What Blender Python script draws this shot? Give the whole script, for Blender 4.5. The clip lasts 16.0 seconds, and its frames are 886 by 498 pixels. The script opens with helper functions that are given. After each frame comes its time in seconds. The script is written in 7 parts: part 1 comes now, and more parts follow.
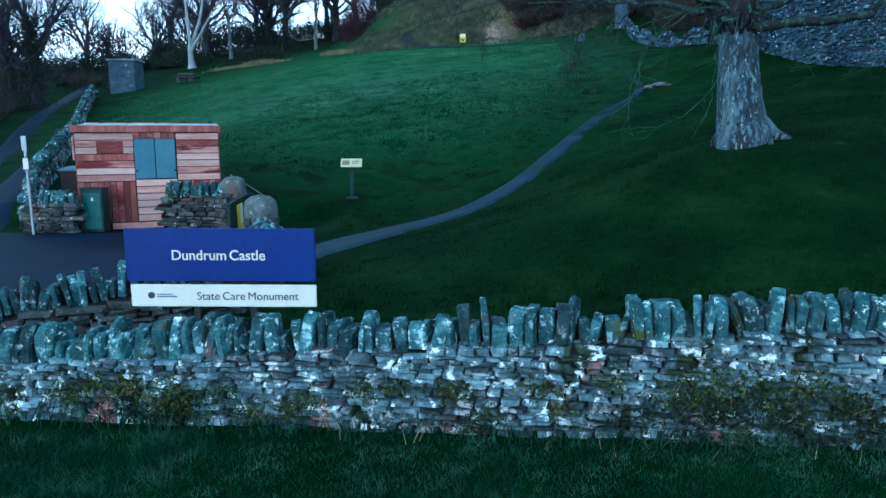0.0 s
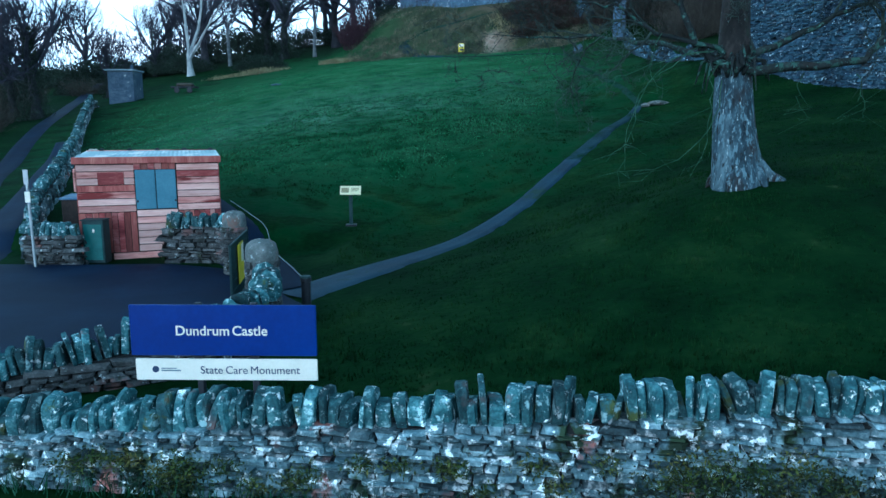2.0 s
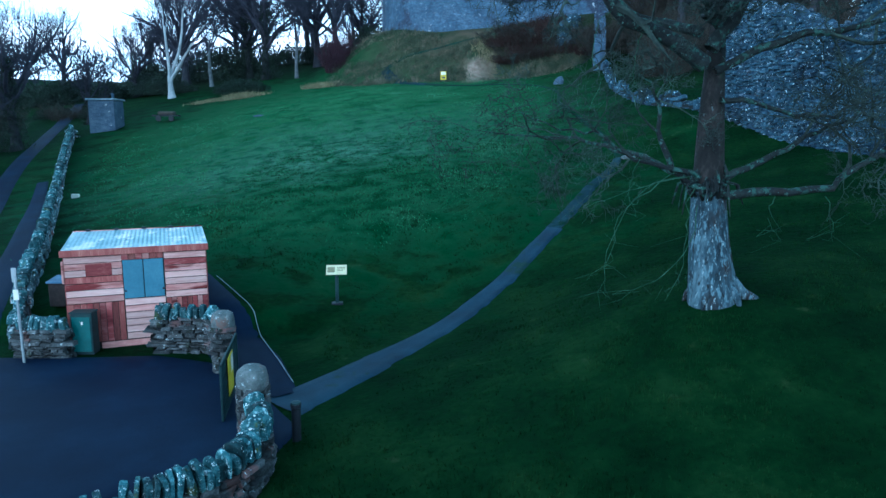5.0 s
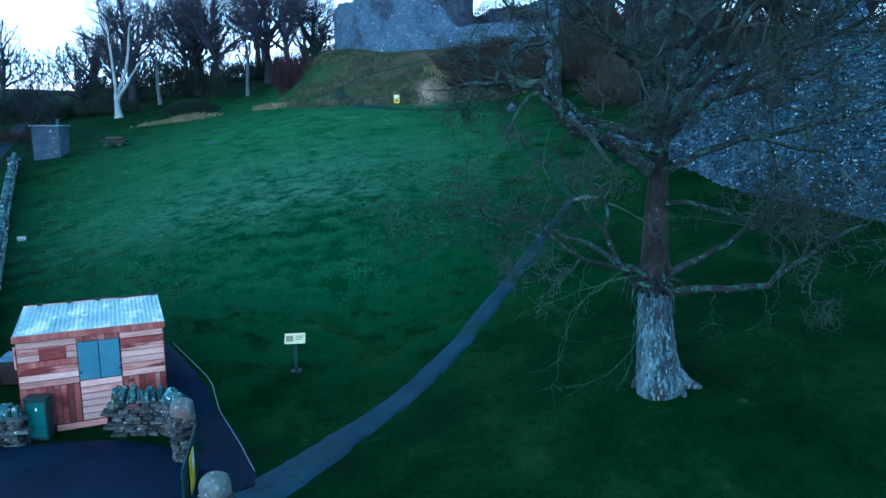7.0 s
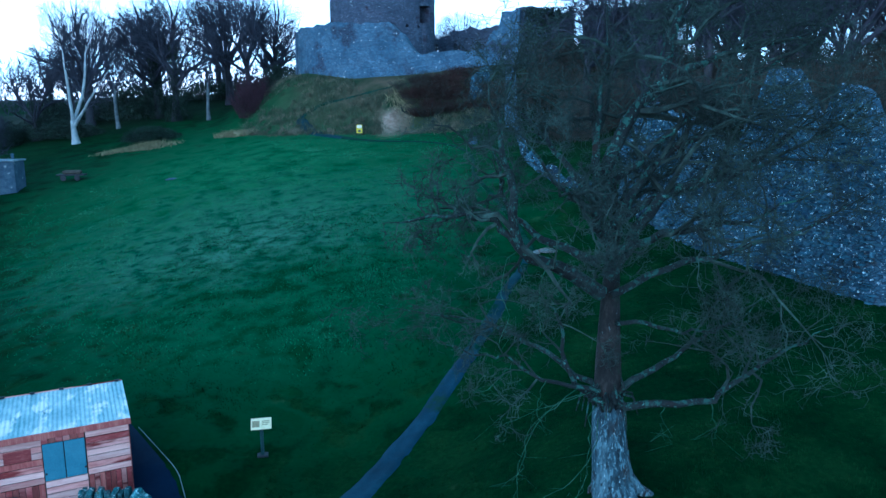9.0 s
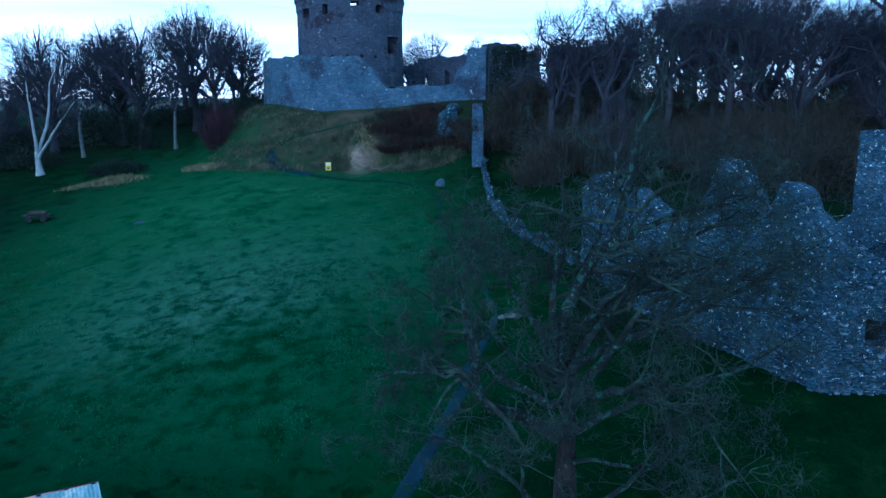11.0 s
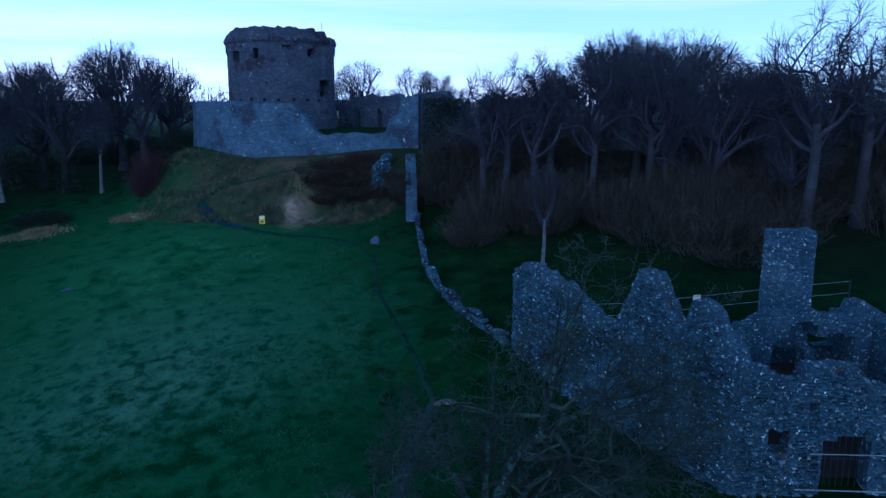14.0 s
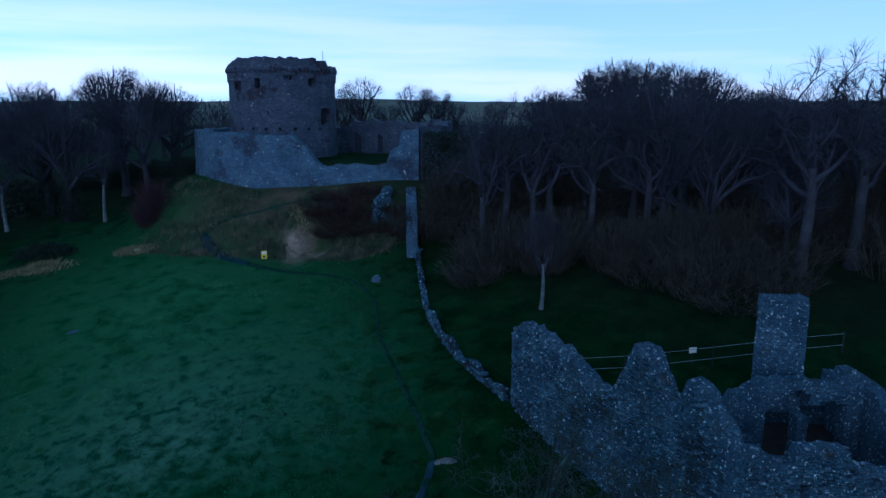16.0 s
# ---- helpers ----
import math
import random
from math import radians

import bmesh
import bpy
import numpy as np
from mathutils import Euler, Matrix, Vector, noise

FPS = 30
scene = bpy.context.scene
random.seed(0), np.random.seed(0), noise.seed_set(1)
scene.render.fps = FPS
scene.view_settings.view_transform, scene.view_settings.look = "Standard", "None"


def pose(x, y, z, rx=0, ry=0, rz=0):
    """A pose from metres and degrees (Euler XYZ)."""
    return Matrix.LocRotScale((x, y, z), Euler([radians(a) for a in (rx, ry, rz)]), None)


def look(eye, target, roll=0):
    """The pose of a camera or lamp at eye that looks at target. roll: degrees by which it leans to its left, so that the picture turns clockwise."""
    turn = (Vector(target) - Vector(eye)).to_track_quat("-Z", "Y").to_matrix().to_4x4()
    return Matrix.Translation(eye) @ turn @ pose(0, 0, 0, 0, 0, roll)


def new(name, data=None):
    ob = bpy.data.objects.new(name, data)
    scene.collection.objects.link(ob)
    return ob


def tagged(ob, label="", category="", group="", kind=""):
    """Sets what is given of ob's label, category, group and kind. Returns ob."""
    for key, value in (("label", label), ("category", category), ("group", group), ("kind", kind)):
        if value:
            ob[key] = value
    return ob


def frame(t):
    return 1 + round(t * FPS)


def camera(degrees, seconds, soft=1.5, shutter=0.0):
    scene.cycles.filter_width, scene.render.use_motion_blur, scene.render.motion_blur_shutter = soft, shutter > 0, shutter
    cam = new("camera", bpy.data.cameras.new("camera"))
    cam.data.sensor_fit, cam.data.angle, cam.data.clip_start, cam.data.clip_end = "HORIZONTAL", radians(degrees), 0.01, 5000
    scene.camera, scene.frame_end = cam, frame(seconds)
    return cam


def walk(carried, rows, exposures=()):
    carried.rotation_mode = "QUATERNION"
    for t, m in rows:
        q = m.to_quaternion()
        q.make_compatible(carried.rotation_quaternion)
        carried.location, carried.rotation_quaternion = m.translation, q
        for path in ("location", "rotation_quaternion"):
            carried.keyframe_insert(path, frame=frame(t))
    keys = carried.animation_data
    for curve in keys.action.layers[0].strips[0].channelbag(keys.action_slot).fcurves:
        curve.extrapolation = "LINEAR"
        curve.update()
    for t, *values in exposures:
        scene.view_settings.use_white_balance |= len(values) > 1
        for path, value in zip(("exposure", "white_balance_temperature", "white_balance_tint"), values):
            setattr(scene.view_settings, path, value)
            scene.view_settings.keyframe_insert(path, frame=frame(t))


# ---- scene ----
cam = camera(63.4, 16.0)
METRES, EYE, TILT, LEAN, TURN = 20.0, 2.94, -9.5, 0.0, 0.0
ROWS = [
    (0.0, 0.0, 0.0, 0.0, 0.0, 0.0, -0.0),
    (0.5, -0.0001, -0.0017, 0.0067, -0.03, -0.01, 0.02),
    (1.0, -0.0003, -0.0037, 0.0147, -0.07, -0.01, 0.02),
    (1.5, 0.0002, -0.0057, 0.0253, -0.09, -0.02, 0.03),
    (2.0, 0.0001, -0.0078, 0.039, -0.11, -0.02, 0.03),
    (2.5, -0.0006, -0.0108, 0.0541, -0.13, -0.05, 0.06),
    (3.0, -0.0005, -0.0145, 0.0723, -0.15, -0.07, 0.06),
    (3.5, -0.0007, -0.019, 0.0925, -0.28, -0.06, 0.03),
    (6.0, -0.0051, -0.0334, 0.2015, -3.15, -0.19, 0.66),
    (6.5, -0.0053, -0.0393, 0.2276, -4.16, -0.25, 0.91),
    (7.0, -0.0061, -0.0462, 0.2571, -5.15, -0.3, 1.06),
    (7.5, -0.0065, -0.0527, 0.2873, -5.98, -0.36, 1.21),
    (8.0, -0.0046, -0.0592, 0.3196, -6.68, -0.41, 1.37),
    (8.5, -0.0032, -0.0665, 0.3528, -7.36, -0.48, 1.52),
    (9.0, -0.0031, -0.073, 0.387, -7.99, -0.51, 1.63),
    (11.5, -0.0024, -0.1334, 0.6007, -11.04, -0.98, 1.82),
    (12.0, -0.0006, -0.1432, 0.6406, -11.63, -1.01, 1.85),
    (12.5, -0.0015, -0.1526, 0.679, -12.65, -1.12, 1.96),
    (13.0, -0.0029, -0.1599, 0.7161, -14.47, -1.22, 2.27),
    (13.5, -0.0072, -0.1685, 0.7563, -15.64, -1.37, 2.47),
    (14.0, -0.009, -0.1742, 0.7975, -15.76, -1.46, 2.48),
    (14.5, -0.0125, -0.1825, 0.8405, -15.78, -1.6, 2.48),
    (15.0, -0.0141, -0.1917, 0.883, -15.78, -1.69, 2.48),
    (15.5, -0.0132, -0.1987, 0.9295, -15.77, -1.84, 2.49),
    (16.0, -0.0085, -0.2037, 0.9765, -15.73, -1.98, 2.51),
]
walk(cam, [(t, pose(0, 0, EYE, TILT, LEAN, TURN) @ pose(METRES * x, METRES * y, METRES * z, 90 + pitch, roll, yaw)) for t, x, y, z, yaw, pitch, roll in ROWS],
     exposures=[(0.0, 0.92, 4650, 4), (3.0, 0.97, 4600, 4), (6.5, 1.20, 4330, 4), (7.2, 1.06, 4270, 4), (9.0, 0.94, 4080, 4), (11.5, 0.24, 4060, 11), (12.5, -0.04, 4020, 18), (14.0, -0.32, 4100, 20), (16.0, -0.66, 4250, 17)])

# ---- sky and light: a cloudy dusk, brighter low in the west ----
SUN_TURN, SUN_UP = radians(215), radians(20)
world = bpy.data.worlds.new("dusk")
scene.world = world
world.use_nodes = True
wn, wl = world.node_tree.nodes, world.node_tree.links
sky = wn.new("ShaderNodeTexSky")
sky.sky_type, sky.sun_disc, sky.sun_elevation, sky.sun_rotation = "NISHITA", False, SUN_UP, SUN_TURN
wtc, wmap = wn.new("ShaderNodeTexCoord"), wn.new("ShaderNodeMapping")
wmap.inputs["Scale"].default_value = (1.2, 1.2, 16.0)
wl.new(wtc.outputs["Generated"], wmap.inputs["Vector"])
cloud = wn.new("ShaderNodeTexNoise")
cloud.inputs["Scale"].default_value, cloud.inputs["Detail"].default_value = 1.6, 6
wl.new(wmap.outputs["Vector"], cloud.inputs["Vector"])
cramp = wn.new("ShaderNodeValToRGB")
cramp.color_ramp.elements[0].position, cramp.color_ramp.elements[0].color = 0.40, (0.70, 0.83, 0.83, 1)
cramp.color_ramp.elements[1].position, cramp.color_ramp.elements[1].color = 0.58, (1.0, 0.94, 0.87, 1)
wl.new(cloud.outputs["Fac"], cramp.inputs["Fac"])
skybg, cloudbg, wmix = wn.new("ShaderNodeBackground"), wn.new("ShaderNodeBackground"), wn.new("ShaderNodeMixShader")
skybg.inputs["Strength"].default_value = 0.15
# the cloud cover is bright low down, in the west most, and dull overhead
wsep, wlow, wwest, wmul = wn.new("ShaderNodeSeparateXYZ"), wn.new("ShaderNodeMapRange"), wn.new("ShaderNodeMapRange"), wn.new("ShaderNodeMath")
wl.new(wtc.outputs["Generated"], wsep.inputs["Vector"])
wlow.inputs["From Min"].default_value, wlow.inputs["From Max"].default_value, wlow.inputs["To Min"].default_value, wlow.inputs["To Max"].default_value = 0.0, 0.5, 1.70, 0.36
wl.new(wsep.outputs["Z"], wlow.inputs["Value"])
wwest.inputs["From Min"].default_value, wwest.inputs["From Max"].default_value, wwest.inputs["To Min"].default_value, wwest.inputs["To Max"].default_value = -0.5, 0.35, 1.3, 1.0
wl.new(wsep.outputs["X"], wwest.inputs["Value"])
wmul.operation = "MULTIPLY"
wl.new(wlow.outputs["Result"], wmul.inputs[0])
wl.new(wwest.outputs["Result"], wmul.inputs[1])
wl.new(wmul.outputs[0], cloudbg.inputs["Strength"])
wl.new(sky.outputs["Color"], skybg.inputs["Color"])
wup, wtint = wn.new("ShaderNodeMapRange"), wn.new("ShaderNodeMix")
wup.inputs["From Min"].default_value, wup.inputs["From Max"].default_value = 0.05, 0.24
wl.new(wsep.outputs["Z"], wup.inputs["Value"])
wtint.data_type = "RGBA"
wl.new(wup.outputs["Result"], wtint.inputs["Factor"])
wl.new(cramp.outputs["Color"], wtint.inputs[6])
wtint.inputs[7].default_value = (0.56, 0.80, 0.86, 1)
wl.new(wtint.outputs[2], cloudbg.inputs["Color"])
wmix.inputs["Fac"].default_value = 0.90
wl.new(skybg.outputs["Background"], wmix.inputs[1])
wl.new(cloudbg.outputs["Background"], wmix.inputs[2])
wl.new(wmix.outputs["Shader"], wn["World Output"].inputs["Surface"])
sun_data = bpy.data.lights.new("sun", "SUN")
sun_data.energy, sun_data.angle, sun_data.color = 0.42, radians(40), (1.0, 0.95, 0.90)
sun = new("sun", sun_data)
sun.matrix_world = look((0, 0, 60), (27, 38, 43))


# ---- materials ----
def material(name, colours, scale=3.0, rough=0.85, bump=0.3, fine=40.0, metal=0.0, spots=None, vary=0.0, world_space=False, stretch=(1, 1, 1), spec=0.3):
    """Noise between the colours at two scales, with relief; spots: (colour, scale, threshold) of lichen, dirt or flakes."""
    m = bpy.data.materials.new(name)
    m.use_nodes = True
    n, l = m.node_tree.nodes, m.node_tree.links
    b = n["Principled BSDF"]
    b.inputs["Roughness"].default_value, b.inputs["Metallic"].default_value = rough, metal
    b.inputs["Specular IOR Level"].default_value = spec
    if world_space:
        vec = n.new("ShaderNodeNewGeometry").outputs["Position"]
    else:
        vec = n.new("ShaderNodeTexCoord").outputs["Object"]
    info = n.new("ShaderNodeObjectInfo")
    mp = n.new("ShaderNodeMapping")
    mp.inputs["Scale"].default_value = stretch
    l.new(vec, mp.inputs["Vector"])
    if not world_space:
        shift = n.new("ShaderNodeMath")
        shift.operation = "MULTIPLY"
        shift.inputs[1].default_value = 37.0
        l.new(info.outputs["Random"], shift.inputs[0])
        l.new(shift.outputs[0], mp.inputs["Location"])
    vec = mp.outputs["Vector"]

    def noise_at(s, detail=5.0, r=0.6):
        t = n.new("ShaderNodeTexNoise")
        t.inputs["Scale"].default_value, t.inputs["Detail"].default_value, t.inputs["Roughness"].default_value = s, detail, r
        l.new(vec, t.inputs["Vector"])
        return t.outputs["Fac"]
    big, small = noise_at(scale), noise_at(fine, 3.0)
    mixed = n.new("ShaderNodeMath")
    mixed.operation = "MULTIPLY_ADD"
    mixed.inputs[1].default_value = 0.35
    l.new(small, mixed.inputs[0])
    part_big = n.new("ShaderNodeMath")
    part_big.operation = "MULTIPLY"
    part_big.inputs[1].default_value = 0.65
    l.new(big, part_big.inputs[0])
    l.new(part_big.outputs[0], mixed.inputs[2])
    ramp = n.new("ShaderNodeValToRGB")
    els = ramp.color_ramp.elements
    while len(els) < len(colours):
        els.new(0.5)
    for i, c in enumerate(colours):
        els[i].position = 0.34 + 0.32 * i / max(1, len(colours) - 1)
        els[i].color = (*c, 1)
    l.new(mixed.outputs[0], ramp.inputs["Fac"])
    colour = ramp.outputs["Color"]
    for sc, ss, st in spots or ():
        f = noise_at(ss, 4.0, 0.65)
        step = n.new("ShaderNodeMapRange")
        step.inputs["From Min"].default_value, step.inputs["From Max"].default_value = st, st + 0.07
        l.new(f, step.inputs["Value"])
        mx = n.new("ShaderNodeMix")
        mx.data_type = "RGBA"
        l.new(step.outputs["Result"], mx.inputs["Factor"])
        l.new(colour, mx.inputs[6])
        mx.inputs[7].default_value = (*sc, 1)
        colour = mx.outputs[2]
    if vary:
        hs = n.new("ShaderNodeHueSaturation")
        rng = n.new("ShaderNodeMapRange")
        rng.inputs["To Min"].default_value, rng.inputs["To Max"].default_value = 1 - vary, 1 + vary
        geo = n.new("ShaderNodeNewGeometry")
        both = n.new("ShaderNodeMath")
        both.operation = "ADD"
        l.new(info.outputs["Random"], both.inputs[0])
        l.new(geo.outputs["Random Per Island"], both.inputs[1])
        frac = n.new("ShaderNodeMath")
        frac.operation = "FRACT"
        l.new(both.outputs[0], frac.inputs[0])
        l.new(frac.outputs[0], rng.inputs["Value"])
        l.new(rng.outputs["Result"], hs.inputs["Value"])
        l.new(colour, hs.inputs["Color"])
        colour = hs.outputs["Color"]
    l.new(colour, b.inputs["Base Color"])
    if bump:
        bp = n.new("ShaderNodeBump")
        bp.inputs["Strength"].default_value, bp.inputs["Distance"].default_value = bump, 0.6 / fine
        l.new(mixed.outputs[0], bp.inputs["Height"])
        l.new(bp.outputs["Normal"], b.inputs["Normal"])
    return m


def add_zone(m, colours, centre, size, edge, scale, turn=0.0, outside=False, span=(0.35, 0.65)):
    """Other ground colours inside, or outside, a ragged oval of the land."""
    n, l = m.node_tree.nodes, m.node_tree.links
    b = n["Principled BSDF"]
    under = b.inputs["Base Color"].links[0].from_socket
    geo, mp, ns, ln = n.new("ShaderNodeNewGeometry"), n.new("ShaderNodeMapping"), n.new("ShaderNodeTexNoise"), n.new("ShaderNodeVectorMath")
    mp.vector_type = "TEXTURE"
    mp.inputs["Location"].default_value = (*centre, 0)
    mp.inputs["Rotation"].default_value = (0, 0, radians(turn))
    mp.inputs["Scale"].default_value = (*size, 1e6)
    l.new(geo.outputs["Position"], mp.inputs["Vector"])
    ln.operation = "LENGTH"
    l.new(mp.outputs["Vector"], ln.inputs[0])
    ns.inputs["Scale"].default_value, ns.inputs["Detail"].default_value = scale, 7
    l.new(geo.outputs["Position"], ns.inputs["Vector"])
    add = n.new("ShaderNodeMath")
    add.operation = "MULTIPLY_ADD"
    add.inputs[1].default_value = edge
    l.new(ns.outputs["Fac"], add.inputs[0])
    l.new(ln.outputs["Value"], add.inputs[2])
    rg = n.new("ShaderNodeMapRange")
    rg.inputs["From Min"].default_value, rg.inputs["From Max"].default_value = (0.9 + edge * 0.5, 1.5 + edge * 0.5) if outside else (1.15 + edge * 0.5, 0.3 + edge * 0.5)
    l.new(add.outputs[0], rg.inputs["Value"])
    ramp = n.new("ShaderNodeValToRGB")
    ramp.color_ramp.elements[0].position, ramp.color_ramp.elements[0].color = span[0], (*colours[0], 1)
    ramp.color_ramp.elements[1].position, ramp.color_ramp.elements[1].color = span[1], (*colours[1], 1)
    l.new(ns.outputs["Fac"], ramp.inputs["Fac"])
    mx = n.new("ShaderNodeMix")
    mx.data_type = "RGBA"
    l.new(rg.outputs["Result"], mx.inputs["Factor"])
    l.new(under, mx.inputs[6])
    l.new(ramp.outputs["Color"], mx.inputs[7])
    l.new(mx.outputs[2], b.inputs["Base Color"])


def masonry_material(name, colours, stone=(0.42, 0.2), joint=(0.05, 0.05, 0.05), lichen=((0.6, 0.62, 0.6), 9.0, 0.62), dark=((0.05, 0.05, 0.05), 0.6, 0.6)):
    """Coursed rubble seen from afar: irregular cells with sunk joints, lichen and damp stains."""
    m = material(name, colours, scale=0.7, fine=5.0, rough=0.95, bump=0.0, spots=(dark, lichen), world_space=True)
    n, l = m.node_tree.nodes, m.node_tree.links
    b = n["Principled BSDF"]
    colour = b.inputs["Base Color"].links[0].from_socket
    geo = n.new("ShaderNodeNewGeometry")
    mp = n.new("ShaderNodeMapping")
    mp.inputs["Scale"].default_value = (1 / stone[0], 1 / stone[0], 1 / stone[1])
    l.new(geo.outputs["Position"], mp.inputs["Vector"])
    vo, ve = n.new("ShaderNodeTexVoronoi"), n.new("ShaderNodeTexVoronoi")
    ve.feature = "DISTANCE_TO_EDGE"
    for v in (vo, ve):
        v.inputs["Scale"].default_value = 1.0
        l.new(mp.outputs["Vector"], v.inputs["Vector"])
    tone = n.new("ShaderNodeHueSaturation")
    sep = n.new("ShaderNodeSeparateColor")
    l.new(vo.outputs["Color"], sep.inputs["Color"])
    rng = n.new("ShaderNodeMapRange")
    rng.inputs["To Min"].default_value, rng.inputs["To Max"].default_value = 0.80, 1.22
    l.new(sep.outputs["Red"], rng.inputs["Value"])
    l.new(rng.outputs["Result"], tone.inputs["Value"])
    l.new(colour, tone.inputs["Color"])
    edge = n.new("ShaderNodeMapRange")
    edge.inputs["From Min"].default_value, edge.inputs["From Max"].default_value = 0.0, 0.10
    l.new(ve.outputs["Distance"], edge.inputs["Value"])
    mx = n.new("ShaderNodeMix")
    mx.data_type = "RGBA"
    mx.inputs[6].default_value = (*joint, 1)
    l.new(edge.outputs["Result"], mx.inputs["Factor"])
    l.new(tone.outputs["Color"], mx.inputs[7])
    l.new(mx.outputs[2], b.inputs["Base Color"])
    bp = n.new("ShaderNodeBump")
    bp.inputs["Strength"].default_value, bp.inputs["Distance"].default_value = 0.8, 0.06
    l.new(edge.outputs["Result"], bp.inputs["Height"])
    l.new(bp.outputs["Normal"], b.inputs["Normal"])
    return m


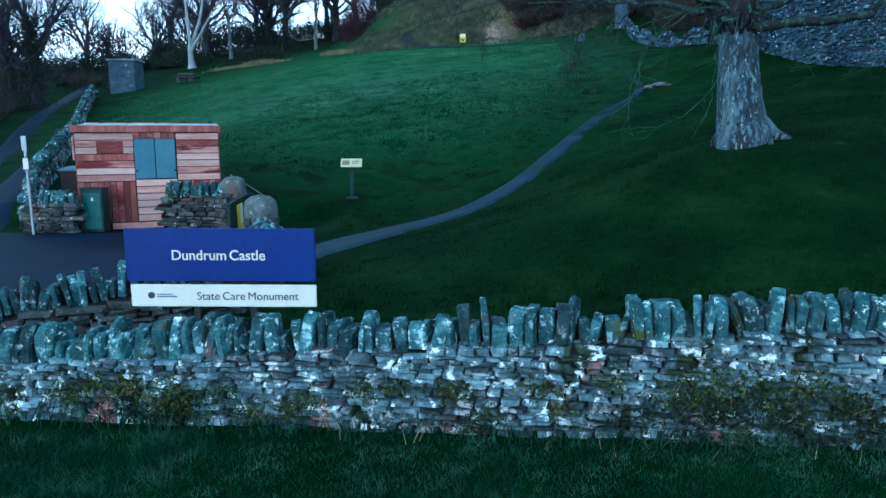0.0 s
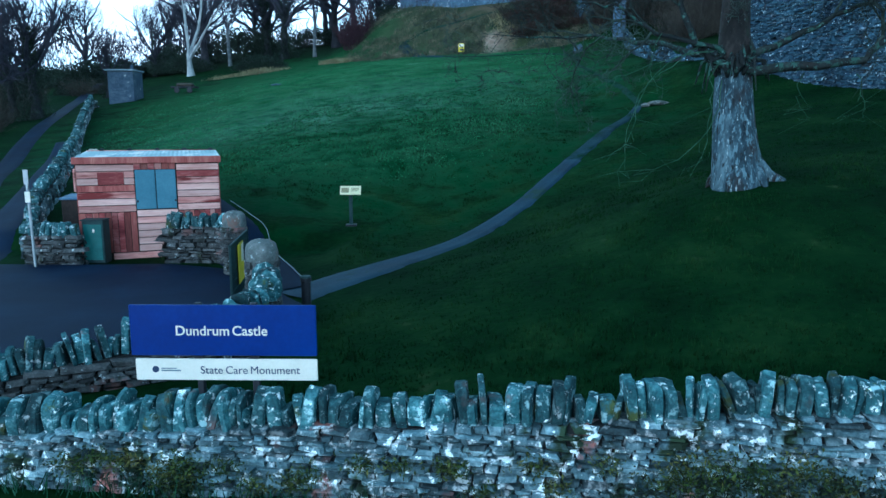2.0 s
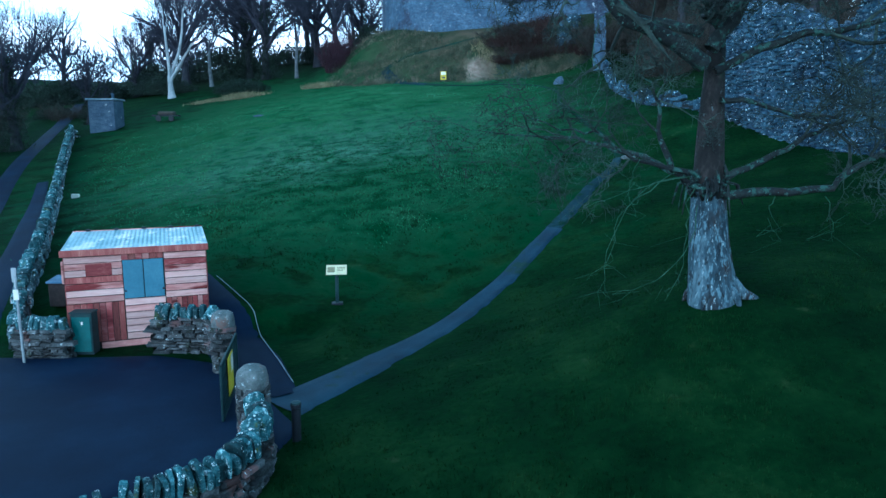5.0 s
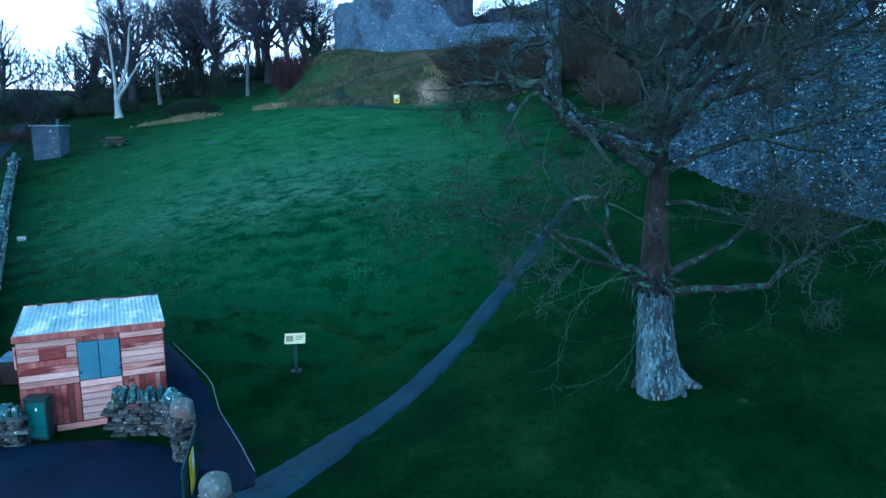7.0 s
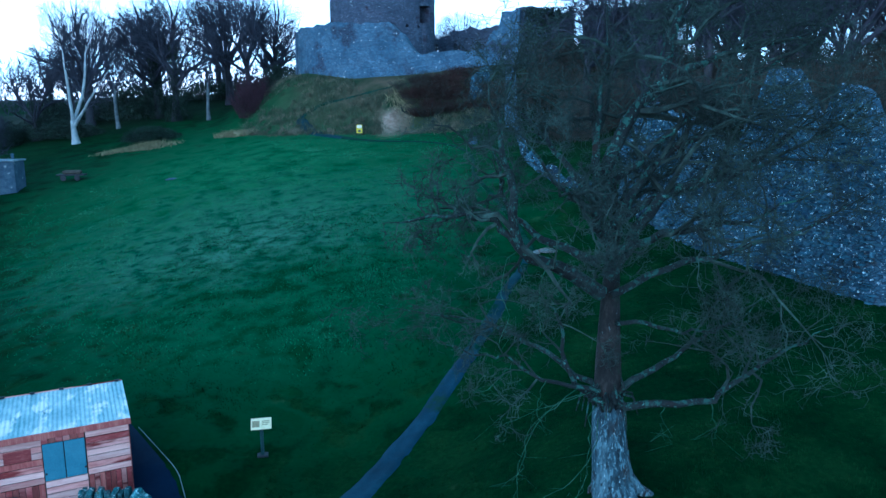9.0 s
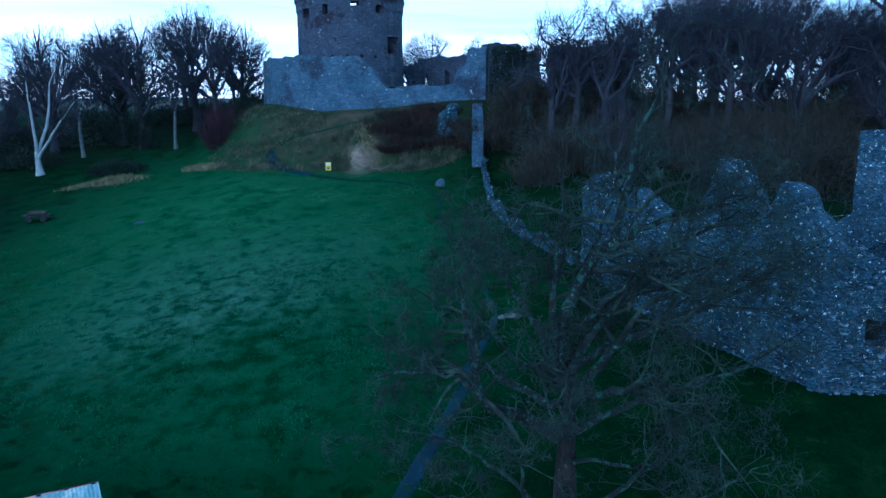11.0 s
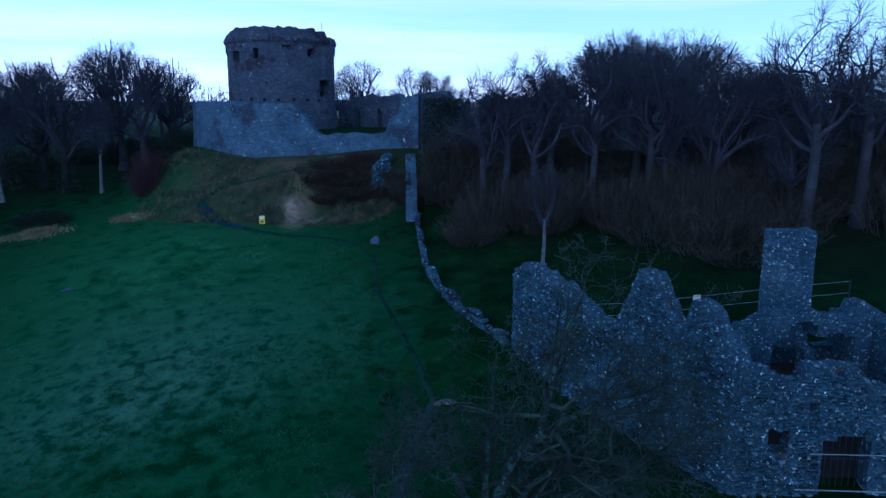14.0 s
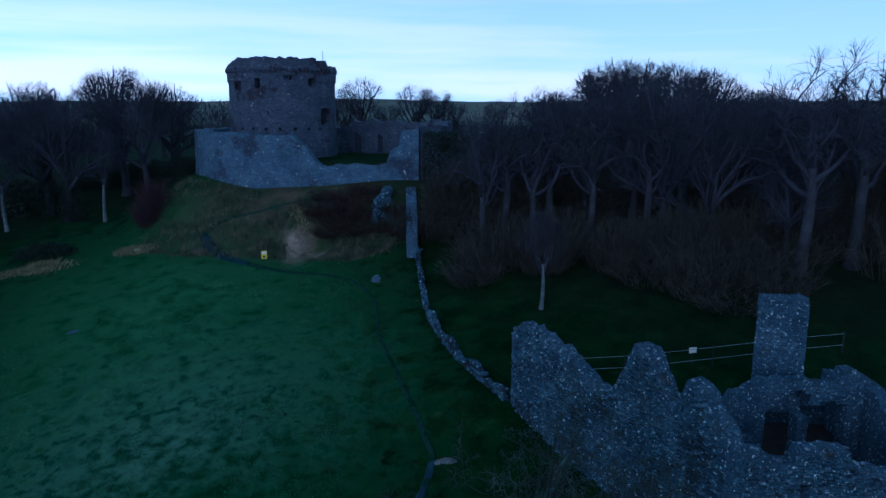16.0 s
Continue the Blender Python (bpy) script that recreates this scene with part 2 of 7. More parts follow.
LICHEN = (0.62, 0.66, 0.64)
M = {
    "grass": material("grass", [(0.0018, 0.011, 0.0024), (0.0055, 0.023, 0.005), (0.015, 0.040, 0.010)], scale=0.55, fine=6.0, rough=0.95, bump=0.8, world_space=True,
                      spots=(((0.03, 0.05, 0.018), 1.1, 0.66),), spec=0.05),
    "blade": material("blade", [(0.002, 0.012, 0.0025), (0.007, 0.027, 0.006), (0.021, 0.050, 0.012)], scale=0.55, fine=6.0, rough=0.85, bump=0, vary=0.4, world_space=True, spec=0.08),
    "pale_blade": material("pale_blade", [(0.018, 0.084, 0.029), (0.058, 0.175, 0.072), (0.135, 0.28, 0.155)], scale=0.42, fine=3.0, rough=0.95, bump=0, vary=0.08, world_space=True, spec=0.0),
    "verge_blade": material("verge_blade", [(0.004, 0.024, 0.009), (0.018, 0.060, 0.030), (0.075, 0.16, 0.10)], scale=2.2, fine=9.0, rough=0.9, bump=0, vary=0.4, world_space=True, spec=0.05),
    "mound_hay": material("mound_hay", [(0.020, 0.040, 0.020), (0.075, 0.085, 0.050), (0.22, 0.18, 0.125)], scale=0.9, fine=8, vary=0.4, bump=0, world_space=True),
    "hay": material("hay", [(0.10, 0.10, 0.05), (0.24, 0.21, 0.11), (0.34, 0.30, 0.17)], scale=1.5, fine=18, vary=0.3, bump=0.5),
    "asphalt": material("asphalt", [(0.0018, 0.006, 0.021), (0.0036, 0.011, 0.032), (0.009, 0.022, 0.052)], scale=0.5, fine=50, rough=0.7, bump=0.3, world_space=True,
                        spots=(((0.0025, 0.007, 0.026), 0.35, 0.56),), spec=0.12),
    "gravel": material("gravel", [(0.004, 0.017, 0.034), (0.009, 0.031, 0.056), (0.022, 0.056, 0.088)], scale=0.9, fine=30, rough=0.6, bump=0.5, world_space=True,
                       spots=(((0.006, 0.028, 0.018), 0.8, 0.59),), spec=0.2),
    "worn_path": material("worn_path", [(0.008, 0.024, 0.032), (0.017, 0.040, 0.052), (0.036, 0.068, 0.082)], scale=0.9, fine=20, bump=0.5, world_space=True, spots=(((0.006, 0.028, 0.014), 0.8, 0.54),), spec=0.1),
    "stone": material("stone", [(0.008, 0.024, 0.030), (0.034, 0.092, 0.102), (0.115, 0.235, 0.245)], scale=5, fine=26, bump=1.0, vary=0.6, world_space=True,
                      spots=(((0.06, 0.08, 0.025), 2.6, 0.61), ((0.12, 0.085, 0.08), 1.4, 0.63), ((0.30, 0.44, 0.45), 8.0, 0.57), ((0.85, 0.91, 0.89), 12.0, 0.60))),
    "face_stone": material("face_stone", [(0.026, 0.052, 0.062), (0.105, 0.165, 0.185), (0.30, 0.40, 0.42)], scale=5, fine=26, bump=1.0, vary=0.75, world_space=True,
                           spots=(((0.36, 0.15, 0.125), 1.2, 0.60), ((0.020, 0.036, 0.018), 2.0, 0.57), ((0.82, 0.88, 0.88), 7.0, 0.555))),
    "dark_stone": material("dark_stone", [(0.024, 0.030, 0.032), (0.065, 0.070, 0.070), (0.14, 0.145, 0.14)], scale=5, fine=26, bump=1.0, vary=0.6, world_space=True,
                           spots=(((0.17, 0.095, 0.085), 1.6, 0.58), ((0.02, 0.026, 0.016), 2.4, 0.58), ((0.50, 0.56, 0.56), 9.0, 0.62))),
    "cap_stone": material("cap_stone", [(0.07, 0.085, 0.085), (0.13, 0.15, 0.145), (0.22, 0.24, 0.23)], scale=4, fine=24, bump=0.8, spots=(((0.16, 0.11, 0.09), 2.0, 0.57), ((0.40, 0.48, 0.47), 8.0, 0.6))),
    "mortar": material("mortar", [(0.006, 0.008, 0.009), (0.014, 0.017, 0.018), (0.030, 0.033, 0.033)], scale=6, fine=40, bump=0.6),
    "ruin_stone": material("ruin_stone", [(0.015, 0.037, 0.060), (0.043, 0.086, 0.124), (0.112, 0.178, 0.222)], scale=1.0, fine=8, bump=0.8, vary=0.35, world_space=True, spots=(((0.016, 0.030, 0.048), 0.5, 0.52), ((0.55, 0.68, 0.72), 6.0, 0.60))),
    "pale_ruin_stone": material("pale_ruin_stone", [(0.05, 0.08, 0.12), (0.11, 0.155, 0.205), (0.36, 0.44, 0.50)], scale=4, fine=10, bump=0.8, vary=0.5, world_space=True),
    "ruin": masonry_material("ruin", [(0.030, 0.060, 0.096), (0.052, 0.094, 0.138), (0.094, 0.145, 0.195)], stone=(0.26, 0.11), joint=(0.030, 0.050, 0.084), lichen=((0.55, 0.66, 0.72), 7.0, 0.59)),
    "castle": masonry_material("castle", [(0.056, 0.098, 0.150), (0.095, 0.150, 0.215), (0.15, 0.215, 0.29)], stone=(0.34, 0.15), joint=(0.078, 0.108, 0.155), lichen=((0.55, 0.62, 0.66), 2.4, 0.635), dark=((0.045, 0.055, 0.085), 0.3, 0.54)),
    "keep": masonry_material("keep", [(0.046, 0.056, 0.084), (0.082, 0.097, 0.136), (0.13, 0.15, 0.20)], stone=(0.34, 0.15), joint=(0.060, 0.063, 0.090), lichen=((0.46, 0.52, 0.55), 2.2, 0.635), dark=((0.034, 0.028, 0.044), 0.35, 0.55)),
    "bark": material("bark", [(0.006, 0.012, 0.018), (0.036, 0.064, 0.082), (0.12, 0.175, 0.20)], scale=3.4, fine=16, bump=1.0, stretch=(1, 1, 0.35),
                     spots=(((0.020, 0.016, 0.016), 1.1, 0.55), ((0.13, 0.20, 0.23), 15.0, 0.54), ((0.42, 0.52, 0.53), 20.0, 0.61), ((0.012, 0.016, 0.018), 7.0, 0.60))),
    "brown_bark": material("brown_bark", [(0.005, 0.005, 0.005), (0.015, 0.014, 0.013), (0.046, 0.040, 0.036)], scale=3.0, fine=16, bump=1.0, stretch=(1, 1, 0.5), spots=(((0.02, 0.035, 0.02), 1.4, 0.58), ((0.16, 0.22, 0.22), 9.0, 0.64))),
    "trodden": material("trodden", [(0.008, 0.026, 0.017), (0.018, 0.046, 0.032), (0.040, 0.074, 0.056)], scale=0.9, fine=20, bump=0.5, world_space=True, spots=(((0.006, 0.030, 0.012), 0.9, 0.52),), spec=0.05),
    "limb": material("limb", [(0.005, 0.007, 0.008), (0.013, 0.017, 0.017), (0.034, 0.048, 0.044)], scale=2.0, fine=14, bump=0.6, spots=(((0.022, 0.014, 0.012), 0.8, 0.62), ((0.040, 0.090, 0.072), 6.0, 0.53), ((0.11, 0.20, 0.17), 11.0, 0.61))),
    "lichened_shoot": material("lichened_shoot", [(0.014, 0.040, 0.022), (0.036, 0.088, 0.050), (0.10, 0.19, 0.125)], scale=3, fine=20, bump=0.3),
    "twig": material("twig", [(0.009, 0.013, 0.012), (0.025, 0.036, 0.030), (0.078, 0.118, 0.096)], scale=0.9, fine=6, bump=0),
    "dark_bark": material("dark_bark", [(0.016, 0.017, 0.022), (0.034, 0.034, 0.042), (0.06, 0.06, 0.07)], scale=1.2, fine=9, bump=0.5),
    "wood_twig": material("wood_twig", [(0.019, 0.019, 0.028), (0.037, 0.037, 0.052), (0.068, 0.067, 0.088)], scale=0.3, fine=3, bump=0),
    "grey_bark": material("grey_bark", [(0.06, 0.07, 0.075), (0.11, 0.125, 0.13), (0.19, 0.21, 0.21)], scale=2, fine=12, bump=0.5),
    "pale_bark": material("pale_bark", [(0.20, 0.22, 0.22), (0.34, 0.37, 0.37), (0.48, 0.50, 0.5)], scale=2, fine=12, bump=0.5),
    "ivy": material("ivy", [(0.005, 0.011, 0.008), (0.011, 0.023, 0.013), (0.024, 0.044, 0.024)], scale=0.8, fine=8, rough=0.6, bump=0, vary=0.5),
    "scrub": material("scrub", [(0.022, 0.019, 0.016), (0.046, 0.041, 0.033), (0.084, 0.074, 0.058)], scale=0.5, fine=5, bump=0, vary=0.4),
    "bramble": material("bramble", [(0.018, 0.010, 0.009), (0.040, 0.020, 0.017), (0.075, 0.040, 0.032)], scale=0.5, fine=5, bump=0, vary=0.5),
    "red_scrub": material("red_scrub", [(0.026, 0.011, 0.018), (0.045, 0.020, 0.028), (0.065, 0.032, 0.038)], scale=0.5, fine=5, bump=0, vary=0.4),
    "weed": material("weed", [(0.012, 0.034, 0.008), (0.045, 0.070, 0.014), (0.13, 0.12, 0.032)], scale=2, fine=20, bump=0, vary=0.6, world_space=True),
    "cedar": material("cedar", [(0.38, 0.13, 0.11), (0.60, 0.28, 0.235), (0.78, 0.45, 0.385)], scale=1.6, fine=14, bump=0.25, vary=0.25, rough=0.75, stretch=(0.35, 1, 3),
                      spots=(((0.17, 0.026, 0.024), 0.9, 0.56),)),
    "pale_cedar": material("pale_cedar", [(0.50, 0.24, 0.20), (0.70, 0.42, 0.36), (0.84, 0.58, 0.50)], scale=1.6, fine=14, bump=0.25, vary=0.2, rough=0.75, stretch=(0.35, 1, 3),
                           spots=(((0.30, 0.08, 0.07), 1.0, 0.62),)),
    "stained_cedar": material("stained_cedar", [(0.13, 0.02, 0.022), (0.27, 0.055, 0.052), (0.50, 0.20, 0.175)], scale=1.1, fine=9, bump=0.25, vary=0.3, rough=0.75, stretch=(0.5, 1, 2)),
    "dark_cedar": material("dark_cedar", [(0.18, 0.04, 0.036), (0.30, 0.085, 0.07), (0.44, 0.18, 0.14)], scale=1.6, fine=14, bump=0.25, vary=0.4, rough=0.75, stretch=(3, 1, 0.35)),
    "blue_door": material("blue_door", [(0.075, 0.18, 0.24), (0.095, 0.22, 0.29), (0.12, 0.26, 0.33)], scale=2, fine=25, bump=0.08, rough=0.55),
    "green_metal": material("green_metal", [(0.02, 0.10, 0.095), (0.028, 0.13, 0.12), (0.04, 0.16, 0.15)], scale=3, fine=30, bump=0.05, rough=0.5),
    "roof_sheet": material("roof_sheet", [(0.20, 0.35, 0.38), (0.40, 0.54, 0.56), (0.64, 0.73, 0.72)], scale=2.2, fine=12, bump=0.1, rough=0.45, stretch=(1, 0.3, 1),
                           spots=(((0.86, 0.84, 0.78), 1.8, 0.54), ((0.12, 0.22, 0.24), 2.6, 0.66))),
    "bin_lid": material("bin_lid", [(0.05, 0.10, 0.17), (0.08, 0.15, 0.24), (0.13, 0.22, 0.32)], scale=3, fine=20, bump=0.05, rough=0.5),
    "dark_paint": material("dark_paint", [(0.010, 0.028, 0.03), (0.016, 0.04, 0.042), (0.025, 0.055, 0.055)], scale=3, fine=20, bump=0.05, rough=0.55),
    "navy": material("navy", [(0.003, 0.020, 0.16), (0.004, 0.025, 0.19), (0.006, 0.032, 0.22)], scale=1.5, fine=20, bump=0.02, rough=0.4),
    "white": material("white", [(0.80, 0.76, 0.64), (0.86, 0.82, 0.70), (0.90, 0.86, 0.75)], scale=3, fine=30, bump=0.03, rough=0.5),
    "post": material("post", [(0.012, 0.014, 0.018), (0.02, 0.022, 0.028), (0.035, 0.036, 0.04)], scale=3, fine=30, bump=0.1, rough=0.5),
    "galvanised": material("galvanised", [(0.26, 0.30, 0.32), (0.36, 0.40, 0.42), (0.46, 0.5, 0.5)], scale=5, fine=30, bump=0.08, rough=0.45, metal=0.6),
    "yellow": material("yellow", [(0.68, 0.52, 0.02), (0.76, 0.60, 0.03), (0.82, 0.66, 0.05)], scale=4, fine=30, bump=0.03, rough=0.5),
    "cream": material("cream", [(0.68, 0.62, 0.36), (0.76, 0.70, 0.42), (0.82, 0.77, 0.50)], scale=6, fine=30, bump=0.02, rough=0.4),
    "concrete": material("concrete", [(0.045, 0.070, 0.105), (0.080, 0.115, 0.16), (0.14, 0.18, 0.225)], scale=1.4, fine=18, bump=0.4, spots=(((0.4, 0.43, 0.44), 2.2, 0.64),)),
    "slate": material("slate", [(0.12, 0.16, 0.19), (0.22, 0.28, 0.32), (0.42, 0.48, 0.52)], scale=1.5, fine=15, bump=0.3),
    # near-black for shade painted into interiors; also the wheelie bin's own colour
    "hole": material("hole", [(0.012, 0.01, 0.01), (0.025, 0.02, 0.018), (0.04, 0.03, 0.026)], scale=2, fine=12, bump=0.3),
    "field": material("field", [(0.06, 0.055, 0.035), (0.09, 0.085, 0.05), (0.06, 0.10, 0.04)], scale=0.01, fine=0.2, bump=0, world_space=True),
    "ink": material("ink", [(0.03, 0.05, 0.10), (0.04, 0.06, 0.12), (0.05, 0.07, 0.14)], scale=3, fine=20, bump=0, rough=0.6),
}

# rough pale pasture on the slope, dark brown ground under the woods, dead grass on the mound
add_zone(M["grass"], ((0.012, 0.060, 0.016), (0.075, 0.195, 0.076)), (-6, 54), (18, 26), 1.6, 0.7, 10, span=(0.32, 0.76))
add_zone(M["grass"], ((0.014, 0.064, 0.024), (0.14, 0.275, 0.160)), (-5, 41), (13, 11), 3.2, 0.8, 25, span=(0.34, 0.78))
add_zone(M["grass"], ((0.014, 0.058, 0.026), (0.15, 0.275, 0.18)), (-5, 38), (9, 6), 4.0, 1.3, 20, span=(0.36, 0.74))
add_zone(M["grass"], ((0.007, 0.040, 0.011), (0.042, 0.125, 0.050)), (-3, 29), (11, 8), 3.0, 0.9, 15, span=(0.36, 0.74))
add_zone(M["grass"], ((0.32, 0.21, 0.155), (0.66, 0.49, 0.38)), (4.8, 64.4), (1.7, 4.2), 0.7, 2.2, -10)
add_zone(M["grass"], ((0.12, 0.09, 0.07), (0.38, 0.28, 0.21)), (6.7, 61.2), (3.0, 0.9), 0.9, 2.2, -25)
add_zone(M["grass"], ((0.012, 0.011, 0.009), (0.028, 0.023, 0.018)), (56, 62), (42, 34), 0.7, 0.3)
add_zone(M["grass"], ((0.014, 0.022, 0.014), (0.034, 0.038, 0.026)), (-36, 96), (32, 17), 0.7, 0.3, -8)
add_zone(M["grass"], ((0.024, 0.044, 0.020), (0.10, 0.080, 0.052)), (4, 68), (13, 6.5), 0.9, 0.5, -20)
# far land pale: tan fields, with distance haze put into the colour
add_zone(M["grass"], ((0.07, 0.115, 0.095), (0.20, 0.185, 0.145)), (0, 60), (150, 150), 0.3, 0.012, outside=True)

# ---- building helpers ----
def mesh_of(name, verts, faces, mat, smooth=False):
    me = bpy.data.meshes.new(name)
    me.from_pydata([tuple(v) for v in verts], [], faces)
    me.materials.append(M[mat])
    if smooth:
        me.polygons.foreach_set("use_smooth", [True] * len(me.polygons))
    me.update()
    return me


def thing(name, x, y, z, label, category, group="", kind="", turn=0.0):
    ob = new(name)
    ob.matrix_basis = pose(x, y, z, 0, 0, turn)
    ob.empty_display_size = 0.2
    return tagged(ob, label, category, group, kind)


def part(name, verts, faces, mat, parent, label="", smooth=False, kind=""):
    ob = new(name, mesh_of(name, verts, faces, mat, smooth))
    ob.parent = parent
    return tagged(ob, label, kind=kind) if label or kind else ob


def shared(name, me, parent, m):
    ob = new(name, me)
    ob.parent = parent
    ob.matrix_basis = m
    return ob


def merged(*pieces):
    V, F = [], []
    for v, f in pieces:
        k = len(V)
        V.extend(v)
        F.extend(tuple(i + k for i in q) for q in f)
    return V, F


def box(x0, x1, y0, y1, z0, z1, c=0.0):
    """A box with chamfered edges."""
    c = min(c, (x1 - x0) / 2.2, (y1 - y0) / 2.2, (z1 - z0) / 2.2)
    if c <= 0:
        v = [(x, y, z) for z in (z0, z1) for y in (y0, y1) for x in (x0, x1)]
        return v, [(0, 2, 3, 1), (4, 5, 7, 6), (0, 1, 5, 4), (2, 6, 7, 3), (0, 4, 6, 2), (1, 3, 7, 5)]
    V, ids = [], {}
    for i, x in enumerate((x0, x1)):
        for j, y in enumerate((y0, y1)):
            for k, z in enumerate((z0, z1)):
                sx, sy, sz = (c, -c)[i], (c, -c)[j], (c, -c)[k]
                ids[i, j, k] = len(V)
                V += [(x, y + sy, z + sz), (x + sx, y, z + sz), (x + sx, y + sy, z)]
    F = []
    for a in (0, 1):
        F.append(tuple(ids[k] + 0 for k in ((a, 0, 0), (a, 1, 0), (a, 1, 1), (a, 0, 1))))
        F.append(tuple(ids[k] + 1 for k in ((0, a, 0), (1, a, 0), (1, a, 1), (0, a, 1))))
        F.append(tuple(ids[k] + 2 for k in ((0, 0, a), (1, 0, a), (1, 1, a), (0, 1, a))))
    for a in (0, 1):
        for b in (0, 1):
            F.append((ids[0, a, b] + 1, ids[1, a, b] + 1, ids[1, a, b] + 2, ids[0, a, b] + 2))
            F.append((ids[a, 0, b] + 0, ids[a, 1, b] + 0, ids[a, 1, b] + 2, ids[a, 0, b] + 2))
            F.append((ids[a, b, 0] + 0, ids[a, b, 1] + 0, ids[a, b, 1] + 1, ids[a, b, 0] + 1))
    F += [(i, i + 1, i + 2) for i in ids.values()]
    return V, F


def tube(points, radii, sides=8, cap=True):
    pts = [Vector(p) for p in points]
    V, F = [], []
    side = Vector((1, 0, 0))
    for i, p in enumerate(pts):
        d = (pts[min(i + 1, len(pts) - 1)] - pts[max(i - 1, 0)]).normalized()
        side = side - d * side.dot(d)
        if side.length < 1e-3:
            side = d.orthogonal()
        side.normalize()
        up = d.cross(side)
        for k in range(sides):
            a = 2 * math.pi * k / sides
            q = p + (side * math.cos(a) + up * math.sin(a)) * radii[i]
            V.append((q.x, q.y, q.z))
    for i in range(len(pts) - 1):
        for k in range(sides):
            a, b = i * sides + k, i * sides + (k + 1) % sides
            F.append((a, b, b + sides, a + sides))
    if cap:
        F.append(tuple(range(sides))[::-1])
        F.append(tuple(range(len(V) - sides, len(V))))
    return V, F


def lathe(profile, sides=20, cx=0.0, cy=0.0, wobble=0.0, seed=0):
    rng = random.Random(seed)
    V, F = [], []
    for r, z in profile:
        for k in range(sides):
            a = 2 * math.pi * k / sides
            q = r * (1 + rng.uniform(-wobble, wobble))
            V.append((cx + q * math.cos(a), cy + q * math.sin(a), z + rng.uniform(-wobble, wobble) * 0.3))
    for i in range(len(profile) - 1):
        for k in range(sides):
            a, b = i * sides + k, i * sides + (k + 1) % sides
            F.append((a, b, b + sides, a + sides))
    F.append(tuple(range(sides))[::-1])
    F.append(tuple(range(len(V) - sides, len(V))))
    return V, F


def moved(piece, m):
    return [tuple(m @ Vector(v)) for v in piece[0]], piece[1]


# ---- the lie of the land ----
KNOLLS = [(6, 14.5, 5, 0.857), (-4, 13, 6, -0.265), (1, 20, 6, -1.469), (-6, 28, 7, -0.152), (9, 32, 7, -0.986), (-18, 40, 9, -0.543),
          (-10, 53, 9, 0.289), (14, 30, 7, 0.081), (10, 52, 9, -0.258), (21, 47, 10, 0.385), (-14, 78, 10, -0.016), (18, 20, 7, 0.354), (13.5, 35, 4.5, 0.95), (5.8, 14.3, 2.4, 0.17)]


def sstep(a, b, v):
    t = np.clip((v - a) / (b - a), 0, 1)
    return t * t * (3 - 2 * t)


def swell(x, y):
    """Slow uneven ground, in place of random numbers."""
    return np.sin(0.31 * x + 1.3 * np.sin(0.23 * y)) * np.cos(0.27 * y - 0.9 * np.sin(0.19 * x))


def front_wall_y(x):
    return 6.78 - 0.15 * x


def motte_distance(x, y):
    """Metres outside the castle's level top."""
    ax, ay, bx, by = 4.0, 80.0, 24.0, 70.0
    t = np.clip(((x - ax) * (bx - ax) + (y - ay) * (by - ay)) / ((bx - ax) ** 2 + (by - ay) ** 2), 0, 1)
    return np.hypot(x - ax - t * (bx - ax), y - ay - t * (by - ay)) - 8.6


def ground(x, y):
    x, y = np.asarray(x, float), np.asarray(y, float)
    r = np.hypot(x, y - 45)
    cx, cy = np.clip(x, -70, 60), np.clip(y, 0, 100)
    z = -0.6922 + 0.1061 * cx + 0.1383 * cy + 0.00036 * cx * cy + 0.00015 * cx * cx + 0.00047 * cy * cy
    for kx, ky, kr, kh in KNOLLS:
        z = z + kh * np.exp(-((x - kx) ** 2 + (y - ky) ** 2) / kr ** 2)
    z = z + 0.06 * swell(x, y) * sstep(16, 26, y)
    z = np.where(z > 12, 12 + 4.5 * np.tanh((z - 12) / 4.5), z)
    # level yard before the hut
    yard = sstep(1.2, 0.0, np.maximum(np.maximum(-14 - x, x + 3.4), np.maximum(8.8 - y, y - 18.9)))
    z = z * (1 - yard) + (0.28 + 0.012 * (y - 9)) * yard
    # far country: level uplands with low hills
    far = 16.0 + 10.5 * sstep(130, 440, r) + (1.6 * np.sin(x / 70 + 1) + 0.9 * np.sin(x / 31 + y / 90)) * sstep(160, 380, r) + sstep(500, 1700, r) * (4 + 5 * np.sin(x / 330 + 0.6))
    out = sstep(75, 140, r) * sstep(30, 80, y)
    z = z * (1 - out) + far * out
    # castle mound
    m = sstep(8.2, -1.6, motte_distance(x, y))
    rim = 15.5 + 0.65 * sstep(6, 15, x) + 0.6 * sstep(2, -4, x)
    z = np.where(z < rim, z * (1 - m) + rim * m, z)
    # a steep slip in the mound's face, and the higher ward inside the walls
    z = z - 0.9 * np.exp(-((x - 6.6) / 1.9) ** 2 - ((y - 62.9) / 1.7) ** 2) + 0.35 * np.exp(-((x - 4.4) / 0.9) ** 2 - ((y - 64.3) / 1.8) ** 2)
    ward = 17.4 + 0.05 * np.clip(y - 70, 0, 17)
    z = np.maximum(z, np.where(motte_distance(x, y) < -1, 15.5 + (ward - 15.5) * sstep(-2.2, -3.8, motte_distance(x, y)), z))
    # verge and road before the boundary wall
    v = sstep(0.12, -0.12, y - (front_wall_y(x) + 0.2))
    verge = 0.03 + 0.03 * np.clip(x, -12, 12) - 0.02 * np.clip(6.3 - y, 0, 6)
    return z * (1 - v) + verge * v


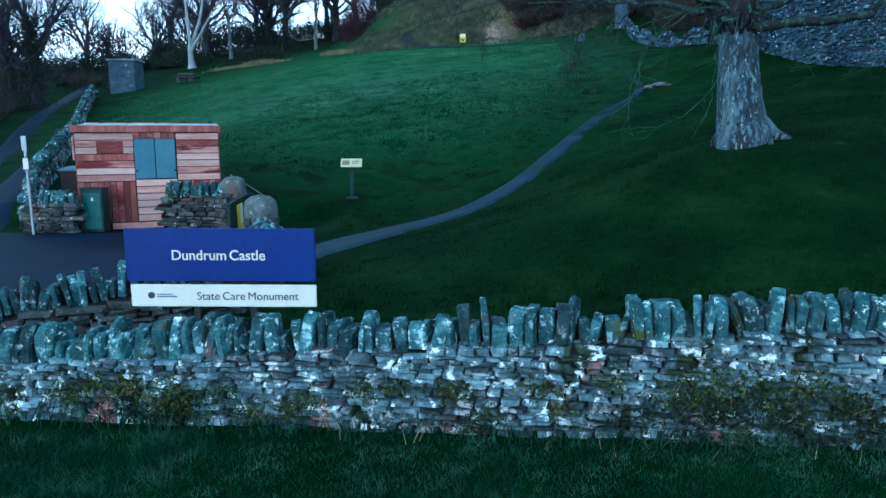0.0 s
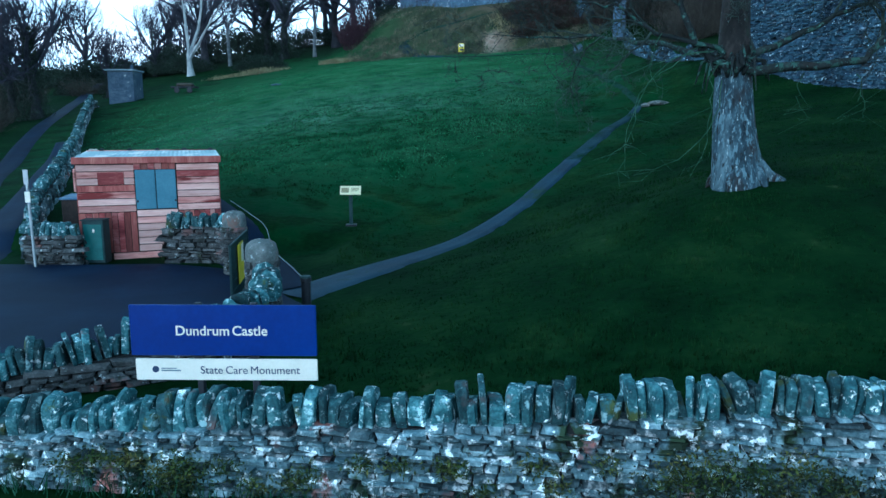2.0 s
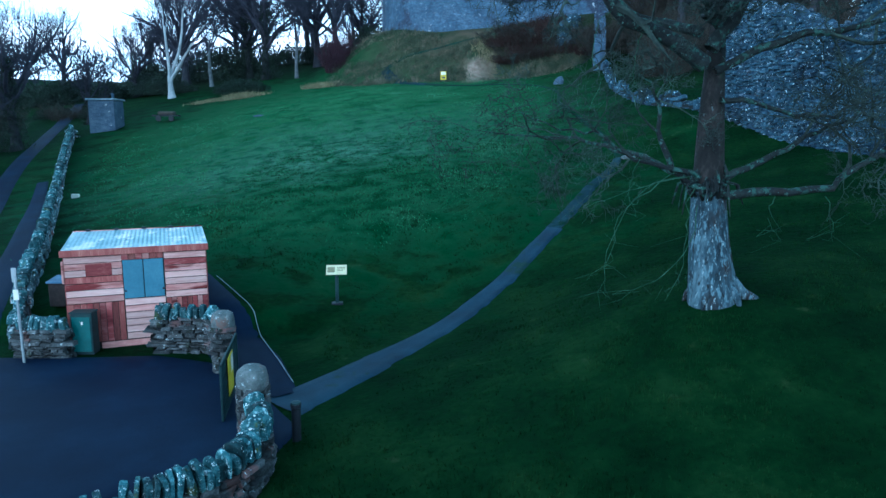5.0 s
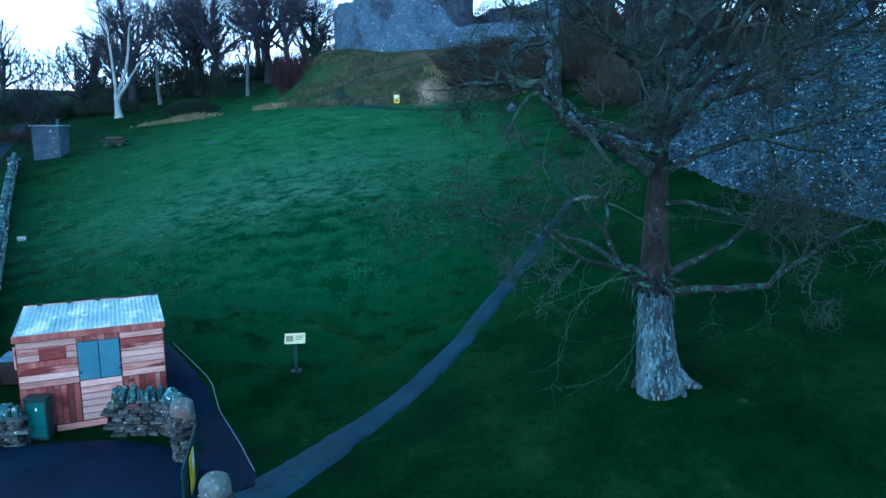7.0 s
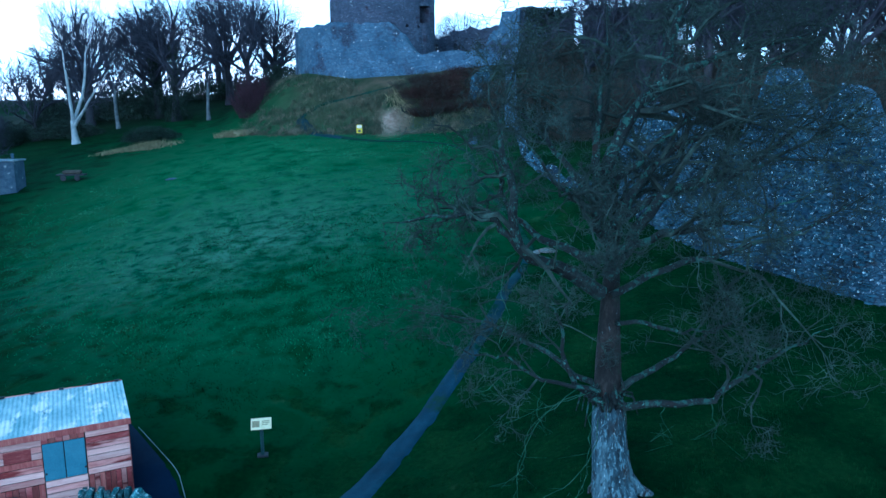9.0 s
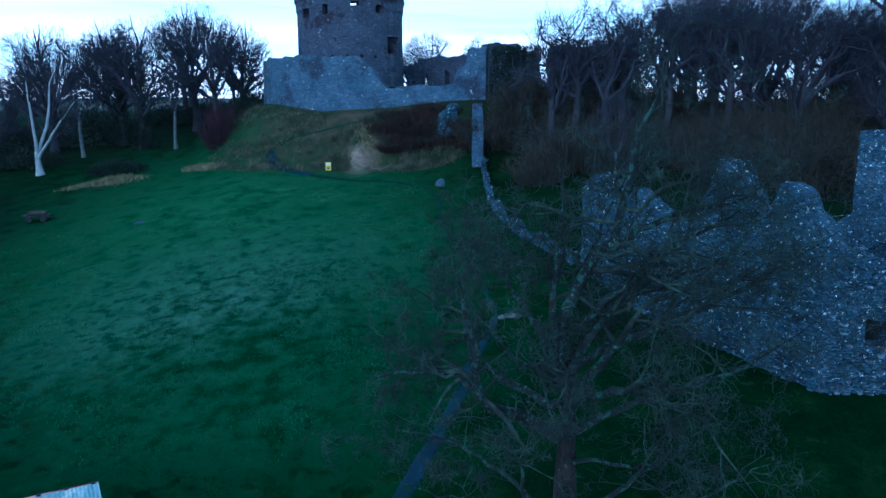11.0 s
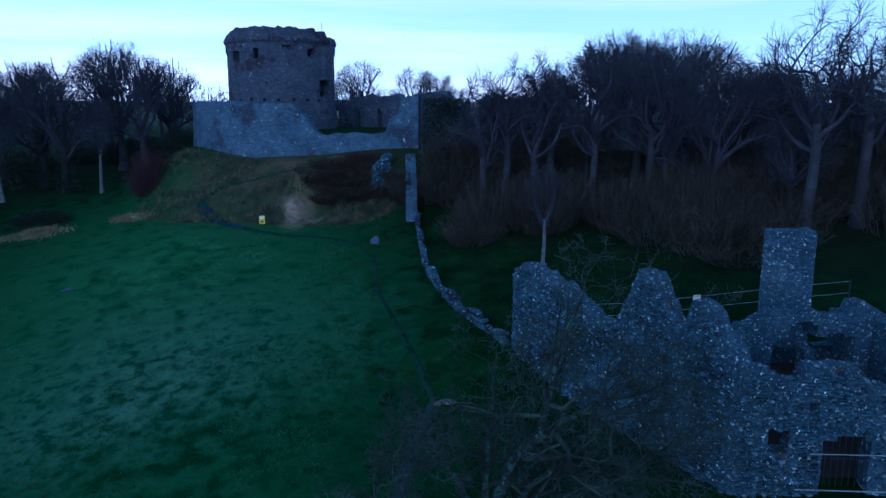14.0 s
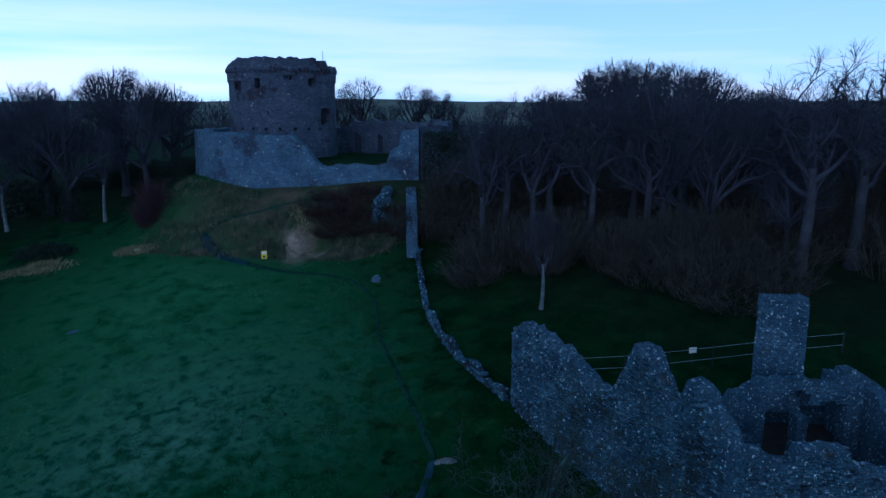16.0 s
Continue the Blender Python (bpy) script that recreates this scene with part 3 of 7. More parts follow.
def gz(x, y):
    return float(ground(x, y))


def steps(lo, hi, fine_lo, fine_hi, fine, grow=1.16):
    a = list(np.arange(fine_lo, fine_hi + fine / 2, fine))
    d, s = fine, a[-1]
    while s < hi:
        d *= grow
        s += d
        a.append(s)
    d, s = fine, a[0]
    while s > lo:
        d *= grow
        s -= d
        a.insert(0, s)
    return np.array(a)


def sheet(name, xs, ys, mat, zfun, smooth=True):
    X, Y = np.meshgrid(xs, ys)
    Z = zfun(X, Y)
    nx, ny = len(xs), len(ys)
    V = np.stack([X, Y, Z], -1).reshape(-1, 3)
    i = (np.arange(ny - 1)[:, None] * nx + np.arange(nx - 1)[None]).ravel()
    F = np.stack([i, i + 1, i + 1 + nx, i + nx], -1)
    return mesh_of(name, V.tolist(), F.tolist(), mat, smooth)


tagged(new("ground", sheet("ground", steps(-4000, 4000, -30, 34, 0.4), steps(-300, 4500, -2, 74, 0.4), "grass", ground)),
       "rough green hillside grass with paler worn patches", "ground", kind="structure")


def ribbon(name, points, widths, mat, label, category, lift=0.045, across=7, step=0.35, ragged=0.0):
    """A surfaced strip laid on the ground along a line, with thickness at its edges."""
    pts = [Vector((*p, 0)) for p in points]
    line, wid = [], []
    for i in range(len(pts) - 1):
        a, b, c, d = pts[max(i - 1, 0)], pts[i], pts[i + 1], pts[min(i + 2, len(pts) - 1)]
        n = max(2, int((c - b).length / step))
        for k in range(n):
            t = k / n
            line.append(0.5 * ((2 * b) + (c - a) * t + (2 * a - 5 * b + 4 * c - d) * t * t + (3 * b - a - 3 * c + d) * t ** 3))
            wid.append(widths[i] * (1 - t) + widths[i + 1] * t)
    line.append(pts[-1])
    wid.append(widths[-1])
    rng = random.Random(len(line))
    V, F = [], []
    for i, p in enumerate(line):
        d = (line[min(i + 1, len(line) - 1)] - line[max(i - 1, 0)]).normalized()
        s = Vector((d.y, -d.x, 0))
        e = [rng.uniform(-ragged, ragged) for _ in (0, 1)]
        for k in range(across):
            f = k / (across - 1) - 0.5
            q = p + s * (f * wid[i] + (e[0] if k == 0 else e[1] if k == across - 1 else 0))
            drop = 0.12 if k in (0, across - 1) else 0.0
            V.append((q.x, q.y, gz(q.x, q.y) + lift - drop))
    for i in range(len(line) - 1):
        for k in range(across - 1):
            a = i * across + k
            F.append((a, a + 1, a + 1 + across, a + across))
    return tagged(new(name, mesh_of(name, V, F, mat, True)), label, category, kind="structure")


ribbon("pavement", [(-3.1, 14.2), (-1.9, 15.3), (-0.9, 16.8), (0.3, 18.5), (1.5, 20.3), (2.7, 21.9), (4.4, 24.3)],
       [2.1, 1.5, 1.2, 1.05, 0.95, 0.85, 0.75], "gravel", "narrow grey gravel footpath winding up the grass", "path", ragged=0.12)
ribbon("pavement", [(4.4, 24.3), (5.63, 26.3), (6.9, 29.2), (8.3, 31.7), (8.95, 33.0)], [0.75, 0.68, 0.6, 0.5, 0.42], "worn_path", "narrow grey gravel path bending up the slope", "path", ragged=0.12)
ribbon("pavement", [(8.95, 33.0), (8.9, 36.1), (8.7, 41), (8.5, 46)], [0.42, 0.4, 0.32, 0.25], "trodden", "faint trodden footpath in the grass", "path", ragged=0.12)
ribbon("pavement", [(8.5, 46), (9.2, 50.5), (8.5, 54.4), (6.5, 56.9), (3.0, 59.2), (0.3, 61.8)], [0.25, 0.25, 0.3, 0.4, 0.55, 0.8], "trodden", "faint trodden path below the castle mound", "path", ragged=0.12)
ribbon("pavement", [(0.3, 61.8), (-1.1, 63.4), (-2.5, 65.3), (-3.6, 68)], [0.8, 1.1, 1.3, 1.0], "worn_path", "worn stony path at the foot of the castle mound", "path", ragged=0.15)
ribbon("pavement", [(-3.6, 68), (-1.5, 68.4), (0.6, 68.1), (3.7, 67.7), (6.8, 67.2)], [0.8, 0.4, 0.25, 0.2, 0.2], "trodden", "trodden ledge climbing across the castle mound", "path", ragged=0.12)
ribbon("road", [(-20, 2.5), (-13.0, 11.5), (-12.0, 16), (-13.2, 21.5), (-15.2, 26.7), (-18.2, 33.4), (-22, 42)], [6, 4.5, 3.0, 1.5, 1.2, 1.0, 0.8], "asphalt", "narrow dark asphalt lane beside a field wall", "lane", lift=0.03)
ribbon("road", [(-17.5, 27.5), (-19.9, 32.3), (-25.6, 45.6), (-30.8, 61.4), (-37, 80)], [1.2, 1.3, 1.4, 1.5, 1.5], "asphalt", "narrow bluish asphalt track along a hedge", "track", lift=0.05)
ribbon("road", [(-11.6, 13.6), (-9, 13.5), (-6.5, 13.7), (-4.0, 13.9), (-3.2, 14.2)], [8.5, 8.6, 8.4, 5.6, 3.2], "asphalt", "dark asphalt parking yard before the timber hut", "yard", lift=0.06, across=20)
ribbon("pavement", [(-3.4, 14.6), (-4.4, 17.1), (-5.6, 19.3), (-6.9, 21.4), (-7.6, 22.6)], [1.5, 1.8, 1.7, 1.4, 1.1], "asphalt", "dark asphalt path beside the timber hut", "path", lift=0.075)
ex = [(float(np.interp(f, (0, 0.35, 0.8, 1), (-6.5, -4.85, -3.55, -3.0))), float(np.interp(f, (0, 0.35, 0.8, 1), (22.0, 19.75, 16.8, 15.4)))) for f in [k / 40 for k in range(41)]]
kv, kf = tube([(x, y, gz(x, y) + 0.085) for x, y in ex], [0.011] * 41, 5)
tagged(new("trim", mesh_of("trim", kv, kf, "galvanised")), "thin pale edging strip beside the asphalt path", "edging", kind="structure")


# ---- stone walls ----
def block_variant(seed, bevel=0.12, jitter=0.10):
    """A rough quarried block of unit size, its face (towards -y) chamfered and uneven."""
    rng = random.Random(seed)
    j = lambda s=jitter: rng.uniform(-s, s)
    back = [(x + j(0.04), 0.5, z + j(0.04)) for x, z in ((-0.5, -0.5), (0.5, -0.5), (0.5, 0.5), (-0.5, 0.5))]
    rim = [(x + j(), -0.28 + j(0.08), z + j()) for x, z in ((-0.47, -0.46), (0.47, -0.46), (0.47, 0.46), (-0.47, 0.46))]
    face = [(x + j(), -0.5 + j(0.12), z + j()) for x, z in ((-0.5 + bevel, -0.5 + bevel), (0.5 - bevel, -0.5 + bevel), (0.5 - bevel, 0.5 - bevel), (-0.5 + bevel, 0.5 - bevel))]
    mid = (j(0.15), -0.56, j(0.15))
    V = back + rim + face + [mid]
    F = []
    for k in range(4):
        q = (k + 1) % 4
        F += [(k, q, 4 + q, 4 + k), (4 + k, 4 + q, 8 + q, 8 + k), (8 + k, 8 + q, 12)]
    return V, F


def slab_variant(seed):
    """An upright coping slab of unit size: thin along x, rounded or broken on top."""
    rng = random.Random(seed)
    n = 9
    kind = rng.random()
    ring = []
    for k in range(n):
        a = math.pi * k / (n - 1)
        top = 0.5 * (abs(math.sin(a)) ** (0.45 if kind < 0.6 else 0.8)) + rng.uniform(-0.05, 0.05)
        ring.append((0.5 * math.cos(a) * (1 + rng.uniform(-0.08, 0.08)), top if 0 < k < n - 1 else 0.0))
    ring = [(y, z) for y, z in ring]
    ring += [(-0.47, -0.5), (0.47, -0.5)]
    V, F = [], []
    for x, s in ((-0.5, 0.80), (-0.36, 1.0), (0.36, 1.0), (0.5, 0.82)):
        skew = rng.uniform(-0.08, 0.08)
        for y, z in ring:
            V.append((x + rng.uniform(-0.06, 0.06), y * s + skew * 0.3, -0.5 + (z + 0.5) * (s * 0.12 + 0.88) + skew * 0.2))
    m = len(ring)
    for i in range(3):
        for k in range(m):
            q = (k + 1) % m
            F.append((i * m + k, i * m + q, (i + 1) * m + q, (i + 1) * m + k))
    F += [tuple(range(m)), tuple(range(3 * m, 4 * m))[::-1]]
    return V, F


BLOCKS = [block_variant(s) for s in range(12)]
SLABS = [slab_variant(s + 50) for s in range(12)]
BLOCK_MESH = {k: [mesh_of("stone", *b, k) for b in BLOCKS] for k in ("face_stone", "dark_stone")}
SLAB_MESH = [mesh_of("coping_stone", *b, "stone") for b in SLABS]


def along(points, step=0.05):
    """Points and headings at even steps along a smooth line."""
    pts = [Vector((*p, 0)) for p in points]
    fine = []
    for i in range(len(pts) - 1):
        a, b, c, d = pts[max(i - 1, 0)], pts[i], pts[i + 1], pts[min(i + 2, len(pts) - 1)]
        n = max(3, int((c - b).length / 0.1))
        for k in range(n):
            t = k / n
            fine.append(0.5 * ((2 * b) + (c - a) * t + (2 * a - 5 * b + 4 * c - d) * t * t + (3 * b - a - 3 * c + d) * t ** 3))
    fine.append(pts[-1])
    run = [0.0]
    for p, q in zip(fine, fine[1:]):
        run.append(run[-1] + (q - p).length)
    xs, ys = [p.x for p in fine], [p.y for p in fine]

    def at(s):
        x, y = np.interp(s, run, xs), np.interp(s, run, ys)
        x2, y2 = np.interp(s + 0.05, run, xs), np.interp(s + 0.05, run, ys)
        x1, y1 = np.interp(s - 0.05, run, xs), np.interp(s - 0.05, run, ys)
        return float(x), float(y), math.degrees(math.atan2(y2 - y1, x2 - x1))
    return at, run[-1]


def rubble_wall(label, points, foot, crown, thick, cope, singles=0, near=None, seed=1, sides=(0, 1), course=(0.05, 0.13), length=(0.14, 0.42), group="dry stone walls", slab=(0.06, 0.15), mats=("face_stone", "stone")):
    """A dry stone wall along a line: dark hearting, face stones in courses, upright coping slabs.
    foot, crown: heights by place; cope: height of the coping; singles: how many stones are objects of their own, near a place."""
    rng = random.Random(seed)
    at, total = along(points)
    x0, y0, _ = at(0)
    base = foot(x0, y0)
    w = thing("stone_wall", x0, y0, base, label, "wall", group)
    inv = Matrix.Translation((-x0, -y0, -base))
    # hearting
    V, F = [], []
    n = max(2, int(total / 0.3))
    for i in range(n + 1):
        x, y, h = at(total * i / n)
        nx, ny = -math.sin(radians(h)), math.cos(radians(h))
        t = thick / 2 - 0.07
        for s, z in ((-t, foot(x, y) - 0.3), (-t, crown(x, y) - 0.03), (t, crown(x, y) - 0.03), (t, foot(x, y) - 0.3)):
            V.append((x + nx * s - x0, y + ny * s - y0, z - base))
    for i in range(n):
        for k in range(4):
            a, b = i * 4 + k, i * 4 + (k + 1) % 4
            F.append((a, b, b + 4, a + 4))
    F += [(0, 1, 2, 3), tuple(range(4 * n, 4 * n + 4))[::-1]]
    part("core", V, F, "mortar", w, "dark recessed joints")
    placed = []
    for side in sides:
        z_off = -0.12
        while z_off < 3.0:
            ch = rng.uniform(*course)
            s = -rng.uniform(0, 0.2)
            done = True
            while s < total:
                ln = rng.uniform(*length) * (1.0 + 0.6 * (ch > 0.1))
                x, y, h = at(s + ln / 2)
                f, c = foot(x, y), crown(x, y)
                zc = f + z_off + ch / 2 + 0.02 * math.sin(s * 1.7 + z_off * 9)
                if zc + ch / 2 <= c + 0.04:
                    done = False
                    turn = h if side == 0 else h + 180
                    out = thick / 2 - 0.10 + rng.uniform(-0.02, 0.025)
                    ox, oy = math.sin(radians(turn)) * out, -math.cos(radians(turn)) * out
                    m = inv @ pose(x + ox, y + oy, zc, rng.uniform(-3, 3), rng.uniform(-4, 4), turn + rng.uniform(-4, 4)) @ Matrix.Diagonal((ln * 0.98, 0.2, ch * 0.97, 1))
                    placed.append((x, y, zc, m, rng.randrange(12)))
                s += ln
            z_off += ch
            if done:
                break
    if near:
        placed.sort(key=lambda q: (q[0] - near[0]) ** 2 + (q[1] - near[1]) ** 2)
    for x, y, z, m, k in placed[:singles]:
        shared("stone", BLOCK_MESH[mats[0]][k], w, m)
    rest = placed[singles:]
    if rest:
        part("stonework", *merged(*[moved(BLOCKS[k], m) for _, _, _, m, k in rest]), mats[0], w, kind="stuff")
    # coping
    caps = []
    s = 0.0
    while cope and s < total:
        th = rng.uniform(*slab)
        x, y, h = at(s + th / 2)
        ht = cope * rng.choice((rng.uniform(0.55, 0.85), rng.uniform(0.85, 1.2), rng.uniform(0.9, 1.12)))
        m = inv @ pose(x, y, crown(x, y) + ht / 2 - 0.02, rng.uniform(-9, 9), rng.gauss(0, 9), h + rng.uniform(-16, 16)) @ Matrix.Diagonal((th * 1.0, thick * rng.uniform(0.6, 1.05), ht, 1))
        caps.append((x, y, m, rng.randrange(12)))
        s += th * rng.uniform(0.95, 1.4)
    if near:
        caps.sort(key=lambda q: (q[0] - near[0]) ** 2 + (q[1] - near[1]) ** 2)
    lim = 140 if singles else 0
    for x, y, m, k in caps[:lim]:
        shared("coping_stone", SLAB_MESH[k], w, m)
    if caps[lim:]:
        part("coping", *merged(*[moved(SLABS[k], m) for _, _, m, k in caps[lim:]]), mats[1], w, kind="stuff")
    return w


front_foot = lambda x, y: 0.03 + 0.03 * x
front_crown = lambda x, y: 0.87 + 0.085 * x if x < 4 else 1.21 + 0.05 * (x - 4)
rubble_wall("lichened dry stone boundary wall with upright coping slabs", [(-9.5, front_wall_y(-9.5)), (-5, front_wall_y(-5)), (0, front_wall_y(0)), (5, front_wall_y(5)), (9.5, front_wall_y(9.5))],
            front_foot, lambda x, y: max(front_crown(x, y), front_foot(x, y) + 0.45), 0.46, 0.37, singles=300, near=(0.0, 6.6), seed=3, sides=(0,), course=(0.03, 0.10), length=(0.09, 0.34), slab=(0.045, 0.16))

yard_wall = [(-3.15, 12.35), (-2.85, 11.5), (-3.0, 10.6), (-3.55, 9.85), (-4.4, 9.4), (-5.4, 8.95), (-6.6, 8.5), (-8.2, 8.1)]
rubble_wall("curved dry stone wall with ragged upright coping beside a yard", yard_wall, lambda x, y: 0.15, lambda x, y: 1.02 if y > 11 else 0.74 + 0.1 * (x + 4.4), 0.42, 0.40,
            singles=130, near=(-4.2, 9.4), seed=8, slab=(0.05, 0.12), mats=("dark_stone", "stone"))
rubble_wall("short curved stone wall running from gate pier to hut", [(-4.85, 16.6), (-5.05, 17.3), (-5.6, 17.9), (-6.9, 18.0)], lambda x, y: 0.3, lambda x, y: 1.28, 0.36, 0.36,
            singles=90, near=(-6, 18), seed=11, slab=(0.07, 0.15), mats=("dark_stone", "stone"))
rubble_wall("low stone wall with slab coping beside green cabinet", [(-10.2, 17.6), (-9.65, 17.55), (-9.05, 17.55)], lambda x, y: 0.3, lambda x, y: 1.12, 0.36, 0.38, singles=60, near=(-9.7, 17.6), seed=13, slab=(0.08, 0.16), mats=("dark_stone", "stone"))
rubble_wall("long lichened field wall climbing beside the lane", [(-10.6, 18.2), (-12.1, 21.6), (-13.8, 25.8), (-20.8, 41.6), (-26.9, 56.2)], lambda x, y: gz(x, y) - 0.1, lambda x, y: gz(x, y) + 0.72, 0.4, 0.30,
            singles=0, seed=17, course=(0.14, 0.26), length=(0.3, 0.7), slab=(0.14, 0.34))


def gate_pier(x, y, z, r, top, label):
    p = thing("gate_pier", x, y, z, label, "gate pier", "gate piers")
    h = top - z
    part("shaft", *lathe([(r * 0.92, -0.2), (r * 0.92, 0.3), (r * 0.9, h - 0.42)], 18, wobble=0.02, seed=3), "mortar", p)
    rng = random.Random(int(top * 100))
    zc = 0.0
    while zc < h - 0.45:
        ch = rng.uniform(0.09, 0.15)
        a = rng.uniform(0, 90)
        while a < 360:
            ln = rng.uniform(0.2, 0.36)
            da = math.degrees(ln / r)
            turn = a + da / 2
            m = pose(math.sin(radians(turn)) * (r - 0.05), -math.cos(radians(turn)) * (r - 0.05), zc + ch / 2, 0, rng.uniform(-3, 3), turn) @ Matrix.Diagonal((ln * 0.98, 0.16, ch * 0.95, 1))
            shared("stone", BLOCK_MESH["dark_stone"][rng.randrange(12)], p, m)
            a += da
        zc += ch
    part("cap", *lathe([(r * 0.9, h - 0.46), (r * 1.08, h - 0.42), (r * 1.1, h - 0.22), (r * 0.98, h - 0.08), (r * 0.65, h - 0.01), (r * 0.2, h + 0.02)], 20, wobble=0.03, seed=5), "cap_stone", p, "rounded mortared cap", smooth=True)
    return p


gate_pier(-3.25, 12.75, 0.25, 0.27, 1.76, "round stone gate pier with a domed cap")
gate_pier(-4.78, 16.4, 0.3, 0.25, 1.86, "slim stone gate pier with a flat cap")

# open gate leaf with a yellow notice
gate = thing("metal_gate", -4.02, 13.4, 0.35, "dark green metal gate standing open by a stone pier", "gate", turn=97)
part("gate_frame", *merged(box(0, 0.05, -0.025, 0.025, 0, 1.2, 0.008), box(2.25, 2.3, -0.025, 0.025, 0, 1.2, 0.008), box(0, 2.3, -0.02, 0.02, 1.15, 1.2, 0.008), box(0, 2.3, -0.02, 0.02, 0.02, 0.07, 0.008)), "dark_paint", gate)
for k in range(5):
    part("bar", *box(0.05, 2.25, -0.015, 0.015, 0.24 + 0.19 * k, 0.275 + 0.19 * k, 0.006), "dark_paint", gate)
notice = part("notice", *box(0.7, 1.35, -0.05, -0.03, 0.3, 1.1, 0.006), "yellow", gate, "yellow notice board")
part("mesh_sheet", *box(0.05, 2.25, -0.006, 0.006, 0.07, 1.15), "dark_paint", gate, "dark backing sheet")
part("notice_panel", *box(1.02, 1.32, -0.056, -0.052, 0.7, 1.07, 0.002), "white", notice, "white upper panel")

# ---- name board ----
board = thing("name_board", -2.25, 7.15, 0.335, "large blue and white site name board on dark posts", "sign", turn=-1.0)
part("blue_panel", *box(-0.965, 0.965, -0.03, 0.0, 1.08, 1.62, 0.008), "navy", board, "deep blue panel")
part("white_panel", *box(-0.93, 0.965, -0.03, 0.0, 0.815, 1.045, 0.008), "white", board, "white lower panel")
for px in (-0.27, 0.31):
    part("post", *box(px - 0.035, px + 0.035, 0.003, 0.075, -0.4, 1.63, 0.008), "post", board)
    part("clip", *box(px - 0.05, px + 0.05, -0.028, 0.002, 1.05, 1.075, 0.003), "post", board)


def word_mesh(text, size, mat):
    cu = bpy.data.curves.new("lettering", "FONT")
    cu.body, cu.size, cu.extrude, cu.align_y = text, size, 0.0015, "CENTER"
    cu.offset = 0.0018 if size > 0.12 else 0.0
    cu.materials.append(M[mat])
    ob = new("lettering", cu)
    bpy.context.view_layer.update()
    w = ob.dimensions.x
    me = bpy.data.meshes.new_from_object(ob.evaluated_get(bpy.context.evaluated_depsgraph_get()))
    scene.collection.objects.unlink(ob)
    bpy.data.objects.remove(ob)
    return me, w


def lettering(text, size, x, z, mat, parent, width):
    """Words set in one line, centred on x, the whole line as wide as given."""
    words = [(w, *word_mesh(w, size, mat)) for w in text.split()]
    gap = size * 0.27
    k = width / (sum(q[2] for q in words) + gap * (len(words) - 1))
    at = x - width / 2
    for w, me, ln in words:
        out = new("lettering", me)
        out.parent = parent
        out.matrix_basis = pose(at, -0.0335, z, 90, 0, 0) @ Matrix.Diagonal((k, min(k, 1.15), 1, 1))
        tagged(out, w)
        at += (ln + gap) * k


lettering("Dundrum Castle", 0.15, -0.02, 1.345, "white", board, 0.95)
lettering("State Care Monument", 0.105, 0.26, 0.925, "ink", board, 1.03)
part("emblem", *moved(lathe([(0.035, 0), (0.035, 0.004)], 14), pose(-0.72, -0.031, 0.935, 90, 0, 0)), "ink", board, "small round dark emblem")
part("small_print", *merged(box(-0.66, -0.46, -0.034, -0.031, 0.915, 0.93), box(-0.66, -0.50, -0.034, -0.031, 0.94, 0.95)), "slate", board, "thin grey bars of small print")

# ---- timber kiosk ----
SX0, SY, SZ = -9.2, 18.18, 0.34
hut_turn = 19.5
kiosk = thing("timber_kiosk", SX0, SY - 0.12, SZ, "red cedar clad kiosk with blue shutters and sheet roof", "kiosk", turn=hut_turn)
W, D, H = 3.46, 2.9, 2.52
kiosk.scale = (1, 1, 1.045)
# carcass coloured near-black so the gaps between boards look shaded
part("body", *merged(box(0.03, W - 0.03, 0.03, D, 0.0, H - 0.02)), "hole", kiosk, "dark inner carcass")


def board_run(x0, x1, z0, z1, n, upright, mats, seed):
    rng = random.Random(seed)
    mats = mats.split()
    for k in range(n):
        if upright:
            a, b = x0 + (x1 - x0) * k / n, x0 + (x1 - x0) * (k + 1) / n
            q = box(a + 0.006, b - 0.006, -0.004 - rng.uniform(0, 0.006), 0.027, z0, z1, 0.005)
        else:
            a, b = z0 + (z1 - z0) * k / n, z0 + (z1 - z0) * (k + 1) / n
            q = box(x0, x1, -0.004 - rng.uniform(0, 0.008), 0.027, a + 0.010, b - 0.008, 0.006)
        part("board", *q, mats[k % len(mats)] if len(mats) == n else rng.choice(mats), kiosk)


board_run(0.02, 1.36, 1.22, 2.39, 7, False, "cedar pale_cedar cedar dark_cedar pale_cedar cedar pale_cedar", 1)
part("board", *box(0.5, 1.12, -0.016, 0.02, 1.9, 2.2, 0.006), "stained_cedar", kiosk, "dark red stained board")
board_run(2.39, W - 0.02, 1.22, 2.39, 7, False, "pale_cedar cedar pale_cedar pale_cedar cedar stained_cedar pale_cedar", 2)
board_run(0.02, 1.36, 0.22, 1.21, 9, True, "dark_cedar dark_cedar cedar stained_cedar", 3)
board_run(2.39, W - 0.02, 0.22, 1.21, 8, True, "dark_cedar cedar stained_cedar cedar", 4)
board_run(1.38, 2.37, 0.22, 1.26, 6, False, "pale_cedar cedar pale_cedar", 5)
board_run(1.18, 2.37, 2.26, 2.42, 7, True, "dark_cedar stained_cedar cedar", 6)
part("plinth_board", *box(0.75, 2.6, -0.03, 0.02, 0.02, 0.2, 0.01), "cedar", kiosk)
part("fascia", *box(-0.06, W + 0.05, -0.085, -0.052, 2.41, 2.575, 0.01), "dark_cedar", kiosk, "reddish timber fascia")
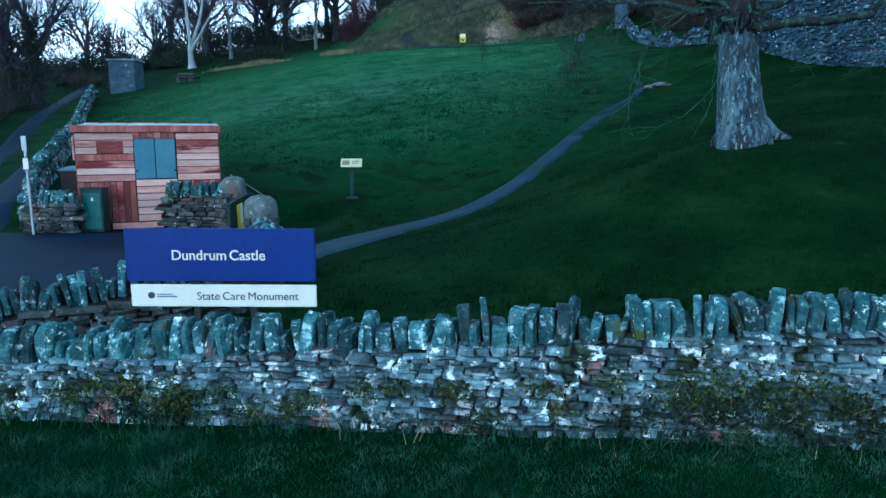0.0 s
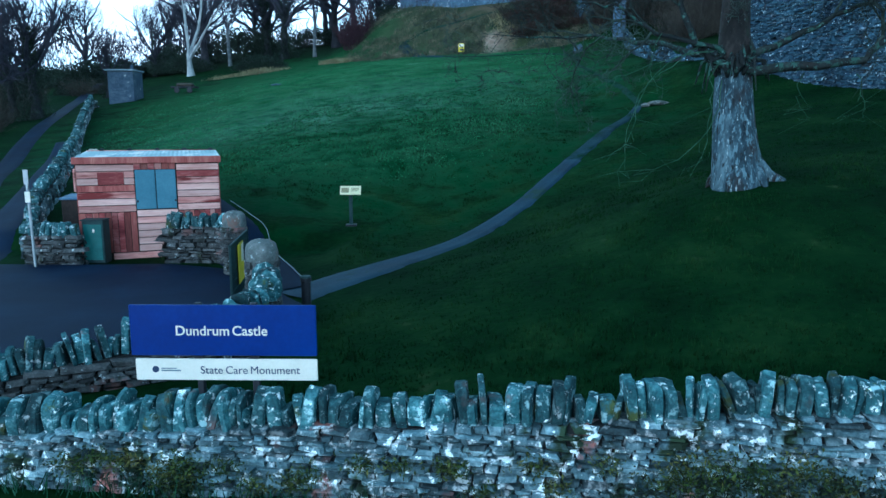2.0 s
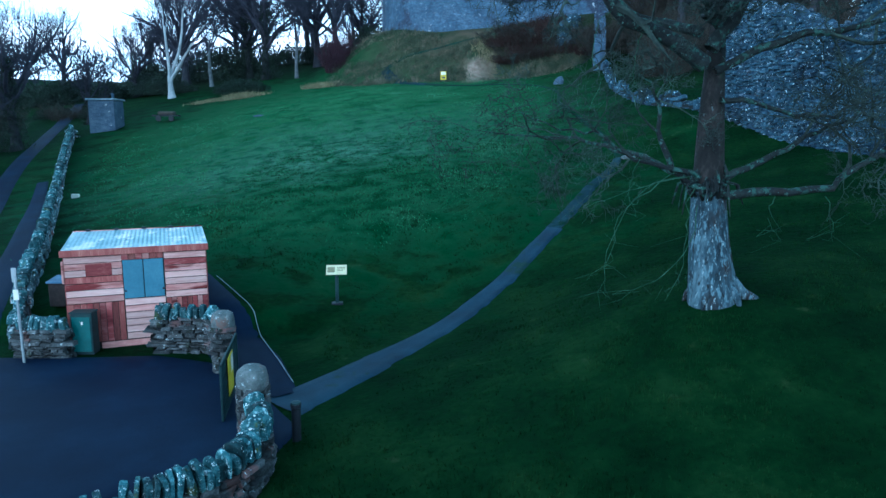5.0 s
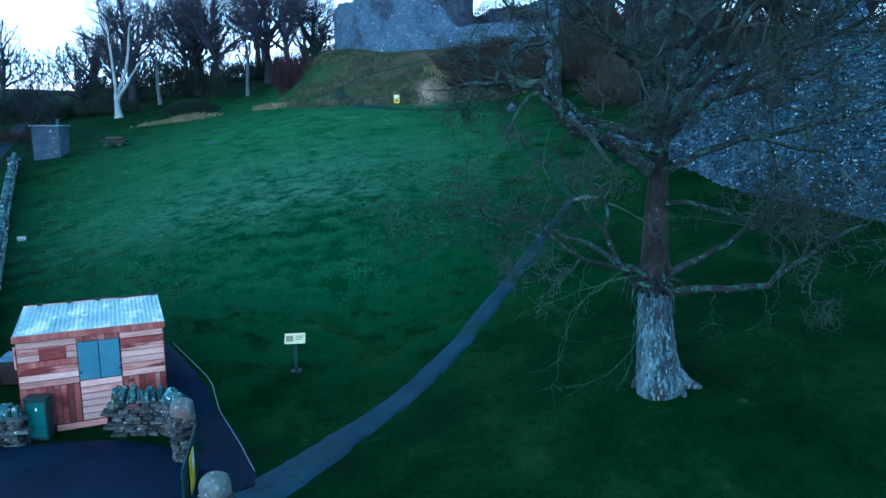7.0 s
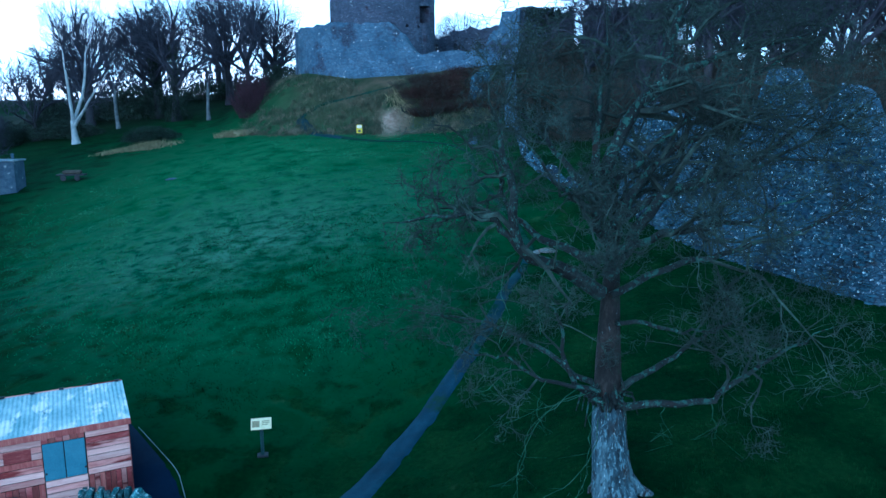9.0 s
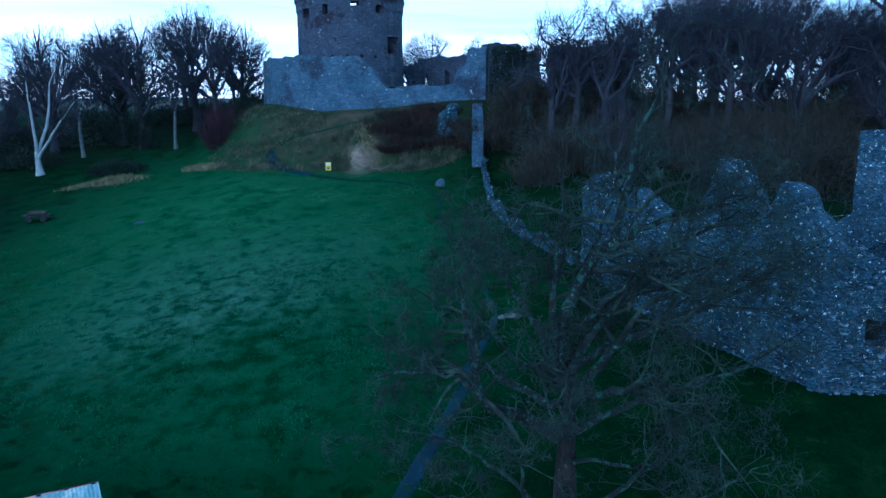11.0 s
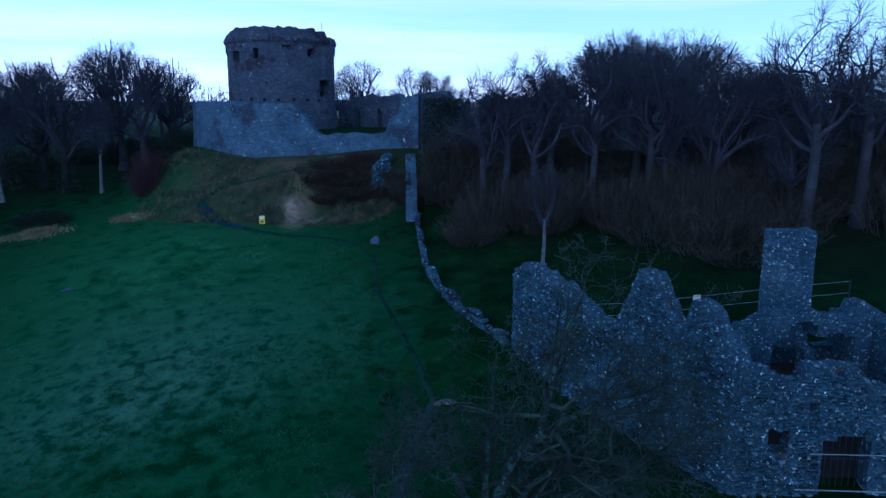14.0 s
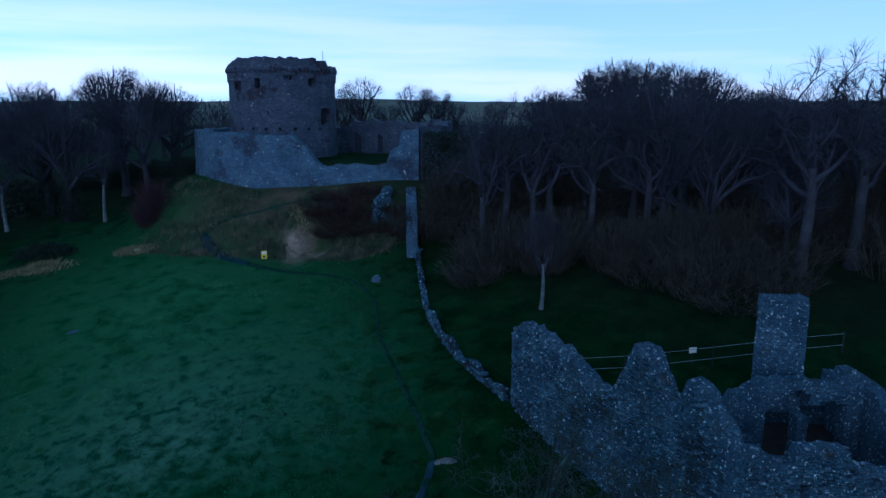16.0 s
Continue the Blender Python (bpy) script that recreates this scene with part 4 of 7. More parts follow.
for x0 in (1.38, 1.88):
    sh = part("shutter", *box(x0, x0 + 0.48, -0.035, 0.005, 1.28, 2.25, 0.01), "blue_door", kiosk, "flat blue-green shutter")
    part("hinge", *box(x0 + (0.01 if x0 < 1.6 else 0.43), x0 + (0.06 if x0 < 1.6 else 0.48), -0.045, -0.036, 1.45, 1.5, 0.003), "post", sh)
for a, x0 in (("west", -0.005), ("east", W - 0.025)):
    for k in range(15):
        part("side_board", *box(x0, x0 + 0.03, 0.03, D, 0.05 + 0.165 * k, 0.205 + 0.165 * k, 0.006), "dark_cedar", kiosk)
part("corner_board", *box(-0.05, 0.0, -0.02, 0.06, 1.75, 2.3, 0.008), "cedar", kiosk)
rv, rf = [], []
NX = 128
for j in range(2):
    for i in range(NX + 1):
        x = -0.05 + (W + 0.1) * i / NX
        rv.append((x, -0.05 + (D + 0.15) * j, H + 0.02 + 0.10 * j + 0.006 * math.cos(i * math.pi / 2)))
for j in range(2):
    for i in range(NX + 1):
        v = rv[j * (NX + 1) + i]
        rv.append((v[0], v[1], v[2] - 0.03))
n1 = NX + 1
for i in range(NX):
    rf += [(i, i + 1, n1 + i + 1, n1 + i), (2 * n1 + i, 3 * n1 + i, 3 * n1 + i + 1, 2 * n1 + i + 1), (i, 2 * n1 + i, 2 * n1 + i + 1, i + 1), (n1 + i, n1 + i + 1, 3 * n1 + i + 1, 3 * n1 + i)]
roof = part("roof", rv, rf, "roof_sheet", kiosk, "pale translucent corrugated roof sheet")
part("back_fascia", *box(-0.06, W + 0.05, D + 0.08, D + 0.12, 2.42, 2.66, 0.01), "cedar", kiosk)
for k in range(5):
    part("roof_batten", *box(0.3 + 0.75 * k, 0.42 + 0.75 * k, D + 0.0, D + 0.07, H + 0.13, H + 0.19, 0.01), "post", roof)

cab = thing("utility_cabinet", -8.72, 17.95, 0.32, "green metal street cabinet beside the timber kiosk", "cabinet")
part("body", *box(-0.27, 0.27, -0.2, 0.15, 0.08, 1.14, 0.015), "dark_paint", cab)
part("plinth", *box(-0.25, 0.25, -0.18, 0.13, -0.05, 0.075, 0.01), "post", cab)
door_c = part("door", *box(-0.225, 0.225, -0.215, -0.202, 0.16, 1.06, 0.006), "green_metal", cab)
part("warning_plate", *box(0.0, 0.05, -0.222, -0.217, 0.86, 0.94, 0.002), "white", door_c, "small white plate")
part("lid", *box(-0.29, 0.29, -0.23, 0.17, 1.142, 1.18, 0.012), "dark_paint", cab)

pole = thing("sign_pole", -9.82, 17.05, 0.28, "slim galvanised pole with a small pale flag plate", "pole")
part("shaft", *tube([(0, 0, -0.1), (-0.06, 0.05, 2.45)], [0.035, 0.03], 10), "galvanised", pole)
part("flag", *box(-0.12, 0.0, 0.02, 0.04, 2.15, 2.5, 0.006), "galvanised", pole)
part("timetable", *box(-0.1, 0.03, -0.02, 0.0, 1.72, 1.98, 0.006), "white", pole, "white notice plate")

wheelie = thing("wheelie_bin", -10.35, 20.2, gz(-10.35, 20.2), "dark wheelie bin with a pale blue lid behind the kiosk", "bin")
part("body", *moved(box(-0.25, 0.25, -0.3, 0.3, 0.05, 0.72, 0.03), pose(0, 0, 0)), "hole", wheelie)
part("lid", *moved(box(-0.29, 0.29, -0.35, 0.34, 0.0, 0.06, 0.02), pose(0, 0, 0.75, 6, 0, 0)), "bin_lid", wheelie, "pale blue lid")
for sx in (-0.22, 0.22):
    part("wheel", *moved(lathe([(0.1, -0.03), (0.1, 0.03)], 14), pose(sx, 0.3, 0.1, 0, 90, 0)), "post", wheelie)

bol = thing("bollard", -2.42, 12.5, 0.36, "black bollard with a low rounded top", "bollard")
part("shaft", *lathe([(0.10, -0.1), (0.10, 0.02), (0.085, 0.04), (0.085, 0.68), (0.1, 0.7), (0.1, 0.76)], 16), "post", bol, smooth=False)
part("cap", *lathe([(0.098, 0.762), (0.09, 0.79), (0.04, 0.80)], 16), "dark_paint", bol, "rounded dark top")

# ---- interpretation panel on the grass ----
lect = thing("information_lectern", -2.63, 20.72, gz(-2.63, 20.72), "cream information panel on a slim metal stand", "information panel", turn=4)
part("post", *box(-0.05, 0.05, -0.04, 0.04, -0.1, 0.92, 0.01), "dark_paint", lect)
pan = part("panel", *moved(box(-0.3, 0.3, -0.2, 0.2, 0, 0.03, 0.008), pose(0, -0.02, 1.0, 33, 0, 0)), "cream", lect, "tilted cream panel")
part("print", *moved(merged(box(-0.26, -0.05, -0.12, 0.1, 0.031, 0.033), box(0.02, 0.24, 0.06, 0.09, 0.031, 0.033), box(0.02, 0.24, 0.0, 0.03, 0.031, 0.033), box(0.02, 0.2, -0.06, -0.03, 0.031, 0.033)), pose(0, -0.02, 1.0, 33, 0, 0)), "hay", pan, "faded picture and text bars")
part("foot_plate", *box(-0.16, 0.16, -0.14, 0.14, -0.03, 0.03, 0.01), "post", lect)

# ---- block hut by the lane ----
hut = thing("block_hut", -25.1, 57.6, gz(-25.1, 57.6) + 0.4, "small grey blockwork hut with flat roof", "hut", turn=2)
part("wall", *box(-0.98, 0.98, -0.1, 1.9, -0.9, 2.02, 0.02), "concrete", hut)
part("roof", *box(-1.12, 1.1, -0.28, 2.05, 2.022, 2.15, 0.03), "slate", hut, "thin flat roof slab")
part("vent", *lathe([(0.12, 2.15), (0.12, 2.5), (0.16, 2.53), (0.05, 2.61)], 10, 0.5, 1.1), "concrete", hut)
for (bx, bz) in [(-0.95 + 0.43 * (k % 4) + 0.15 * ((k // 4) % 2), -0.2 + 0.25 * (k // 4)) for k in range(32)]:
    part("block", *box(bx, bx + 0.41, -0.125 + 0.01 * ((k * 7) % 3), -0.1, bz, bz + 0.2, 0.008), "concrete", hut)
tr = thing("trailer", -20.8, 59.5, gz(-20.8, 59.5), "low dark flat trailer parked beside the hut", "trailer", turn=5)
part("bed", *box(-1.0, 1.0, -0.5, 0.5, 0.38, 0.5, 0.02), "post", tr)
for sx in (-0.5, 0.5):
    part("wheel", *moved(lathe([(0.2, -0.06), (0.22, -0.04), (0.22, 0.04), (0.2, 0.06)], 14), pose(sx, -0.52, 0.2, 90, 0, 0)), "post", tr)
part("load", *moved(box(-0.6, 0.7, -0.4, 0.4, 0.502, 0.78, 0.1), pose(0, 0, 0)), "scrub", tr)
mk = thing("marker_stone", -18.1, 37.6, gz(-18.1, 37.6), "small white painted marker stone in the grass", "marker")
part("stone", *box(-0.2, 0.2, -0.08, 0.08, -0.05, 0.2, 0.03), "white", mk)

# ---- notice at the foot of the mound, and rocks ----
yn = thing("yellow_notice", 1.65, 61.8, gz(1.65, 61.8), "yellow and white warning notice on short posts", "notice")
part("plate", *box(-0.24, 0.24, -0.02, 0.0, 0.25, 0.95, 0.006), "yellow", yn, "yellow plate")
part("white_band", *box(-0.2, 0.2, -0.026, -0.022, 0.66, 0.9, 0.002), "white", yn, "white upper band")
part("text_bar", *box(-0.12, 0.12, -0.026, -0.022, 0.36, 0.5, 0.002), "ink", yn, "dark bars of writing")
for sx in (-0.2, 0.2):
    part("post", *box(sx - 0.025, sx + 0.025, 0.002, 0.05, -0.2, 0.98, 0.005), "post", yn)


def boulder(x, y, size, mat, label, seed, fine=2):
    rng = random.Random(seed)
    bm = bmesh.new()
    bmesh.ops.create_icosphere(bm, subdivisions=fine, radius=0.5)
    for v in bm.verts:
        k = 1 + 0.28 * noise.noise(v.co * 2.3 + Vector((seed, 0, 0))) + 0.14 * noise.noise(v.co * 7.1 + Vector((seed, 2, 0)))
        v.co = Vector((v.co.x * size[0] * k, v.co.y * size[1] * k, max(-0.25, v.co.z) * size[2] * k))
    me = bpy.data.meshes.new("boulder")
    bm.to_mesh(me)
    bm.free()
    me.materials.append(M[mat])
    ob = new("boulder", me)
    ob.location = (x, y, gz(x, y) + size[2] * 0.12)
    ob.rotation_euler = (0, 0, rng.uniform(0, 3))
    return tagged(ob, label, "rock")


boulder(9.6, 32.3, (1.0, 0.6, 0.3), "cap_stone", "low pale rock outcrop at a bend of the path", 2)
boulder(9.1, 32.5, (0.6, 0.4, 0.22), "cap_stone", "low pale rock outcrop at a bend of the path", 4)
boulder(10.0, 54.2, (0.8, 0.45, 0.9), "concrete", "pale upright rock beside the upper path", 6)
boulder(-12.2, 54.4, (0.9, 0.4, 0.2), "concrete", "small pale stone lying in the grass", 8)
boulder(-9.4, 69.4, (1.6, 0.6, 0.35), "hay", "pale rocky bank at the mound's foot", 9)


# ---- masonry shells: solid cells on a curved or straight face ----
def shell(nu, nv, solid, place, thick):
    """Mesh of a masonry wall of nu x nv cells; solid(i, j) tells which stand; place(i, j, depth) gives corners."""
    V, F, ids = [], [], {}

    def vid(i, j, d):
        k = (i, j, d)
        if k not in ids:
            ids[k] = len(V)
            V.append(tuple(place(i, j, d)))
        return ids[k]
    S = {(i, j) for i in range(nu) for j in range(nv) if solid(i, j)}
    for i, j in S:
        a, b, c, d = (i, j), (i + 1, j), (i + 1, j + 1), (i, j + 1)
        F.append([vid(*q, 0) for q in (a, b, c, d)])
        F.append([vid(*q, thick) for q in (d, c, b, a)])
        for (ni, nj), (p, q) in (((i, j - 1), (b, a)), ((i, j + 1), (d, c)), ((i - 1, j), (a, d)), ((i + 1, j), (c, b))):
            if (ni, nj) not in S:
                F.append([vid(*q, 0), vid(*p, 0), vid(*p, thick), vid(*q, thick)])
    return V, F


def rag(i, j, k=0):
    return noise.noise(Vector((i * 0.37 + k * 7.1, j * 0.41, k * 3.3)))


# the round keep
KX, KY, KR, KZ = 5.0, 81.0, 5.65, 15.6
keep = thing("castle_keep", KX, KY, KZ, "ruined round stone keep with broken parapet and dark openings", "castle tower")
NA, NV, CH = 120, 52, 0.25
KEEP_TOP = 12.0


def keep_angle(x_off):
    return math.degrees(math.asin(max(-1, min(1, x_off / KR))))


keep_holes = []
for dx, zlo, zhi, wdeg in ((-2.85, 9.2, 10.2, 4), (0.1, 9.95, 10.6, 5), (4.1, 5.5, 7.3, 8), (-4.75, 9.1, 10.1, 5), (2.75, 9.4, 10.3, 4)):
    a = keep_angle(dx)
    keep_holes.append((a - wdeg, a + wdeg, zlo, zhi))
for k in range(7):
    a = -52 + 15 * k
    keep_holes.append((a - 1.6, a + 1.6, 5.0, 5.35))


def keep_solid(i, j):
    a = (i + 0.5) * 360 / NA - 180
    z = (j + 0.5) * CH
    for a0, a1, z0, z1 in keep_holes:
        if a0 < a < a1 and z0 < z < z1:
            return False
    return j * CH < max(KEEP_CREST[i % NA], KEEP_CREST[(i + 1) % NA])


def keep_crest(i):
    """A long broken parapet, cut down at a slant at one side, lower over the corbelled turret at the other."""
    a = i * 360 / NA - 180
    top = 12.3 + 0.10 * noise.noise(Vector((a * 0.06, 0.3, 0))) + 0.22 * noise.noise(Vector((a * 0.7, 4.3, 0)))
    if a > 34:
        top = 11.55 + 0.2 * noise.noise(Vector((a * 0.4, 4.3, 0))) + (0.55 if 38 < a < 46 else 0)
    if a < -54:
        top = max(11.4, 12.25 + (a + 54) * 0.026) + 0.12 * noise.noise(Vector((a * 0.4, 4.3, 0)))
    return top


KEEP_CREST = [keep_crest(i) for i in range(NA)]


def keep_place(i, j, d):
    a = radians(i * 360 / NA - 180)
    z = j * CH
    r = KR + 0.22 * max(0, 1 - z / 5.2) + (0.12 if 9.9 < z and not -40 < math.degrees(a) < 30 else 0) + 0.05 * rag(i % NA, j) - d
    if 11.0 <= z < 11.5 and d == 0:
        r += 0.14
    if i % NA in (75, 76, 77, 78, 79, 80, 81) and d == 0 and z > 1.5:
        r += 0.22
    return (r * math.sin(a), -r * math.cos(a), min(z + 0.05 * rag(i % NA, j, 2), KEEP_CREST[i % NA] - 0.1 * abs(rag(i % NA, 9, 4 + d))))


part("wall", *shell(NA, NV, keep_solid, keep_place, 1.7), "keep", keep)
for k in range(34):
    a = -95 + 5.2 * k
    if 28 < a < 42:
        continue
    q = box(-0.13, 0.13, -0.28, 0.1, 0, 0.32, 0.04)
    part("corbel", *moved(q, pose(KR * math.sin(radians(a)), -KR * math.cos(radians(a)), 10.9, 0, 0, a)), "keep", keep)
# inner shade put into the floor's near-black colour
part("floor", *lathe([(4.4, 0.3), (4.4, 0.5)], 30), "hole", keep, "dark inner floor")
part("aerial", *tube([(4.2, -2.0, 11.2), (4.2, -2.0, 13.2)], [0.04, 0.03], 6), "galvanised", keep, "thin mast")

# curtain wall round the keep
curtain_line = [(2.0, 92.5), (-2.4, 89.5), (-4.4, 84), (-3.9, 78.5), (-1.9, 74.2), (1.4, 71.6), (5.2, 70.3), (8.6, 69.0), (12.4, 67.4), (16.4, 65.6)]
c_at, c_len = along(curtain_line)
curt = thing("curtain_wall", 5.2, 70.3, 14.9, "broken grey stone curtain wall curving round the keep", "castle wall")
CW = 0.4
cn, cv = int(c_len / CW), 27


def curtain_top(x, y):
    if y > 72 and x < 2:
        return 20.45
    if x < 5.1:
        return 20.35 + 0.1 * math.sin(x * 2)
    if x < 7.6:
        return float(np.interp(x, (5.1, 5.5, 6.2, 6.8, 7.6), (20.3, 19.6, 19.2, 18.2, 17.5)))
    if x < 13.7:
        return 17.5 + 0.08 * math.sin(3 * x)
    return float(np.interp(x, (13.7, 13.9, 14.6, 14.8, 16.4), (17.5, 19.0, 19.2, 20.9, 21.1)))


CURTAIN_CREST = [curtain_top(*c_at(i * CW)[:2]) + 0.22 * rag(i, 3, 5) + 0.1 * rag(i * 3, 4, 5) - 14.9 for i in range(cn + 1)]


def curtain_solid(i, j):
    return j * 0.25 < max(CURTAIN_CREST[i], CURTAIN_CREST[i + 1])


def curtain_place(i, j, d):
    x, y, h = c_at(i * CW)
    z = j * 0.25
    off = 0.2 * max(0, 1 - z / 3) - d + 0.06 * rag(i, j, 1)
    return (x + math.sin(radians(h)) * off - 5.2, y - math.cos(radians(h)) * off - 70.3, min(z + 0.06 * rag(i, j, 3), CURTAIN_CREST[i] - 0.12 * abs(rag(i, 9, 6 + d))))


part("wall", *shell(cn, cv, curtain_solid, curtain_place, 1.3), "castle", curt)
# the far side of the ward, and its grass
back_line = [(9.5, 88), (13, 86), (17, 83), (20.5, 78), (21.5, 72), (19.5, 67.5), (16.4, 65.6)]
b_at, b_len = along(back_line)
ward = thing("curtain_wall", 17, 83, 15.2, "far inner face of the castle ward wall", "castle wall")
bn = int(b_len / CW)


WARD_CREST = [(20.7 if b_at(i * CW)[0] < 13.4 else 21.35) + 0.45 * rag(i, 1, 8) + 0.25 * rag(i * 3, 2, 8) - 15.2 for i in range(bn + 1)]


def ward_solid(i, j):
    z = 15.2 + (j + 0.5) * 0.25
    if i in (5, 6, 7, 13, 14, 21, 22) and 17.6 < z < 19.6 + 0.3 * (i % 2):
        return False
    return j * 0.25 < max(WARD_CREST[i], WARD_CREST[i + 1])


def ward_place(i, j, d):
    x, y, h = b_at(i * CW)
    off = -d + 0.09 * rag(i, j, 11)
    return (x - math.sin(radians(h)) * off - 17, y + math.cos(radians(h)) * off - 83, min(j * 0.25 + 0.05 * rag(i, j, 12), WARD_CREST[i] - 0.12 * abs(rag(i, 9, 13 + d))))


part("wall", *shell(bn, 28, ward_solid, ward_place, 1.2), "keep", ward)


def straight_wall(name, label, a, b, z0, top, thick, mat, cell=0.3, holes=(), category="ruin wall", parent=None, seed=1, rough=0.25, dark_back=False):
    """A ragged masonry wall from a to b; top(s): height along it; holes: (s0, s1, z0, z1) openings."""
    a, b = Vector((*a, 0)), Vector((*b, 0))
    ln = (b - a).length
    d = (b - a).normalized()
    nrm = Vector((d.y, -d.x, 0))
    nu = int(round(ln / cell))
    cz = cell * 0.75
    nv = int((max(top(k * ln / 20) for k in range(21)) - z0 + 1) / cz)

    crest = [top(i * ln / nu) + rough * 0.3 * rag(i, 2, seed) + rough * 0.7 * rag(i * 7.3, 5, seed) + rough * 0.35 * rag(i * 17.9, 8, seed) - z0 for i in range(nu + 1)]

    def solid(i, j):
        s, z = (i + 0.5) * ln / nu, z0 + (j + 0.5) * cz
        for s0, s1, h0, h1 in holes:
            if s0 < s < s1 and h0 < z < h1 - (0.35 * abs((s - (s0 + s1) / 2) / ((s1 - s0) / 2)) ** 2 if h1 - h0 > 1.2 else 0):
                return False
        return j * cz < max(crest[i], crest[i + 1])

    def place(i, j, dd):
        p = a + d * (i * ln / nu + 0.05 * rag(i, j, seed + 3)) - nrm * (dd - 0.07 * rag(i, j, seed + 1))
        return (p.x - a.x, p.y - a.y, min(j * cz + 0.06 * rag(i, j, seed + 2), crest[i] - 0.15 * abs(rag(i, 9, seed + dd))))
    V, F = shell(nu, nv, solid, place, thick)
    if parent is None:
        parent = thing(name, a.x, a.y, z0, label, category)
        return part("wall", V, F, mat, parent), parent
    o = parent.location
    V = [(v[0] + a.x - o.x, v[1] + a.y - o.y, v[2] + z0 - o.z) for v in V]
    return part(name, V, F, mat, parent, label), parent


# ---- the ruined house ----
RA, RB, RC = (13.75, 34.2), (17.55, 20.75), (26.8, 17.6)


def long_top(s):
    """From the far end: a high stump, a slump, a gable peak, a stepped shoulder."""
    pts = [(0, 10.9), (0.3, 11.35), (1.8, 11.75), (2.6, 11.3), (4.3, 11.0), (5.5, 10.4), (6.2, 10.0), (7.4, 9.9), (7.8, 10.8), (8.3, 11.5), (8.7, 12.6), (9.0, 12.85), (9.5, 12.85), (9.9, 12.3), (10.5, 11.4), (10.9, 11.0), (11.35, 11.1), (11.6, 11.75), (11.9, 12.05), (12.3, 12.05), (12.6, 11.8), (13.0, 11.2), (13.4, 10.65), (13.8, 10.2), (14.0, 9.95)]
    return float(np.interp(s, [p[0] for p in pts], [p[1] for p in pts]))


house_part, house = straight_wall("ruined_house", "roofless ruined stone house with gables, chimney and window openings", RA, RB, 4.4, long_top, 0.8, "ruin", 0.26, rough=0.45, category="ruin", seed=21)


def front_top(s):
    pts = [(0, 9.95), (1.2, 9.95), (1.5, 9.6), (2.3, 9.5), (2.55, 10.05), (4.4, 10.1), (4.65, 9.5), (5.9, 9.15), (9.8, 9.3)]
    return float(np.interp(s, [p[0] for p in pts], [p[1] for p in pts]))


straight_wall("front_wall", "", RB, RC, 4.4, front_top, 0.75, "ruin", 0.26, holes=[(1.3, 2.15, 6.6, 7.5), (3.35, 5.25, 4.0, 7.35)], parent=house, rough=0.2, seed=27)
straight_wall("cross_wall", "", (17.2, 26.3), (28.5, 24.0), 4.6, lambda s: float(np.interp(s, [0, 3.4, 4.2, 5.1, 5.4, 7.8, 8.2, 9.1, 9.5, 10.7, 11.5], [8.4, 8.9, 9.8, 10.25, 10.6, 10.6, 10.4, 10.4, 11.1, 10.7, 9.9])), 0.7, "ruin", 0.26,
              holes=[(5.85, 7.25, 5.0, 9.3), (6.55, 7.85, 8.6, 10.1), (7.9, 9.65, 5.0, 9.5)], parent=house, rough=0.35, seed=31)
straight_wall("side_wall", "", (26.6, 17.8), (29.0, 27.5), 4.6, lambda s: 9.6 + 0.5 * math.sin(s * 1.3), 0.7, "ruin", 0.3, parent=house, rough=0.5, seed=35)
straight_wall("rear_wall", "", (29.0, 27.5), (16.0, 33.5), 4.8, lambda s: 7.6 + 0.5 * math.sin(s * 0.9), 0.7, "ruin", 0.3, parent=house, rough=0.5, seed=37)
straight_wall("chimney", "tall square chimney stack", (23.65, 27.2), (25.35, 25.75), 8.3, lambda s: float(np.interp(s, (0, 1.8, 2.3), (13.85, 14.0, 13.8))), 1.4, "ruin", 0.22, parent=house, rough=0.1, seed=41)
o = house.location
# added near-black floor sheet: shade inside the house painted as colour
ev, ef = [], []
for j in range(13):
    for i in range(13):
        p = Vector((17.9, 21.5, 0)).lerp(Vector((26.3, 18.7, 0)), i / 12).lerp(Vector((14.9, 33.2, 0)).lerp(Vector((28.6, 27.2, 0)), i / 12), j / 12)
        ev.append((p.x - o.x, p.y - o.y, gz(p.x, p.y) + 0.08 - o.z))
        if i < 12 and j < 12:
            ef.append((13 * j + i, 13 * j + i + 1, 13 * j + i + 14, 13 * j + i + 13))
part("earth_floor", ev, ef, "hole", house, "near-black floor sheet with the interior's shade in its colour")
grille = part("iron_grille", *merged(*[box(k * 0.24 - 0.012, k * 0.24 + 0.012, -0.012, 0.012, 0, 2.3) for k in range(8)], box(0, 1.7, -0.01, 0.01, 1.1, 1.14), box(0, 1.7, -0.01, 0.01, 2.1, 2.14)), "post", house, "dark iron bars across the doorway")
grille.matrix_basis = pose(17.55 + 3.45 * 0.9466 + 0.1 - o.x, 20.75 - 3.45 * 0.3224 + 0.35 - o.y, 5.1 - o.z, 0, 0, -18.8)
part("fence_rail", *moved(merged(tube([(0, 0, 0), (3.9, -1.35, 0)], [0.025, 0.025], 6), tube([(0.4, -0.2, 1.5), (4.2, -1.5, 1.5)], [0.02, 0.02], 6)), pose(19.6 - o.x, 19.7 - o.y, 5.25 - o.z)), "galvanised", house, "pale barrier rail")
